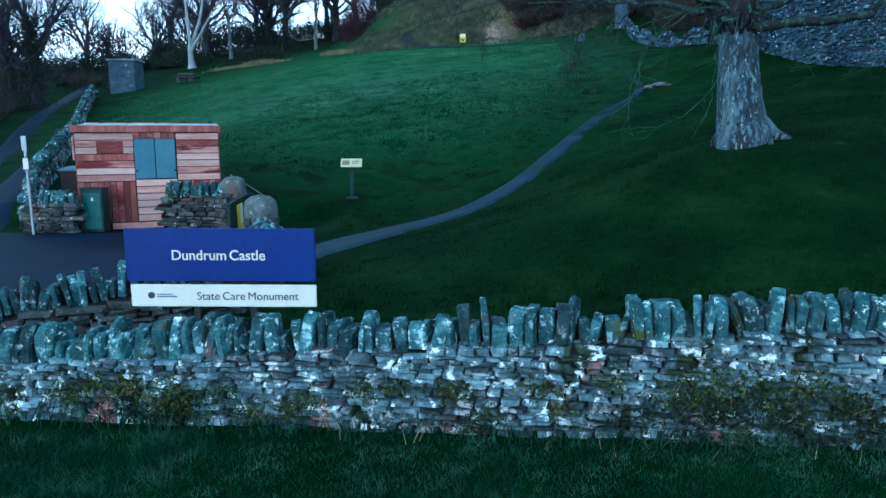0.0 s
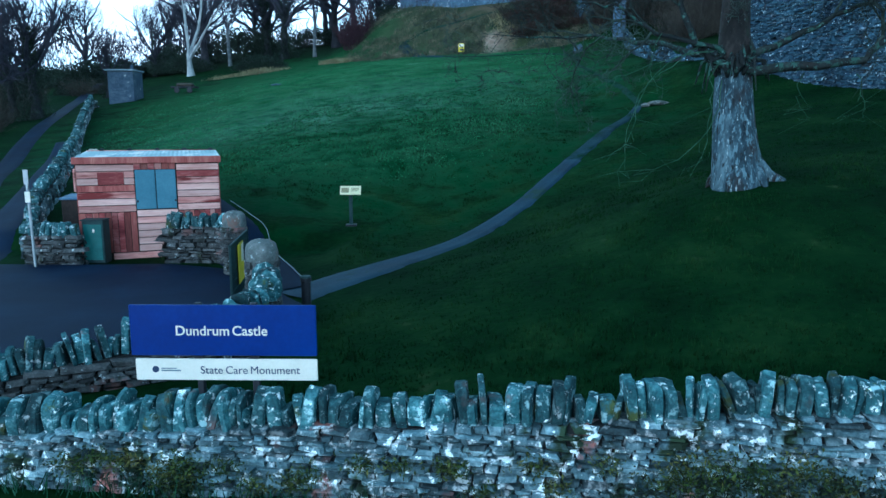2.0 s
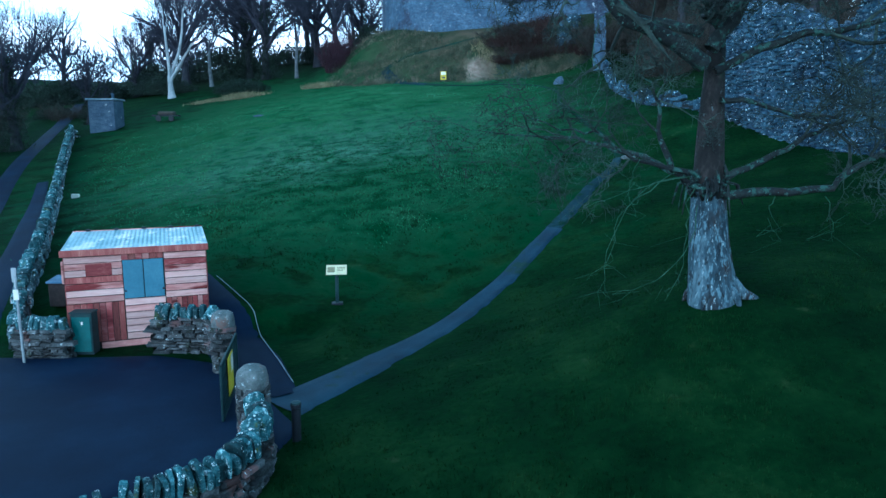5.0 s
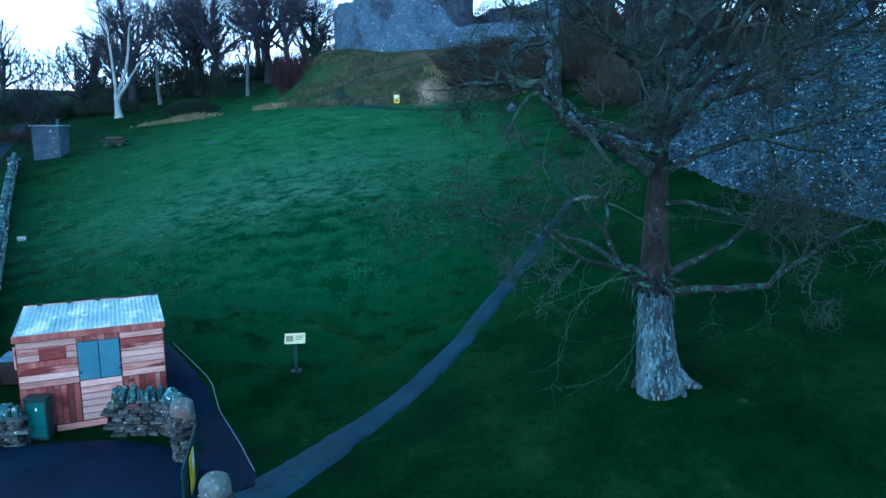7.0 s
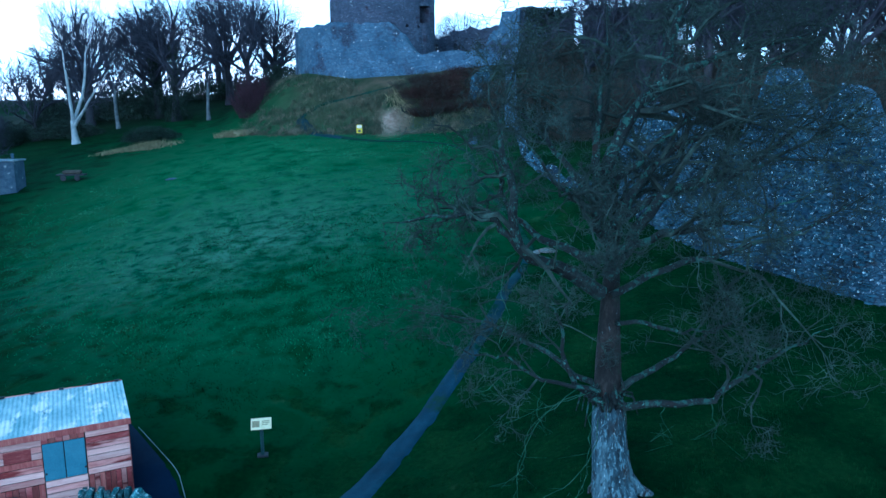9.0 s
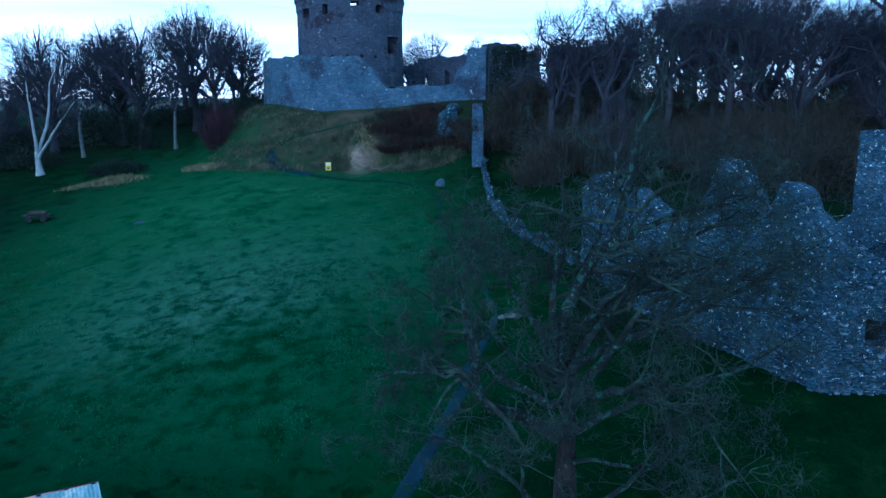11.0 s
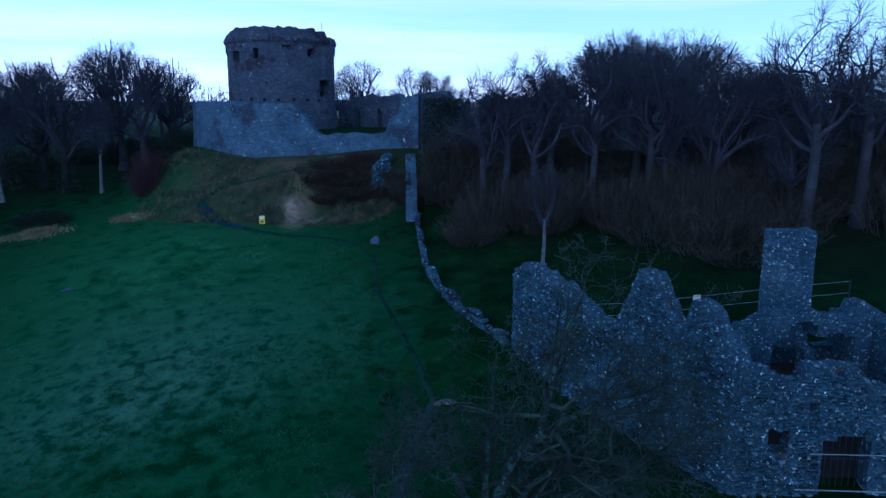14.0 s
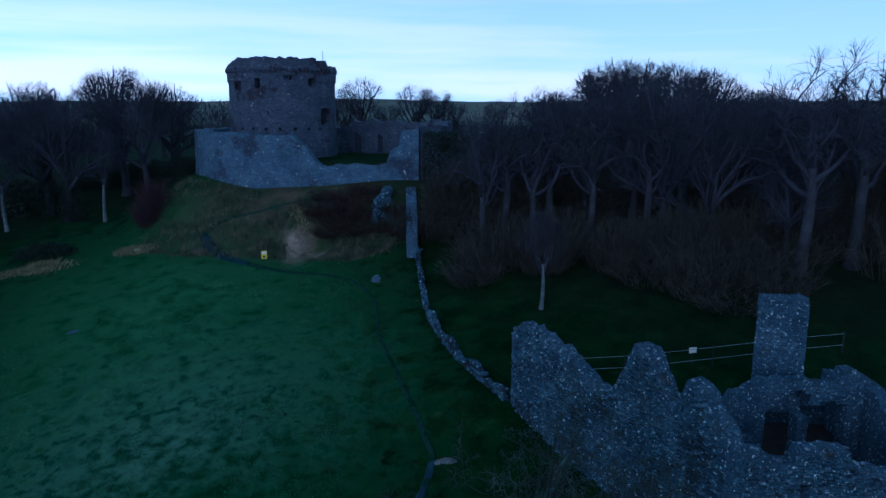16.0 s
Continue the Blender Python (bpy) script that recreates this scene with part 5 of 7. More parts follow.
# face stones on the front and long walls
rng = random.Random(77)
ruin_blocks = [mesh_of("stone", *b, "pale_ruin_stone" if k > 4 else "ruin_stone") for k, b in enumerate(BLOCKS[:6])]
ruin_rest, ruin_pale = [], []
count = 0
for a, b, top, skip in ((RB, RC, front_top, [(1.25, 2.2, 6.55, 7.55), (3.3, 5.3, 4.0, 7.4)]), (RA, RB, long_top, [])):
    av, bv = Vector((*a, 0)), Vector((*b, 0))
    d, ln = (bv - av).normalized(), (bv - av).length
    h = math.degrees(math.atan2(d.y, d.x))
    z = 4.6
    while z < 12.3:
        ch = rng.uniform(0.06, 0.14)
        s = rng.uniform(0, 0.3)
        while s < ln - 0.4:
            w = rng.uniform(0.11, 0.36)
            sc = s + w / 2
            if z + ch < top(sc) - 0.25 and not any(q[0] - w / 2 < sc < q[1] + w / 2 and q[2] - ch < z + ch / 2 < q[3] for q in skip) and rng.random() < 0.62:
                p = av + d * sc + Vector((d.y, -d.x, 0)) * 0.015
                m = pose(p.x - o.x, p.y - o.y, z + ch / 2 - o.z + rng.uniform(-0.03, 0.03), rng.uniform(-6, 6), rng.uniform(-8, 8), h + rng.uniform(-7, 7)) @ Matrix.Diagonal((w * 0.95, rng.uniform(0.16, 0.28), ch * 0.92, 1))
                k = rng.randrange(6)
                if a == RB and count < 290 and s < 7.5 and rng.random() < 0.8:
                    shared("stone", ruin_blocks[k], house, m)
                    count += 1
                else:
                    (ruin_pale if w < 0.26 and rng.random() < 0.07 else ruin_rest).append(moved(BLOCKS[k], m))
            s += w
        z += ch
# pale loose stones along the wall tops, their sky-lit brightness put into colour
for a, b, top in ((RB, RC, front_top), (RA, RB, long_top)):
    av, bv = Vector((*a, 0)), Vector((*b, 0))
    d, ln = (bv - av).normalized(), (bv - av).length
    for k in range(int(ln * 8)):
        sc = rng.uniform(0.1, ln - 0.1)
        p = av + d * sc - Vector((d.y, -d.x, 0)) * rng.uniform(0.0, 0.6)
        w = rng.uniform(0.08, 0.2)
        ruin_pale.append(moved(BLOCKS[rng.randrange(6)], pose(p.x - o.x, p.y - o.y, top(sc) - o.z + rng.uniform(-0.22, 0.06), rng.uniform(-20, 20), rng.uniform(-20, 20), rng.uniform(0, 180)) @ Matrix.Diagonal((w, w * 0.8, w * rng.uniform(0.35, 0.7), 1))))
part("stonework", *merged(*ruin_rest), "ruin_stone", house, kind="stuff")
part("lichened_stonework", *merged(*ruin_pale), "pale_ruin_stone", house, kind="stuff")

# low wall that climbs from the ruin to the castle
rubble_wall("tumbled low stone wall climbing to the castle", [(13.6, 34.6), (12.9, 38), (12.5, 42), (12.4, 47), (13.2, 52), (14.2, 57.5)], lambda x, y: gz(x, y) - 0.1, lambda x, y: gz(x, y) + 0.4 + 0.25 * math.sin(y * 1.7), 0.42, 0.22,
            singles=0, seed=23, course=(0.16, 0.3), length=(0.3, 0.7), slab=(0.2, 0.45), group="", mats=("ruin_stone", "ruin_stone"))
straight_wall("ruined_spur", "tall ruined stone spur below the castle wall", (14.0, 56.6), (15.5, 63.2), 10.5, lambda s: 12.6 + s * 0.45, 0.9, "castle", 0.3, rough=0.5, seed=51)
for rx, ry, rs in ((11.9, 62.6, (1.2, 1.2, 2.4)), (12.6, 63.2, (1.3, 1.2, 2.2)), (11.4, 62.0, (0.8, 0.9, 1.3)), (13.1, 64.2, (1.2, 0.9, 1.2)), (12.3, 61.7, (0.9, 0.8, 1.0))):
    boulder(rx, ry, rs, "ruin_stone", "grey rock outcrop on the mound below the castle", int(rx * 7), 3)


# ---- vegetation ----
def along3(track):
    """Even steps along a smooth line in space."""
    run = [0.0]
    for a, b in zip(track, track[1:]):
        run.append(run[-1] + (b - a).length)

    def at(f):
        s = f * run[-1]
        i = max(k for k in range(len(track) - 1) if run[k] <= s or k == 0)
        t = min(1.0, (s - run[i]) / (run[i + 1] - run[i]))
        a, b, c, d = track[max(i - 1, 0)], track[i], track[i + 1], track[min(i + 2, len(track) - 1)]
        return 0.5 * ((2 * b) + (c - a) * t + (2 * a - 5 * b + 4 * c - d) * t * t + (3 * b - a - 3 * c + d) * t ** 3)
    return at, run[-1]


def grown(seed, height, r0, limbs, spread, levels=4, lean=(0, 0), first=0.25, kids=(7, 6, 5), sweep=0.22, up=0.12, twig_r=0.02, fine_sides=3, stem_to=0.92, thick=(0.42, 0.62), flare=0.55, frame_limbs=(), bow=0.0):
    """A bare winter tree: returns (trunk and limbs), (twigs)."""
    rng = random.Random(seed)
    stem, light, limb_list = ([], []), ([], []), []

    def add(store, pts, rads, sides):
        V, F = tube(pts, rads, sides, cap=False)
        k = len(store[0])
        store[0].extend(V)
        store[1].extend(tuple(i + k for i in f) for f in F)

    def rnd():
        return Vector((rng.gauss(0, 1), rng.gauss(0, 1), rng.gauss(0, 1)))

    def branch(p, d, ln, r, level, heavy):
        n = (9, 8, 6, 5, 3)[level]
        given = isinstance(ln, list)
        if given:
            track, ln = ln, sum((Vector(b) - Vector(a)).length for a, b in zip(ln, ln[1:]))
            at_track, _ = along3(track)
            n, p = 16, Vector(track[0])
        pts, rads, dirs = [p.copy()], [r], [d.copy()]
        for i in range(n):
            d = (d + rnd() * sweep * (0.7 + 0.5 * level) * 0.5 + Vector((0, 0, up * (1 if level < 3 else 0.4)))).normalized()
            if given:
                q = at_track((i + 1) / n) + rnd() * 0.035
                d, p = (q - p).normalized(), q
            else:
                p = p + d * (ln / n)
            pts.append(p.copy())
            f = (i + 1) / n
            rads.append(max(twig_r * 0.55, r * (1 - f) ** 0.8 * 0.85 + r * 0.15 * (1 - f)))
            dirs.append(d.copy())
        add(heavy if level <= 1 else light, pts, rads, (10, 8, 5, 3, 3)[level])
        if level >= levels:
            return
        for k in range(kids[level - 1] + ((3 if pts[0].z > 4.5 else 0) if given else 0)):
            f = rng.uniform(0.22, 1.0) if level > 1 else rng.uniform(0.28, 1.0)
            i = min(n - 1, int(f * n))
            q = pts[i].lerp(pts[i + 1], f * n - i)
            dd = dirs[i]
            side = rnd()
            side = (side - dd * side.dot(dd)).normalized()
            ang = radians(rng.uniform(28, 62))
            nd = (dd * math.cos(ang) + side * math.sin(ang)).normalized()
            branch(q, nd, ln * rng.uniform(0.38, 0.62) * (1.1 - 0.45 * f), max(twig_r, min(rads[i] * 0.62, r * 0.5)), level + 1, heavy)

    # stem with a flared foot
    n = 14
    pts, rads = [], []
    for i in range(n + 1):
        f = i / n
        z = -0.35 + f * (height * stem_to + 0.35)
        w = 0.10 * height * 0.12
        pts.append(Vector((lean[0] * f + bow * (1 - math.exp(-max(0, z) / 1.1)) + w * math.sin(3.1 * f + seed) * f, lean[1] * f + w * math.cos(2.3 * f + seed) * f, z)))
        rads.append(r0 * ((1 - f) ** 0.75 * 0.95 + 0.05) * (1 + flare * math.exp(-max(0, z) / (r0 * 1.1))))
    cut = next((i for i, p in enumerate(pts) if p.z > 2.2), n)
    add(stem, pts[:cut + 1], rads[:cut + 1], 14)
    limb_list.append(([], []))
    add(limb_list[0], pts[cut:], [q * 0.95 for q in rads[cut:]], 14)
    for r, track in frame_limbs:
        heavy = ([], [])
        limb_list.append(heavy)
        branch(Vector(track[0]), (Vector(track[1]) - Vector(track[0])).normalized(), [Vector(q) for q in track], r, 1, heavy)
    for k in range(limbs):
        f = first + (0.97 - first) * (k + rng.uniform(0, 0.8)) / limbs
        i = min(n - 1, int(f * n))
        p = pts[i].lerp(pts[i + 1], f * n - i)
        az = k * 2.4 + rng.uniform(-0.5, 0.5)
        tilt = radians(rng.uniform(66, 90) - 46 * f)
        d = Vector((math.cos(az) * math.sin(tilt), math.sin(az) * math.sin(tilt), math.cos(tilt)))
        heavy = ([], [])
        limb_list.append(heavy)
        branch(p, d, spread * rng.uniform(0.75, 1.1) * (1.15 - 0.55 * f), rads[i] * rng.uniform(*thick), 1, heavy)
    return stem, limb_list, light


def tree_thing(name, x, y, z, trees, bark, twig, label, category="tree", group="", turn=0.0):
    t = thing(name, x, y, z, label, category, group, turn=turn)
    part("trunk", *trees[0], bark, t, smooth=True)
    part("upper_trunk", *trees[1][0], "brown_bark", t, "dark brown upper trunk", smooth=True)
    for lv, lf in trees[1][1:]:
        part("limb", lv, lf, "limb", t, "dark crooked limb", smooth=True)
    part("crown", *trees[2], twig, t, "bare winter twigs")
    return t


# the old tree on the lawn
old_frame = (
    (0.10, [(-0.1, -0.1, 2.2), (0.7, -0.3, 2.2), (1.8, -0.5, 2.3), (2.6, -0.6, 2.9), (3.6, -0.7, 3.5), (4.6, -0.8, 3.9)]),
    (0.085, [(-0.1, 0.15, 2.3), (0.8, 0.3, 2.7), (1.6, 0.5, 3.1), (2.6, 0.7, 3.5), (3.9, 0.9, 4.2)]),
    (0.085, [(-0.4, -0.1, 2.2), (-0.85, 0.0, 2.5), (-1.25, 0.0, 3.1), (-1.35, 0.1, 3.9), (-1.8, 0.2, 4.7)]),
    (0.09, [(-0.2, 0.2, 4.5), (0.6, 0.15, 4.9), (1.5, 0.2, 5.2), (2.6, 0.3, 5.35), (3.8, 0.5, 5.6), (5.2, 0.6, 6.1), (6.6, 0.7, 6.9)]),
    (0.10, [(-0.3, 0.3, 5.9), (0.6, 0.3, 6.5), (1.9, 0.6, 6.9), (3.1, 0.8, 7.15), (4.6, 0.9, 7.7), (6.2, 0.9, 8.6)]),
    (0.09, [(-0.2, 0.4, 6.9), (1.2, 0.2, 8.1), (2.4, 0.3, 8.9), (3.6, 0.1, 9.6), (4.8, 0.3, 10.2)]),
    (0.055, [(-0.5, -0.05, 2.45), (-1.0, -0.1, 2.67), (-1.85, -0.1, 2.85), (-2.5, 0.0, 3.3), (-3.2, 0.1, 3.4), (-4.2, 0.2, 3.75)]),
    (0.075, [(-0.4, 0.2, 2.4), (-1.2, 1.6, 2.8), (-2.1, 3.0, 3.1), (-3.6, 4.0, 3.25), (-4.8, 4.3, 3.4)]),
    (0.055, [(-0.15, 0.0, 3.95), (0.65, 0.0, 3.85), (1.5, 0.05, 3.65), (2.1, 0.05, 3.7), (2.7, 0.1, 3.95), (3.3, 0.1, 4.3)]),
    (0.17, [(-0.5, 0.0, 4.6), (-1.2, 0.0, 5.1), (-1.75, 0.0, 5.3), (-2.15, 0.0, 5.5), (-2.45, 0.0, 6.0), (-2.42, 0.05, 6.65), (-2.6, 0.1, 7.5), (-2.7, 0.1, 8.3), (-2.4, 0.2, 9.2)]),
    (0.09, [(-2.1, 0.0, 5.45), (-2.9, 0.1, 6.2), (-3.9, 0.2, 6.3), (-5.0, 0.3, 6.1)]),
    (0.15, [(-0.35, 0.1, 4.9), (0.03, 0.1, 5.4), (0.36, 0.1, 6.05), (0.7, 0.1, 6.5), (1.4, 0.15, 6.8), (2.5, 0.2, 7.1), (3.5, 0.2, 7.75), (4.6, 0.3, 8.4)]),
    (0.11, [(-0.4, 0.2, 5.7), (0.4, 0.3, 6.9), (1.2, 0.4, 7.6), (2.4, 0.5, 8.05), (3.4, 0.6, 8.3), (4.3, 0.7, 8.9)]),
    (0.18, [(-0.4, 0.3, 6.3), (-0.2, 0.4, 7.6), (0.4, 0.4, 8.6), (0.8, 0.3, 9.1), (1.0, 0.2, 10.3), (1.2, 0.1, 11.5), (1.5, 0.0, 12.1), (1.83, 0.0, 12.7)]),
    (0.08, [(0.8, 0.3, 9.1), (1.17, 0.4, 10.2), (1.8, 0.5, 11.5)]),
    (0.12, [(-0.45, 0.3, 6.2), (-0.6, 0.4, 7.8), (-0.35, 0.5, 9.9), (-0.5, 0.5, 10.9)]),
    (0.11, [(-0.5, 0.2, 5.2), (-1.4, 1.0, 5.6), (-2.1, 1.4, 6.2), (-2.4, 1.6, 7.2), (-2.6, 1.8, 8.2)]),
    (0.10, [(0.3, 0.3, 8.5), (1.3, 0.2, 9.2), (2.4, 0.3, 9.6), (3.6, 0.1, 9.9), (4.8, 0.3, 10.4)]),
    (0.11, [(-0.4, 0.4, 5.6), (0.5, 1.4, 6.2), (1.8, 2.5, 6.7), (3.2, 3.5, 7.4)]),
    (0.10, [(-0.4, 0.0, 5.4), (0.4, -1.0, 6.0), (1.5, -1.9, 6.4), (2.6, -2.5, 7.0)]),
    (0.10, [(-0.5, 0.1, 5.8), (-1.1, -0.8, 6.5), (-1.9, -1.5, 7.0), (-2.8, -1.9, 8.0)]),
    (0.09, [(-0.5, 0.4, 6.4), (-0.9, 1.5, 7.3), (-1.6, 2.4, 8.3), (-2.4, 3.0, 9.0)]),
    (0.08, [(-0.3, 0.5, 7.0), (0.6, 1.5, 8.2), (1.4, 2.1, 9.4), (1.9, 2.3, 10.6)]),
)
old = grown(5, 13.2, 0.45, 4, 3.6, levels=4, lean=(0.0, 0.5), first=0.6, kids=(8, 7, 10), sweep=0.62, up=0.05, twig_r=0.0070, stem_to=0.52, thick=(0.30, 0.45), flare=0.22, frame_limbs=old_frame, bow=-0.2)
old_tree = tree_thing("tree", 5.80, 13.92, gz(5.80, 13.92) - 0.02, old, "bark", "twig", "old bare broadleaf tree with lichened trunk and spreading limbs", group="")
for k, (a, ln, r) in enumerate(((-20, 0.75, 0.15), (70, 0.4, 0.10), (150, 0.2, 0.09), (225, 0.12, 0.08), (300, 0.15, 0.09))):
    c, s = math.cos(radians(a)), math.sin(radians(a))
    part("root", *tube([(c * 0.22, s * 0.22, 0.42), (c * 0.46, s * 0.46, 0.16), (c * (0.5 + ln * 0.3), s * (0.5 + ln * 0.3), 0.05), (c * (0.5 + ln * 0.6), s * (0.5 + ln * 0.6), -0.12)], [r * 1.2, r, r * 0.7, r * 0.3], 8), "bark", old_tree, smooth=True)
cl, crng = [], random.Random(12)
for k in range(26):
    a, z, w = k * 2.4, crng.uniform(2.05, 2.45), crng.uniform(0.03, 0.065)
    c, q = math.cos(a), math.sin(a)
    cl.append(tube([(0.26 * c, 0.26 * q, z - 0.16), (0.36 * c, 0.36 * q, z), (0.27 * c, 0.27 * q, z + crng.uniform(0.12, 0.26))], [w * 0.6, w, w * 0.4], 7))
for k in range(9):
    a, dn = k * 0.72, crng.uniform(0.25, 0.6)
    c, q = math.cos(a), math.sin(a)
    cl.append(tube([(0.34 * c, 0.34 * q, 2.25), (0.56 * c, 0.56 * q, 2.2), (0.66 * c, 0.66 * q, 2.2 - dn)], [0.035, 0.025, 0.012], 6))
cl = [moved(q, pose(-0.25, 0.1, 0.12)) for q in cl]
for track in ([(-0.9, -0.1, 2.6), (-2.0, -0.15, 1.83), (-2.26, -0.2, 0.91), (-2.65, -0.2, 0.44)], [(-0.6, -0.25, 1.9), (-0.72, -0.4, 1.23), (-1.5, -0.45, 0.42), (-2.5, -0.5, 0.28)],
              [(-0.7, -0.2, 2.5), (-1.2, -0.3, 2.44), (-2.15, -0.3, 2.11), (-2.86, -0.3, 1.9)], [(-0.8, -0.2, 2.5), (-1.66, -0.3, 2.22), (-2.25, -0.3, 1.25), (-2.36, -0.35, 0.45), (-2.8, -0.4, 0.15)],
              [(-0.65, -0.3, 2.3), (-0.8, -0.4, 1.8), (-0.9, -0.5, 0.8), (-1.2, -0.5, 0.1)], [(1.0, -0.1, 2.1), (0.9, -0.15, 1.6), (1.15, -0.2, 1.2)], [(2.0, -0.1, 2.05), (2.2, -0.15, 1.6), (2.15, -0.2, 1.2)],
              [(-1.7, -0.1, 2.8), (-1.9, -0.2, 2.2), (-1.75, -0.3, 1.7)], [(-2.4, 0.0, 3.2), (-2.9, -0.1, 2.7), (-3.3, -0.1, 2.6)], [(-2.3, 0.0, 5.7), (-2.7, -0.2, 5.0), (-2.6, -0.3, 4.2), (-2.8, -0.3, 3.6)],
              [(-1.7, 0.0, 5.2), (-1.9, -0.2, 4.5), (-1.8, -0.2, 3.9)]):
    at_shoot, _ = along3([Vector(q) for q in track])
    pts = [at_shoot(k / 12) + Vector((crng.gauss(0, 0.03), crng.gauss(0, 0.03), crng.gauss(0, 0.02))) for k in range(13)]
    fork = [tube([pts[k], pts[k] + Vector((crng.gauss(0, 0.16), crng.gauss(0, 0.12), crng.gauss(-0.05, 0.12))), pts[k] + Vector((crng.gauss(0, 0.3), crng.gauss(0, 0.2), crng.gauss(-0.12, 0.2)))], [0.004, 0.003, 0.002], 4) for k in (5, 7, 9, 10, 11)]
    part("shoot", *merged(tube(pts, [0.010 - 0.0006 * k for k in range(13)], 5), *fork), "lichened_shoot", old_tree, "thin hanging shoot crusted with pale lichen", smooth=True)
part("burr", *merged(*cl), "limb", old_tree, "knotted green burr round the trunk", smooth=True)


def clump(seed, n, size, leaf, shape, stems=0):
    """Many small leaves or short stems spread unevenly through a rough volume."""
    rng = random.Random(seed)
    V, F = [], []
    for k in range(n):
        p = shape(rng)
        a, b = Vector((rng.gauss(0, 1), rng.gauss(0, 1), rng.gauss(0, 1))).normalized(), Vector((rng.gauss(0, 1), rng.gauss(0, 1), rng.gauss(0, 1))).normalized()
        s = leaf * rng.uniform(0.6, 1.4)
        i = len(V)
        V += [tuple(p), tuple(p + a * s + b * s * 0.35), tuple(p + a * s * 1.6), tuple(p + a * s - b * s * 0.35)]
        F.append((i, i + 1, i + 2, i + 3))
    return V, F


def bush_twigs(seed, n, height, radius, r=0.02):
    rng = random.Random(seed)
    V, F = [], []
    for k in range(n):
        a, q = rng.uniform(0, 6.283), radius * 0.5 * math.sqrt(rng.random())
        p = Vector((q * math.cos(a), q * math.sin(a), -0.1))
        d = Vector((math.cos(a) * rng.uniform(0.1, 0.9), math.sin(a) * rng.uniform(0.1, 0.9), 1)).normalized()
        h = height * rng.uniform(0.55, 1.0)
        pts = [p]
        for i in range(4):
            d = (d + Vector((rng.gauss(0, 0.22), rng.gauss(0, 0.22), rng.gauss(0, 0.1)))).normalized()
            pts.append(pts[-1] + d * h / 4)
        v, f = tube(pts, [r, r * 0.85, r * 0.7, r * 0.5, r * 0.25], 3, cap=False)
        i = len(V)
        V += v
        F += [tuple(j + i for j in x) for x in f]
        for _ in range(14):
            j = rng.randrange(1, 4)
            e = (pts[j + 1] - pts[j]).normalized() + Vector((rng.gauss(0, 0.6), rng.gauss(0, 0.6), rng.gauss(0.1, 0.4)))
            e = e.normalized() * h * rng.uniform(0.15, 0.35)
            w = Vector((rng.gauss(0, 1), rng.gauss(0, 1), rng.gauss(0, 1))).normalized() * r * 0.8
            i = len(V)
            V += [tuple(pts[j] - w), tuple(pts[j] + w), tuple(pts[j] + e * 0.5 + w * 0.7 + Vector((0, 0, 0.04))), tuple(pts[j] + e * 0.5 - w * 0.7 + Vector((0, 0, 0.04))), tuple(pts[j] + e)]
            F += [(i, i + 1, i + 2, i + 3), (i + 3, i + 2, i + 4)]
    return V, F


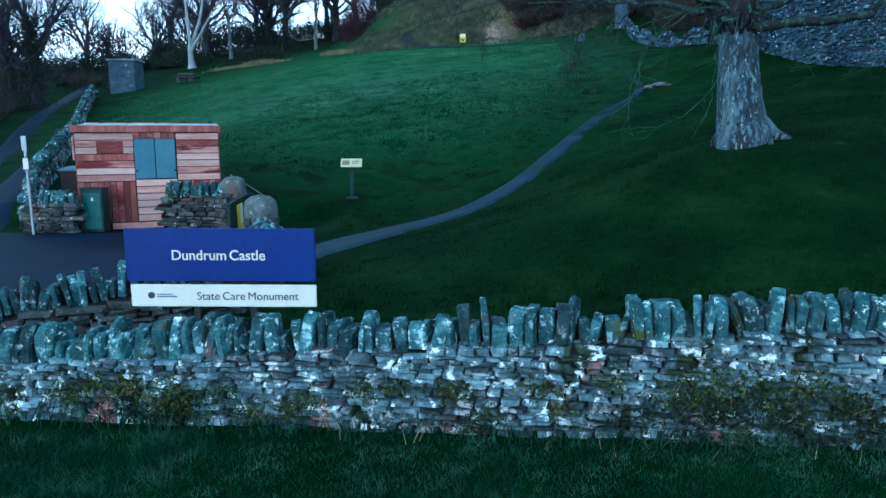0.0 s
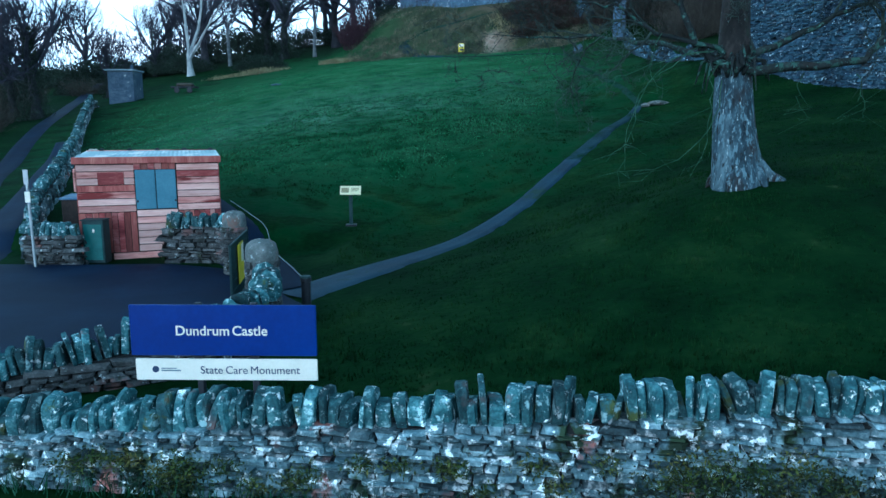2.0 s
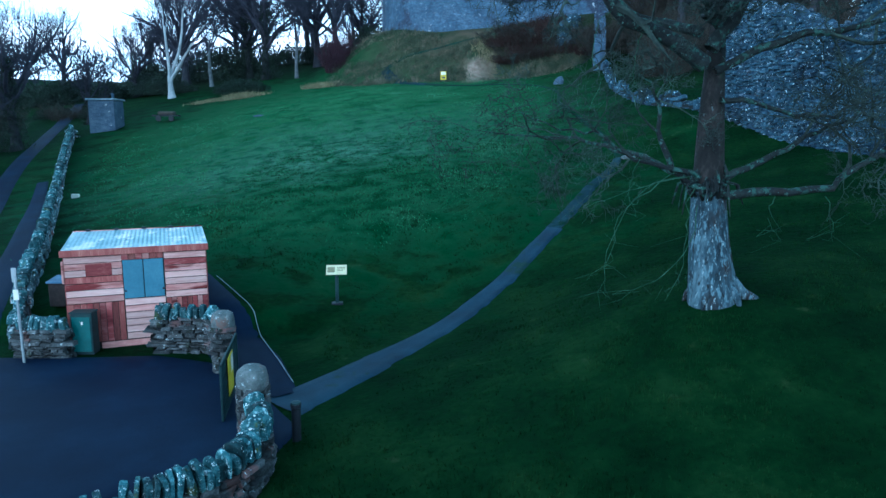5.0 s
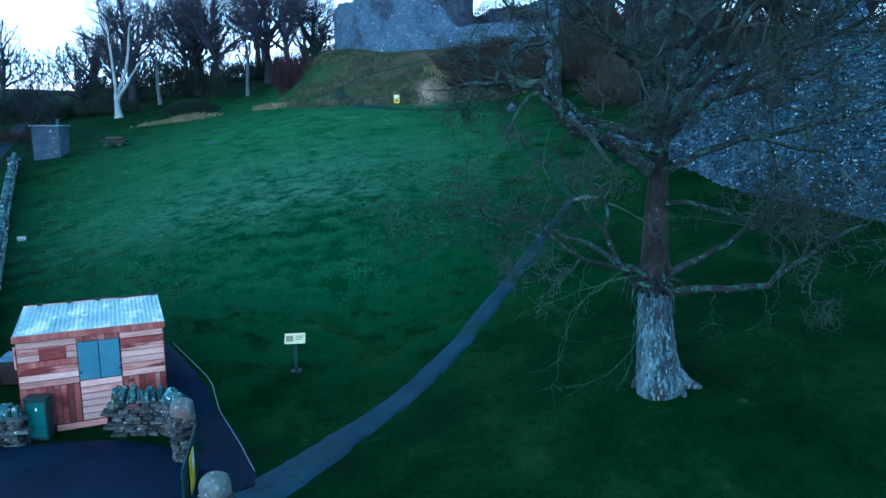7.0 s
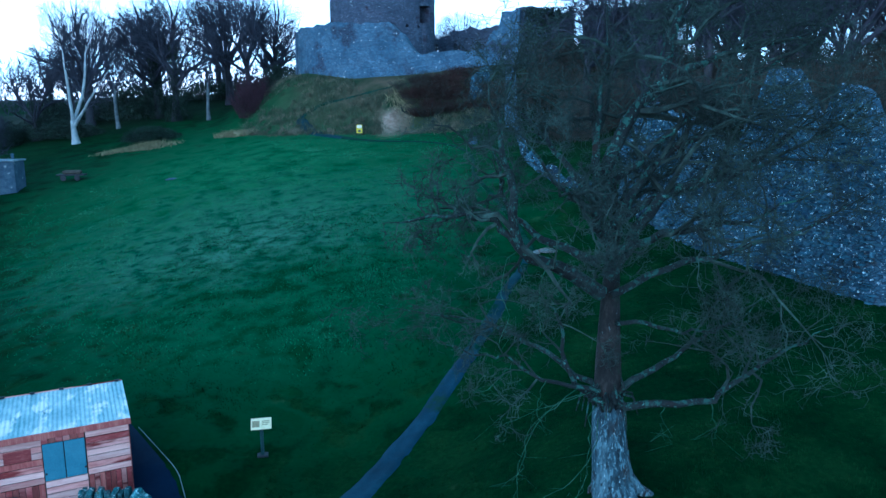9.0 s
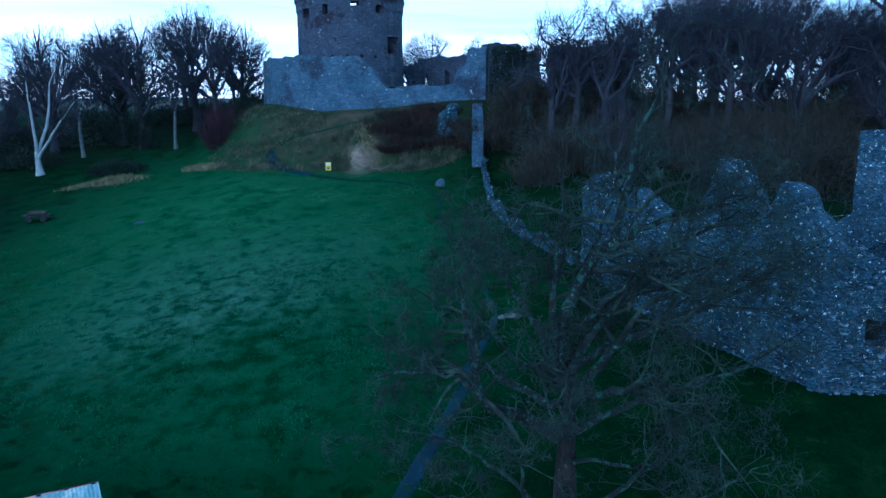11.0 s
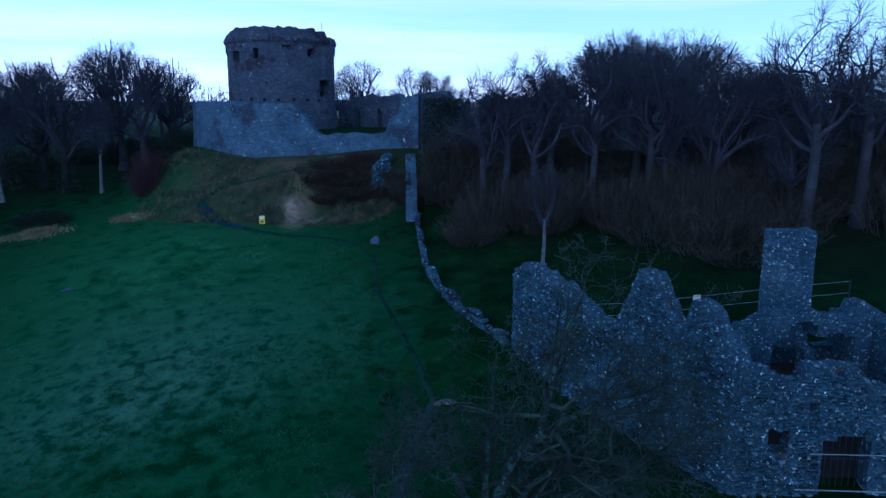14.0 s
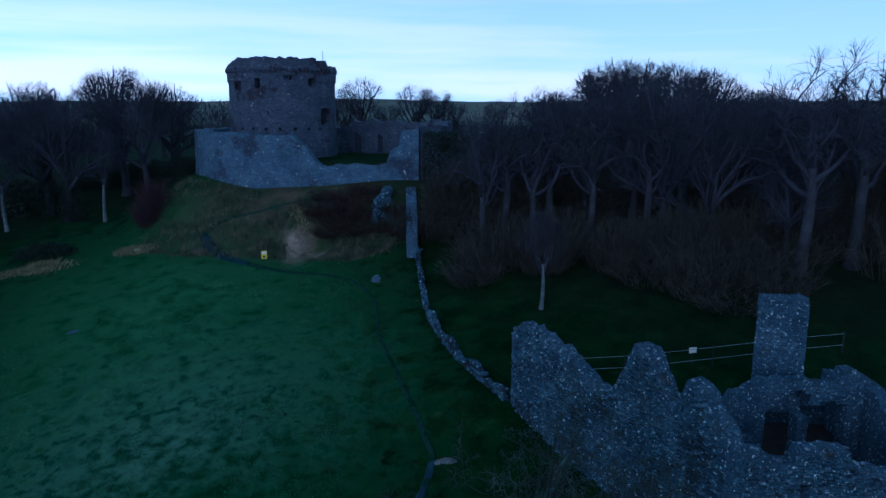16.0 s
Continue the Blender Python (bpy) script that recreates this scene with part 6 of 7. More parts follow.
def domed(seed, height, r0, fork, limbs, wide, kids=(8, 7, 12), sweep=0.3, thick=0.5, twig=0.016, tilt=(8, 58), spokes=()):
    """A bare tree whose limbs fan from a fork and fill a rounded crown: stem, all wood above it, limbs, twigs."""
    rng = random.Random(seed)
    heavy, light = ([], []), ([], [])
    mid, rz = height * (0.5 + fork * 0.35), height * (0.5 - fork * 0.35)

    def rnd():
        return Vector((rng.gauss(0, 1), rng.gauss(0, 1), rng.gauss(0, 1)))

    def reach(p, d):
        e = Vector((p.x / wide, p.y / wide, (p.z - mid) / rz))
        f = Vector((d.x / wide, d.y / wide, d.z / rz))
        a, b, c = f.dot(f), e.dot(f), e.dot(e) - 1
        return (-b + math.sqrt(b * b - a * c)) / a if b * b > a * c else 0.3

    def add(store, pts, rads, sides):
        V, F = tube(pts, rads, sides, cap=False)
        k = len(store[0])
        store[0].extend(V)
        store[1].extend(tuple(i + k for i in f) for f in F)

    def branch(p, d, ln, r, level):
        if level == 4:
            w = rnd().normalized() * twig
            q = p + d * ln * 0.55 + rnd() * 0.05 * ln
            k = len(light[0])
            light[0].extend([tuple(p - w), tuple(p + w), tuple(q + w * 0.7), tuple(q - w * 0.7), tuple(q + (d + rnd() * 0.3).normalized() * ln * 0.45)])
            light[1].extend([(k, k + 1, k + 2, k + 3), (k + 3, k + 2, k + 4)])
            return
        n = (0, 9, 6, 4)[level]
        pts, rads, dirs = [p.copy()], [r], [d.copy()]
        for i in range(n):
            d = (d + rnd() * sweep * (0.55 if level == 1 else 0.75) + Vector((0, 0, (0.05, 0.05, 0.03)[level - 1]))).normalized()
            p = p + d * ln / n
            f = (i + 1) / n
            pts.append(p.copy())
            rads.append(max(twig * 0.8, r * (1 - 0.82 * f)))
            dirs.append(d.copy())
        add(heavy if level == 1 else light, pts, rads, (0, 7, 5, 3)[level])
        for k in range(kids[level - 1]):
            f = rng.uniform(0.25 if level == 1 else 0.15, 1.0)
            i = min(n - 1, int(f * n))
            q = pts[i].lerp(pts[i + 1], f * n - i)
            side = rnd()
            side = (side - dirs[i] * side.dot(dirs[i])).normalized()
            ang = radians(rng.uniform(22, 58))
            nd = (dirs[i] * math.cos(ang) + side * math.sin(ang) + Vector((0, 0, 0.12))).normalized()
            if level < 3:
                l2 = min(ln * rng.uniform(0.4, 0.7), reach(q, nd) * rng.uniform(0.8, 1.0))
            else:
                l2 = min(rng.uniform(0.6, 1.3) * height / 12, reach(q, nd) + 0.45)
            if l2 > (0.9, 0.55, 0.3)[level - 1] * height / 12:
                branch(q, nd, l2, max(twig, rads[i] * rng.uniform(0.45, 0.65)), level + 1)

    top = fork * height
    pts = [Vector((0.12 * math.sin(seed + z * 0.6), 0.12 * math.cos(seed * 2 + z * 0.5), z)) for z in np.linspace(-0.35, top * 1.15, 9)]
    rads = [r0 * (1 - 0.35 * k / 8) * (1 + 0.6 * math.exp(-max(0, q.z) / (r0 * 1.3))) for k, q in enumerate(pts)]
    stem = tube(pts, rads, 12)
    for k in range(limbs):
        p = pts[rng.choice((6, 7, 8))].copy()
        az, tl = k * 2.4 + rng.uniform(-0.4, 0.4), radians(tilt[0] + (tilt[1] - tilt[0]) * ((k * 0.618) % 1.0))
        if spokes:
            az, tl = (radians(q) for q in spokes[k])
        d = Vector((math.cos(az) * math.sin(tl), math.sin(az) * math.sin(tl), math.cos(tl)))
        branch(p, d, reach(p, d) * rng.uniform(0.95, 1.08), r0 * thick * rng.uniform(0.75, 1.1), 1)
    return stem, merged(heavy, light), heavy, light


# kinds of woodland tree, each grown once
KINDS = [
    domed(11, 12, 0.38, 0.30, 9, 4.6, kids=(8, 6, 11), twig=0.0105, sweep=0.24),
    domed(12, 12, 0.42, 0.24, 9, 5.0, kids=(8, 6, 11), twig=0.0105, sweep=0.32),
    domed(13, 12, 0.24, 0.40, 8, 3.0, kids=(6, 6, 10), thick=0.42, twig=0.010, tilt=(5, 45)),
    domed(21, 12, 0.34, 0.42, 7, 3.3, kids=(6, 6, 7), sweep=0.5, thick=0.50, twig=0.014, tilt=(8, 60)),
    domed(14, 12, 0.36, 0.34, 9, 4.4, kids=(8, 6, 11), twig=0.0105, sweep=0.26),
    domed(16, 12, 0.30, 0.15, 3, 4.4, kids=(11, 8, 11), sweep=0.22, thick=0.60, twig=0.010, spokes=((185, 14), (0, 44), (70, 24))),
]
woods = []
for k, kind in enumerate(KINDS):
    woods.append((kind, mesh_of("trunk", *kind[0], "dark_bark", True), mesh_of("crown", *kind[1], "wood_twig")))
PALE = mesh_of("trunk", *merged(KINDS[5][0], KINDS[5][2]), "pale_bark", True)
LACE = mesh_of("crown", *KINDS[5][3], "wood_twig")
GREY = mesh_of("trunk", *KINDS[2][0], "grey_bark", True)


def ivy_spot(r):
    a, h = r.uniform(0, 6.283), 7.0 * r.random() ** 1.3
    q = (0.4 + 0.75 * r.random()) * (1.0 - 0.09 * h) * (1 + 0.8 * noise.noise(Vector((math.cos(a) * 1.5, math.sin(a) * 1.5, h * 0.8))))
    return Vector((q * math.cos(a), q * math.sin(a), h))


IVY_MESH = mesh_of("ivy", *clump(5, 6500, 1, 0.10, ivy_spot), "ivy")


def woodland_tree(k, x, y, size, turn, ivy=False, pale=None, group="woodland trees", label=""):
    t = thing("tree", x, y, gz(x, y) - 0.1, label or ("pale-trunked bare tree at the wood's edge" if pale else "bare tree with an ivy-clad trunk" if ivy else "dark bare winter tree in the wood"), "tree", group, turn=turn)
    t.scale = (size, size, size)
    _, tm, cm = woods[k]
    shared("trunk", pale if pale else tm, t, Matrix())
    tagged(shared("crown", LACE if pale == PALE else cm, t, Matrix()), "bare winter twigs")
    if ivy:
        tagged(shared("ivy", IVY_MESH, t, Matrix()), "dense dark ivy leaves")
    return t


woodland_tree(5, -25.6, 75.3, 1.12, 0, pale=PALE)
woodland_tree(2, -13.5, 79.2, 0.8, 160, pale=GREY)
woodland_tree(2, -23.1, 80.7, 0.85, 250, pale=GREY)
rng = random.Random(4)
for x, y, h, iv in ((-17.1, 81, 11.8, 1), (-9.8, 83, 11.2, 1), (-19.8, 84, 11.6, 1), (-12.5, 87, 11.9, 1), (-7.5, 90, 9.4, 1), (-27, 84, 12.2, 1), (-31, 80, 7.5, 1), (-15, 96, 11.5, 0), (-22, 94, 10.8, 0), (-30, 95, 9.5, 0), (-57, 88, 11.5, 0), (-62, 78, 11, 1), (-55, 72, 9.5, 0), (-26, 104, 10.8, 0), (-36, 106, 8, 0),
                    (-16, 108, 11.8, 0), (-62, 104, 12, 0), (-72, 92, 12, 0), (-8, 102, 8.6, 1), (-2, 112, 3.8, 1), (-11, 118, 10.4, 1), (-28, 118, 11.4, 1), (-42, 122, 9, 0), (-58, 120, 12, 0), (-76, 110, 12.6, 0), (-84, 98, 12, 0), (-80, 80, 11.5, 0), (-33, 90, 8, 1)):
    woodland_tree(rng.choice((0, 1, 4)), x, y, h / 12 * rng.uniform(1.1, 1.22), rng.uniform(0, 360), ivy=bool(iv) and rng.random() < 0.75)
for x, y, s in ((-29.8, 53.5, 0.95), (-31.5, 49.5, 0.8), (-33.5, 57, 0.8), (-28.5, 63, 0.5)):
    woodland_tree(0, x, y, s, rng.uniform(0, 360), ivy=True, group="lane trees", label="bare lane-side tree wrapped in dark ivy")
# wood beyond the ruin, and trees behind the castle
woodland_tree(2, 19.8, 44.0, 0.6, 30, pale=GREY, label="bare tree with a pale trunk behind the ruin")
for x, y, s in ((39.4, 41.6, 1.36), (43.4, 40.9, 1.38), (47.6, 41.5, 1.3)):
    woodland_tree(3, x, y, s, x * 77, label="tall bare oak standing above the wood")
for x, y, h in ((33, 50, 13), (38, 55, 12.4), (41, 62, 12), (46, 56, 10), (33, 72, 8.9), (41, 72, 12), (56, 70, 9), (57, 58, 8.5), (52, 50, 9.4), (45, 48, 10.2), (40, 44, 8.5), (36, 82, 8.4), (46, 84, 11.8), (66, 76, 8.6),
                (64, 52, 9), (60, 44, 9.5), (52, 40, 9.5), (56, 94, 12.8), (74, 58, 9), (44, 95, 8.5), (50, 34, 9), (60, 36, 9.5), (70, 46, 10), (36, 48, 12), (44, 52, 10.3), (49, 57, 9.3), (54, 62, 8.7), (38, 68, 11.8),
                (51, 69, 10.8), (61, 90, 12.5), (84, 66, 8.9), (80, 96, 9.1), (50, 106, 8.7), (90, 110, 9.9), (76, 116, 14), (46, 124, 8), (26, 122, 4.3), (100, 90, 9.4), (78, 38, 11), (88, 50, 12), (35.5, 58.5, 12), (43, 77, 12),
                (47, 79, 12)):
    woodland_tree(rng.choice((0, 1, 4)), x, y, h / 12 * rng.uniform(1.0, 1.08), rng.uniform(0, 360))
for x, y, h in ((19.0, 54.2, 12.0), (21.2, 55.2, 12.7), (23.3, 53.8, 12.8), (25.2, 55.0, 12.8), (27.5, 52, 13.0), (29.5, 57, 12.4), (31.5, 50, 13.0), (33.5, 55.5, 12.6)):
    woodland_tree(3, x, y, h / 12, x * 61, label="open-crowned bare tree at the wood's edge")
for x, y, s in ((18.7, 111, 0.95), (16.4, 113, 0.75), (26.5, 108, 0.85), (29.0, 106, 0.8), (23.5, 114, 0.6), (33, 110, 0.65)):
    woodland_tree(rng.choice((1, 4)), x, y, s, rng.uniform(0, 360), ivy=True, group="trees behind castle", label="dark tree behind the castle ward")

# distant hedgerow trees on the skyline, too far to tell apart
rng = random.Random(31)
fv, ff = [], []
for k in range(900):
    a = rng.uniform(-0.75, 1.15)
    y = rng.uniform(125, 190)
    x = a * y
    gap = 0.09 < a < 0.47
    hgt = rng.uniform(1.5, 3.0) if gap else rng.uniform(5, 9) if a < 0.0 else rng.uniform(3, 6) if a < 0.1 else rng.uniform(5, 9)
    if gap and rng.random() < 0.5:
        continue
    z = gz(x, y)
    for q in range(34):
        t = rng.random()
        p = Vector((x + rng.gauss(0, 1.6) * (0.4 + t), y + rng.gauss(0, 1.6), z + hgt * t ** 0.8))
        d = Vector((rng.gauss(0, 0.6), rng.gauss(0, 0.6), 1.0)).normalized() * rng.uniform(0.8, 2.0)
        w = Vector((rng.gauss(0, 1), rng.gauss(0, 1), 0)).normalized() * rng.uniform(0.04, 0.16)
        i = len(fv)
        fv += [tuple(p - w), tuple(p + w), tuple(p + d)]
        ff.append((i, i + 1, i + 2))
tagged(new("far_woods", mesh_of("far_woods", fv, ff, "wood_twig")), "dark leafless hedgerow trees on the skyline", "woods", kind="stuff")

# scrub: shared bushes
BUSH = [mesh_of("stems", *bush_twigs(60 + k, 110, 3.2, 2.6, 0.014), "scrub") for k in range(3)]
RED = mesh_of("stems", *bush_twigs(71, 190, 3.4, 2.6, 0.015), "red_scrub")
DARK = mesh_of("leaves", *clump(9, 9000, 1, 0.085, lambda r: (lambda v: Vector((v.x * 2.6, v.y * 1.7, abs(v.z) * 1.5)))(Vector((r.gauss(0, 1), r.gauss(0, 1), r.gauss(0, 1))).normalized() * (0.55 + 0.45 * r.random()))), "ivy")


def bush(me, x, y, s, label, group="scrub bushes", turn=0.0):
    b = new("bush", me)
    b.matrix_basis = pose(x, y, gz(x, y) - 0.05, 0, 0, turn) @ Matrix.Diagonal((s[0], s[1], s[2], 1))
    return tagged(b, label, "bush", group)


for x, y, s in ((-8.9, 73.5, 0.8), (-8.4, 75.5, 0.9)):
    bush(RED, x, y, (s * 0.8, s * 0.8, s * 1.4), "reddish-purple leafless bush at the mound's foot", turn=x * 50)
bush(DARK, -17.5, 71.5, (1.15, 1.0, 1.0), "low dark evergreen bush on the bank")
for x, y, q in ((-27.5, 79, 1.0), (-30.5, 82, 1.3), (-34, 80, 1.2), (-38, 84, 1.4), (-43, 82, 1.4), (-48, 86, 1.6), (-33, 90, 1.6), (-20.5, 88, 1.2), (-15.5, 92, 1.3), (-54, 82, 1.4), (-11, 94, 1.2)):
    bush(DARK, x, y, (q * 1.5, q, q * 1.2), "dark undergrowth at the foot of the wood", turn=x * 13)
bush(DARK, -23.5, 86, (2.2, 1.5, 2.6), "large dark evergreen bush among trees")
bush(DARK, -5.8, 84.5, (1.2, 1.0, 1.6), "dark evergreen bush beside the castle wall")
for x, y, s in ((-15.2, 20.5, 0.45), (-17.5, 25, 0.5), (-20.5, 30, 0.55), (-22, 27, 0.6), (-17, 22.5, 0.5), (-19.5, 27.5, 0.55), (-23, 33, 0.6), (-25, 37, 0.7), (-28.5, 43, 0.8), (-30, 47, 0.9), (-27, 38, 0.8), (-32, 52, 0.9), (-35, 58, 1.0), (-37, 64, 1.0), (-33, 68, 0.9), (-29, 66, 0.7), (-40, 70, 1.1), (-24.5, 30, 0.6)):
    bush(BUSH[int(abs(x)) % 3], x, y, (s, s, s * 0.75), "brown leafless hedge bush beside the track", "hedge bushes", turn=x * 70)
    bush(DARK, x - 1.5, y + 1.5, (s * 0.9, s * 0.9, s * 0.9), "dark hedge growth beside the track", "hedge bushes", turn=x * 70)
rng = random.Random(8)
for k in range(48):
    x = rng.uniform(12, 36)
    y = rng.uniform(58, 66) if x < 20 else rng.uniform(48, 64)
    if x < 18 and y > 60.5:
        continue
    bush(BUSH[k % 3], x, y, (rng.uniform(0.8, 1.3),) * 2 + (rng.uniform(0.7, 1.25),), "tangled brown scrub below the castle", turn=k * 53)
for k in range(86):
    x, y = rng.uniform(27, 72), rng.uniform(38, 66) if k < 54 else rng.uniform(39, 48)
    if y < 36 + 0.32 * abs(50 - x) - 4:
        continue
    bush(BUSH[k % 3], x, y, (rng.uniform(1.1, 2.2),) * 2 + (rng.uniform(0.5, 1.9),), "tangled brown scrub in the wood", turn=k * 41)
BRAMBLE = mesh_of("stems", *bush_twigs(83, 260, 1.5, 2.8, 0.011), "bramble")
for x, y, s in ((6.9, 65.2, 0.7), (8.0, 64.6, 0.9), (9.3, 64.0, 0.95), (7.4, 63.4, 0.7), (8.7, 62.9, 0.85), (10.3, 62.8, 0.8), (10.6, 64.4, 0.9), (9.6, 65.4, 0.8), (7.9, 66.3, 0.7), (11.3, 65.4, 0.8), (9.9, 61.6, 0.6), (11.8, 60.9, 0.6), (13.6, 61.6, 0.7), (13.4, 59.6, 0.6)):
    bush(BRAMBLE, x, y, (s * 1.3, s * 1.2, s), "dark russet bramble patch on the mound", "brambles", turn=x * 97)
for x, y, s in ((7.3, 64.4, 0.75), (8.4, 64.9, 0.85), (8.3, 66.0, 0.75), (6.4, 66.3, 0.6), (7.9, 62.9, 0.8), (9.2, 63.6, 0.85), (9.0, 62.0, 0.6), (12.6, 62.6, 0.7), (10.2, 61.6, 0.6), (11.7, 61.6, 0.55), (12.8, 64.0, 0.6)):
    bush(BUSH[int(x) % 3], x, y, (s * 1.4, s * 1.2, s * 0.6), "low brown bramble on the mound slope", turn=x * 31)

for k in range(18):
    x, y = rng.uniform(14.8, 24), rng.uniform(49, 58)
    bush(BUSH[k % 3], x, y, (rng.uniform(0.8, 1.2),) * 2 + (rng.uniform(0.5, 0.9),), "low brown bramble thicket on the slope", turn=k * 47)
for k in range(20):
    x = 18.5 + 0.95 * k + rng.uniform(-0.5, 0.5)
    y = (51.8 if x < 27 else 48.5) + rng.uniform(-1.4, 1.0)
    bush(BUSH[k % 3], x, y, (rng.uniform(0.8, 1.2),) * 2 + (rng.uniform(1.2, 1.8),), "tall brown sapling scrub at the wood's edge", turn=k * 59)

# ivied stumps of the outer castle wall
for a, b, top in (((16.6, 63.8), (20.2, 62.2), 20.4), ((21.6, 62.0), (27.8, 61.2), 20.8)):
    _, th = straight_wall("ruined_stump", "ivy-covered stump of the outer castle wall", a, b, 14.0, lambda s: top, 2.2, "keep", 0.4, rough=0.5, seed=int(a[0]))
    ln = Vector((b[0] - a[0], b[1] - a[1], 0)).length
    d = Vector((b[0] - a[0], b[1] - a[1], 0)).normalized()
    part("ivy", *clump(int(b[0]), 6500, 1, 0.15, lambda r: d * r.uniform(-0.2, ln + 0.2) + Vector((d.y, -d.x, 0)) * r.uniform(-0.1, 0.45) + Vector((0, 0, top - 14.0 + 0.3 - 7.2 * r.random() ** 1.2))), "ivy", th, "dense dark ivy leaves")


# ---- grasses ----
def blades(name, n, area, height, width, mat, label, seed, keep=None, bend=0.5, tuft=0, spread=0.12):
    """Single grass blades scattered over an area of ground."""
    rs = np.random.RandomState(seed)
    x = rs.uniform(area[0], area[1], n)
    y = area[2] + (area[3] - area[2]) * rs.uniform(0, 1, n) ** (1.0 if area[3] - area[2] < 8 else 1.7)
    if keep is not None:
        k = keep(x, y, rs)
        x, y = x[k], y[k]
        n = len(x)
    if tuft:
        k = (np.arange(n) // tuft) * tuft
        x, y = x[k] + rs.normal(0, spread, n), y[k] + rs.normal(0, spread, n)
    z = ground(x, y) - 0.01
    a = rs.uniform(0, 6.283, n)
    h = height * rs.uniform(0.5, 1.3, n) * (0.75 + 0.5 * (swell(x * 3, y * 3) > 0.1))
    w = width * rs.uniform(0.7, 1.3, n)
    ld = rs.uniform(0.1, bend, n) * h
    b = rs.uniform(0, 6.283, n)
    V = np.zeros((n, 3, 3))
    V[:, 0] = np.stack([x - w * np.cos(a), y - w * np.sin(a), z], -1)
    V[:, 1] = np.stack([x + w * np.cos(a), y + w * np.sin(a), z], -1)
    V[:, 2] = np.stack([x + ld * np.cos(b), y + ld * np.sin(b), z + h], -1)
    F = np.arange(3 * n).reshape(-1, 3)
    return tagged(new(name, mesh_of(name, V.reshape(-1, 3).tolist(), F.tolist(), mat)), label, "grass", kind="stuff")


def off_paths(x, y, rs):
    yard = (x < -2.6) & (y < 22.5) & (y > 8.5)
    px = np.interp(y, [14.5, 17.3, 21.8, 24.6, 28.5, 34.4, 41, 46, 51], [-2.5, -0.5, 2.6, 4.6, 6.3, 8.5, 8.8, 8.8, 9.3])
    pw = np.interp(y, [14, 18, 30], [1.5, 1.0, 0.75])
    path = (np.abs(x - px) < pw) & (y > 13)
    wallside = y < front_wall_y(x) + 0.35
    return ~(yard | path | wallside)


blades("verge_grass", 110000, (-7, 7, 3.2, 6.75), 0.085, 0.0035, "verge_blade", "rough dark verge grass before the wall", 1, lambda x, y, rs: y < front_wall_y(x) - 0.2, bend=1.3, tuft=12, spread=0.05)
blades("wall_foot_grass", 17000, (-7, 7, 5.4, 7.8), 0.30, 0.007, "verge_blade", "taller grass along the wall foot", 2, lambda x, y, rs: np.abs(y - front_wall_y(x) + 0.30 + 0.05 * rs.normal(size=len(x))) < 0.09, bend=0.7)
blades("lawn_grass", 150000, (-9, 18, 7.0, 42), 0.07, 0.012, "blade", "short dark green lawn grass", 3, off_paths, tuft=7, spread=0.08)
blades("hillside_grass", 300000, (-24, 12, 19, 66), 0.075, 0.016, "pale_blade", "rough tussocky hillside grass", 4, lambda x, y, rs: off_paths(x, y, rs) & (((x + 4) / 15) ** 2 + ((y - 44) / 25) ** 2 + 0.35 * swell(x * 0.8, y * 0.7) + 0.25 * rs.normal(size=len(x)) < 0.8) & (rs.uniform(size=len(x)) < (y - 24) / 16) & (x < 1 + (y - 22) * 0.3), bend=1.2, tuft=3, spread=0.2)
blades("dry_stalks", 160, (-4, 5, 5.6, 6.5), 0.34, 0.005, "hay", "pale dry grass stalks at the wall foot", 6, lambda x, y, rs: (y < front_wall_y(x) - 0.25) & (y > front_wall_y(x) - 0.6), bend=0.6)
mound_ok = lambda x, y, rs: (motte_distance(x, y) > 0.6) & (motte_distance(x, y) < 8.2) & (swell(x * 1.6 + 3, y * 1.9) > -0.55) & (((x - 5.0) / 1.5) ** 2 + ((y - 64.2) / 2.6) ** 2 > 1)
blades("mound_grass", 60000, (-9, 13, 59, 78), 0.36, 0.024, "mound_hay", "tawny dead grass on the castle mound", 7, mound_ok, bend=1.2, tuft=12, spread=0.2)
blades("mound_straw", 5000, (2.5, 8.5, 62.0, 67.5), 0.34, 0.04, "hay", "pale dead grass slip on the mound", 9, lambda x, y, rs: ((x - 5.6 - 0.25 * (65 - y)) / 1.1) ** 2 + ((y - 65) / 1.9) ** 2 + 0.5 * rs.normal(size=len(x)) + 0.5 * swell(x * 3, y * 2) < 0.5, bend=1.2)
blades("slope_straw", 5000, (-12, -6.5, 67, 71.5), 0.28, 0.04, "hay", "pale dead grass at the mound's foot", 11, lambda x, y, rs: ((x + 9.3) / 1.9) ** 2 + ((y - 69.2) / 1.0) ** 2 + 0.4 * rs.normal(size=len(x)) < 0.6 + 0.5 * swell(x * 3, y * 3), bend=1.4)
blades("bank_straw", 9000, (-22.5, -14, 66.0, 71.5), 0.30, 0.05, "hay", "heap of pale straw-like dead grass", 8, lambda x, y, rs: ((x + 17.8) / 4.2) ** 2 + ((y - 68.6) / 1.3) ** 2 + 0.35 * rs.normal(size=len(x)) < 0.6 + 0.5 * swell(x * 3, y * 3), bend=1.5)


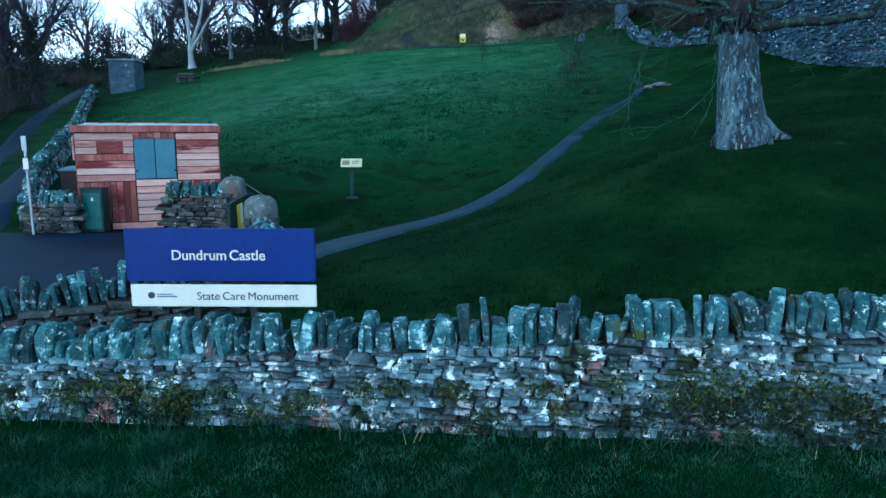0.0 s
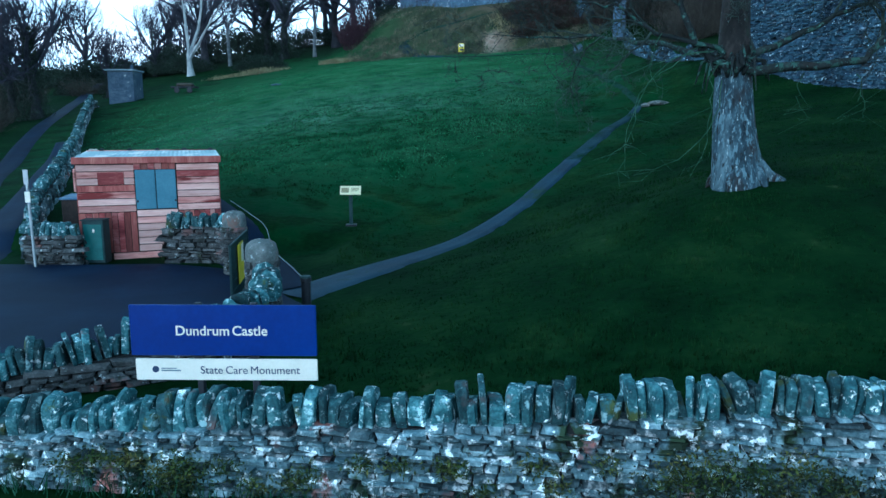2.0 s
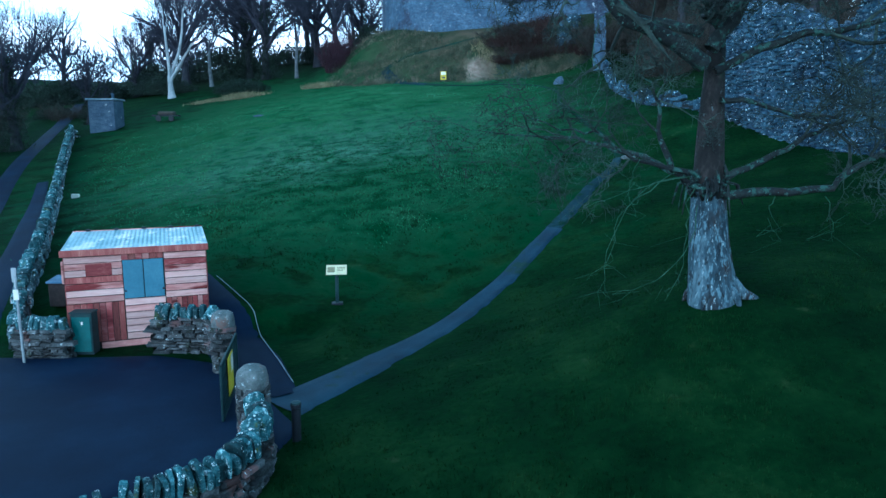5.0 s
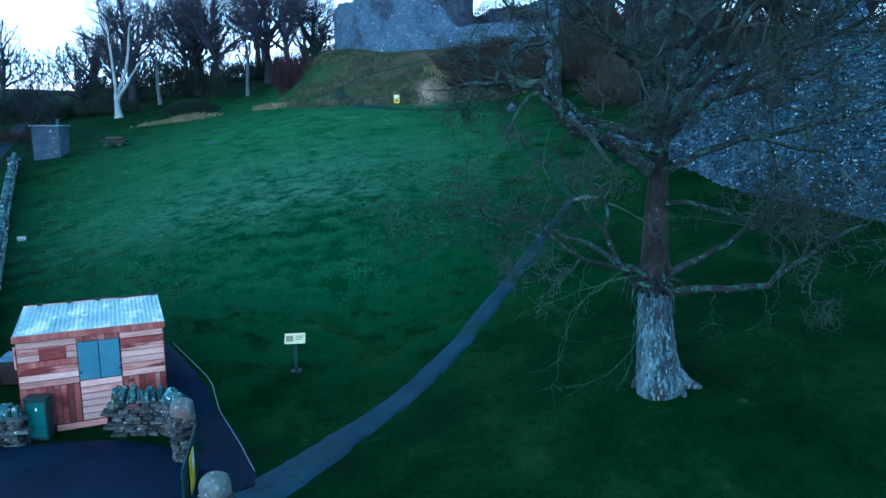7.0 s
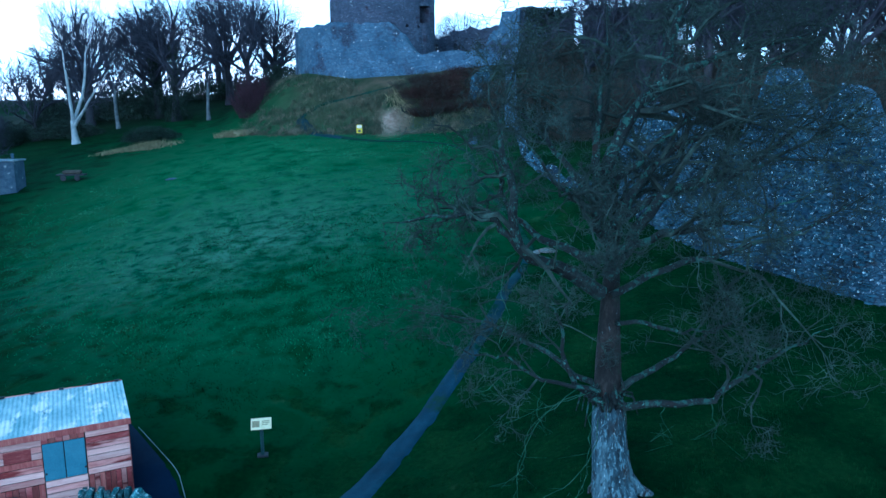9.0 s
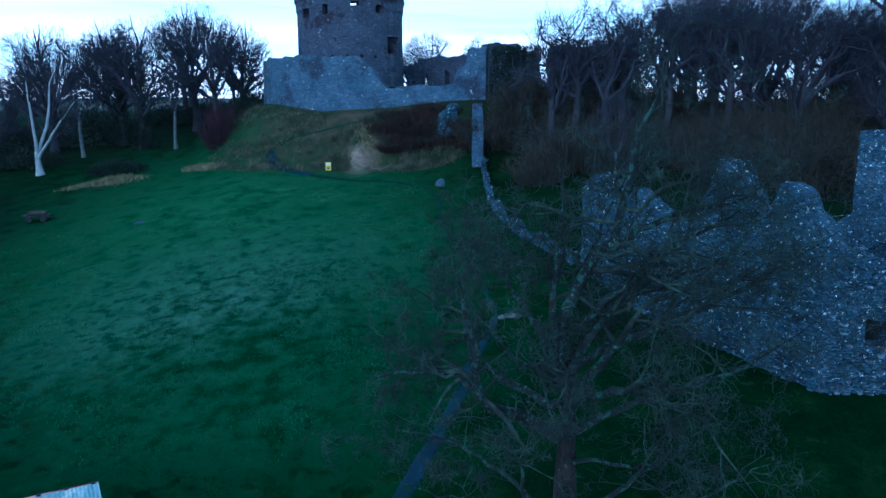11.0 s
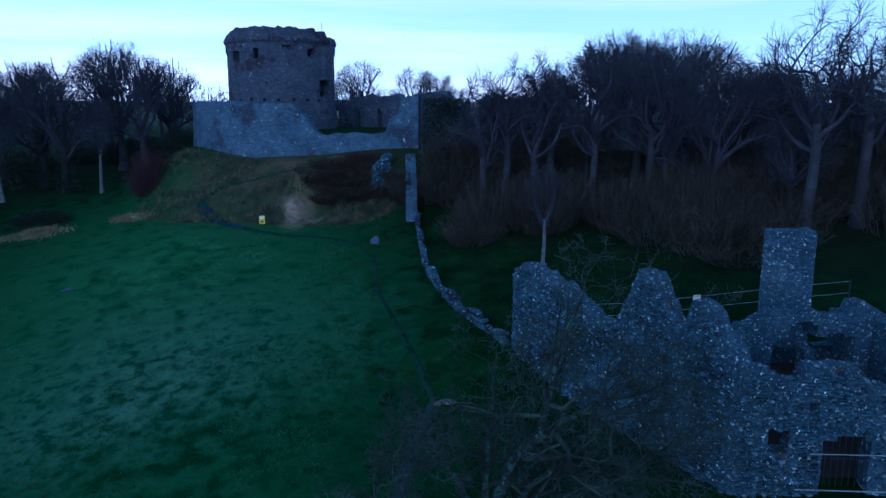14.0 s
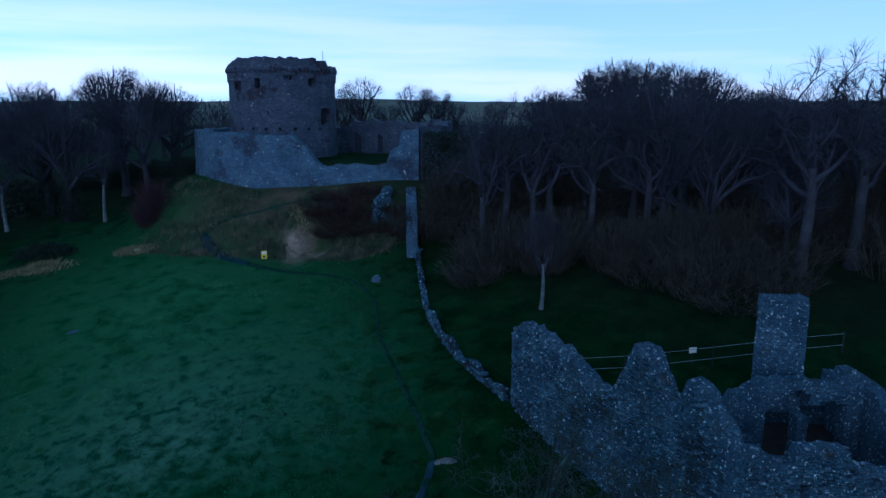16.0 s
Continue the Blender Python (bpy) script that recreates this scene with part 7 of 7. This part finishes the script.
weed_pieces = []
for k, (cx, z, s) in enumerate(((-3.6, 0.38, 1.4), (-3.3, 0.36, 1.1), (-2.75, 0.36, 1.6), (-2.7, 0.2, 1.7), (-2.2, 0.38, 1.3), (-1.35, 0.36, 1.2), (-1.5, 0.25, 1.2), (-0.8, 0.5, 1.0), (-0.42, 0.52, 1.0), (0.05, 0.55, 1.0), (0.12, 0.5, 0.9), (0.9, 0.6, 1.2),
                                (1.55, 0.68, 1.0), (2.3, 0.68, 1.9), (2.65, 0.7, 2.0), (2.9, 0.68, 1.8), (2.5, 0.5, 1.3), (3.3, 0.75, 1.7), (1.1, 0.4, 0.9), (-1.9, 0.2, 1.0), (0.4, 0.3, 1.0), (3.6, 0.6, 1.6), (-2.65, 0.3, 1.9), (-2.8, 0.12, 1.6), (2.1, 0.52, 1.5), (3.05, 0.45, 1.5), (-3.9, 0.3, 1.4), (2.7, 0.25, 1.2))):
    v, f = clump(300 + k, int(190 * s), 1, 0.028, lambda r: Vector((r.gauss(0, 0.095 * s), -abs(r.gauss(0, 0.05)), r.gauss(0, 0.05 * s) - 0.04)))
    weed_pieces.append(moved((v, f), pose(cx, front_wall_y(cx) - 0.25, z)))
tufts = []
for k, (cx, z, q) in enumerate(((1.75, 0.34, 1.0), (2.15, 0.50, 1.3), (2.5, 0.40, 1.2), (2.75, 0.55, 1.4), (3.15, 0.45, 1.3), (3.5, 0.60, 1.4), (3.9, 0.50, 1.5), (4.3, 0.62, 1.4), (3.3, 0.28, 1.2), (2.3, 0.22, 1.1), (-2.7, 0.16, 1.2), (-3.2, 0.18, 1.2), (0.3, 0.2, 0.8), (3.75, 0.32, 1.2), (4.15, 0.36, 1.3))):
    v, f = clump(400 + k, int(200 * q), 1, 0.032, lambda r: Vector((r.gauss(0, 0.14 * q), -abs(r.gauss(0, 0.06)), r.gauss(0, 0.06 * q) - 0.04)))
    tufts.append(moved((v, f), pose(cx, front_wall_y(cx) - 0.25, z)))
tagged(new("wall_tufts", mesh_of("wall_tufts", *merged(*tufts), "ivy")), "dark green grassy tufts hanging from wall joints", "plant", kind="stuff")
tagged(new("wall_weeds", mesh_of("wall_weeds", *merged(*weed_pieces), "weed")), "olive and russet weeds rooted in wall joints", "plant", kind="stuff")

# fence behind the ruin with a white notice
fence = thing("wire_fence", 16.0, 36.0, gz(16, 36), "thin wire fence behind the ruin", "fence")
fpts = [(16.0 + 2.6 * k, 36.0 - 0.55 * k) for k in range(8)]
for x, y in fpts:
    part("post", *moved(tube([(0, 0, -0.2), (0, 0, 1.3)], [0.05, 0.045], 6), pose(x - 16, y - 36, gz(x, y) - gz(16, 36))), "post", fence)
for hz in (0.5, 1.2):
    part("wire", *tube([(x - 16, y - 36, gz(x, y) - gz(16, 36) + hz) for x, y in fpts], [0.012] * 8, 4), "galvanised", fence)
wn_ = thing("white_notice", 25.4, 34.4, gz(25.4, 34.4), "small white notice hung on the wire fence", "notice")
part("plate", *box(-0.25, 0.25, -0.02, 0.0, 0.75, 1.1, 0.004), "white", wn_)
part("stake", *box(-0.02, 0.02, 0.002, 0.04, -0.2, 1.12, 0.004), "post", wn_)
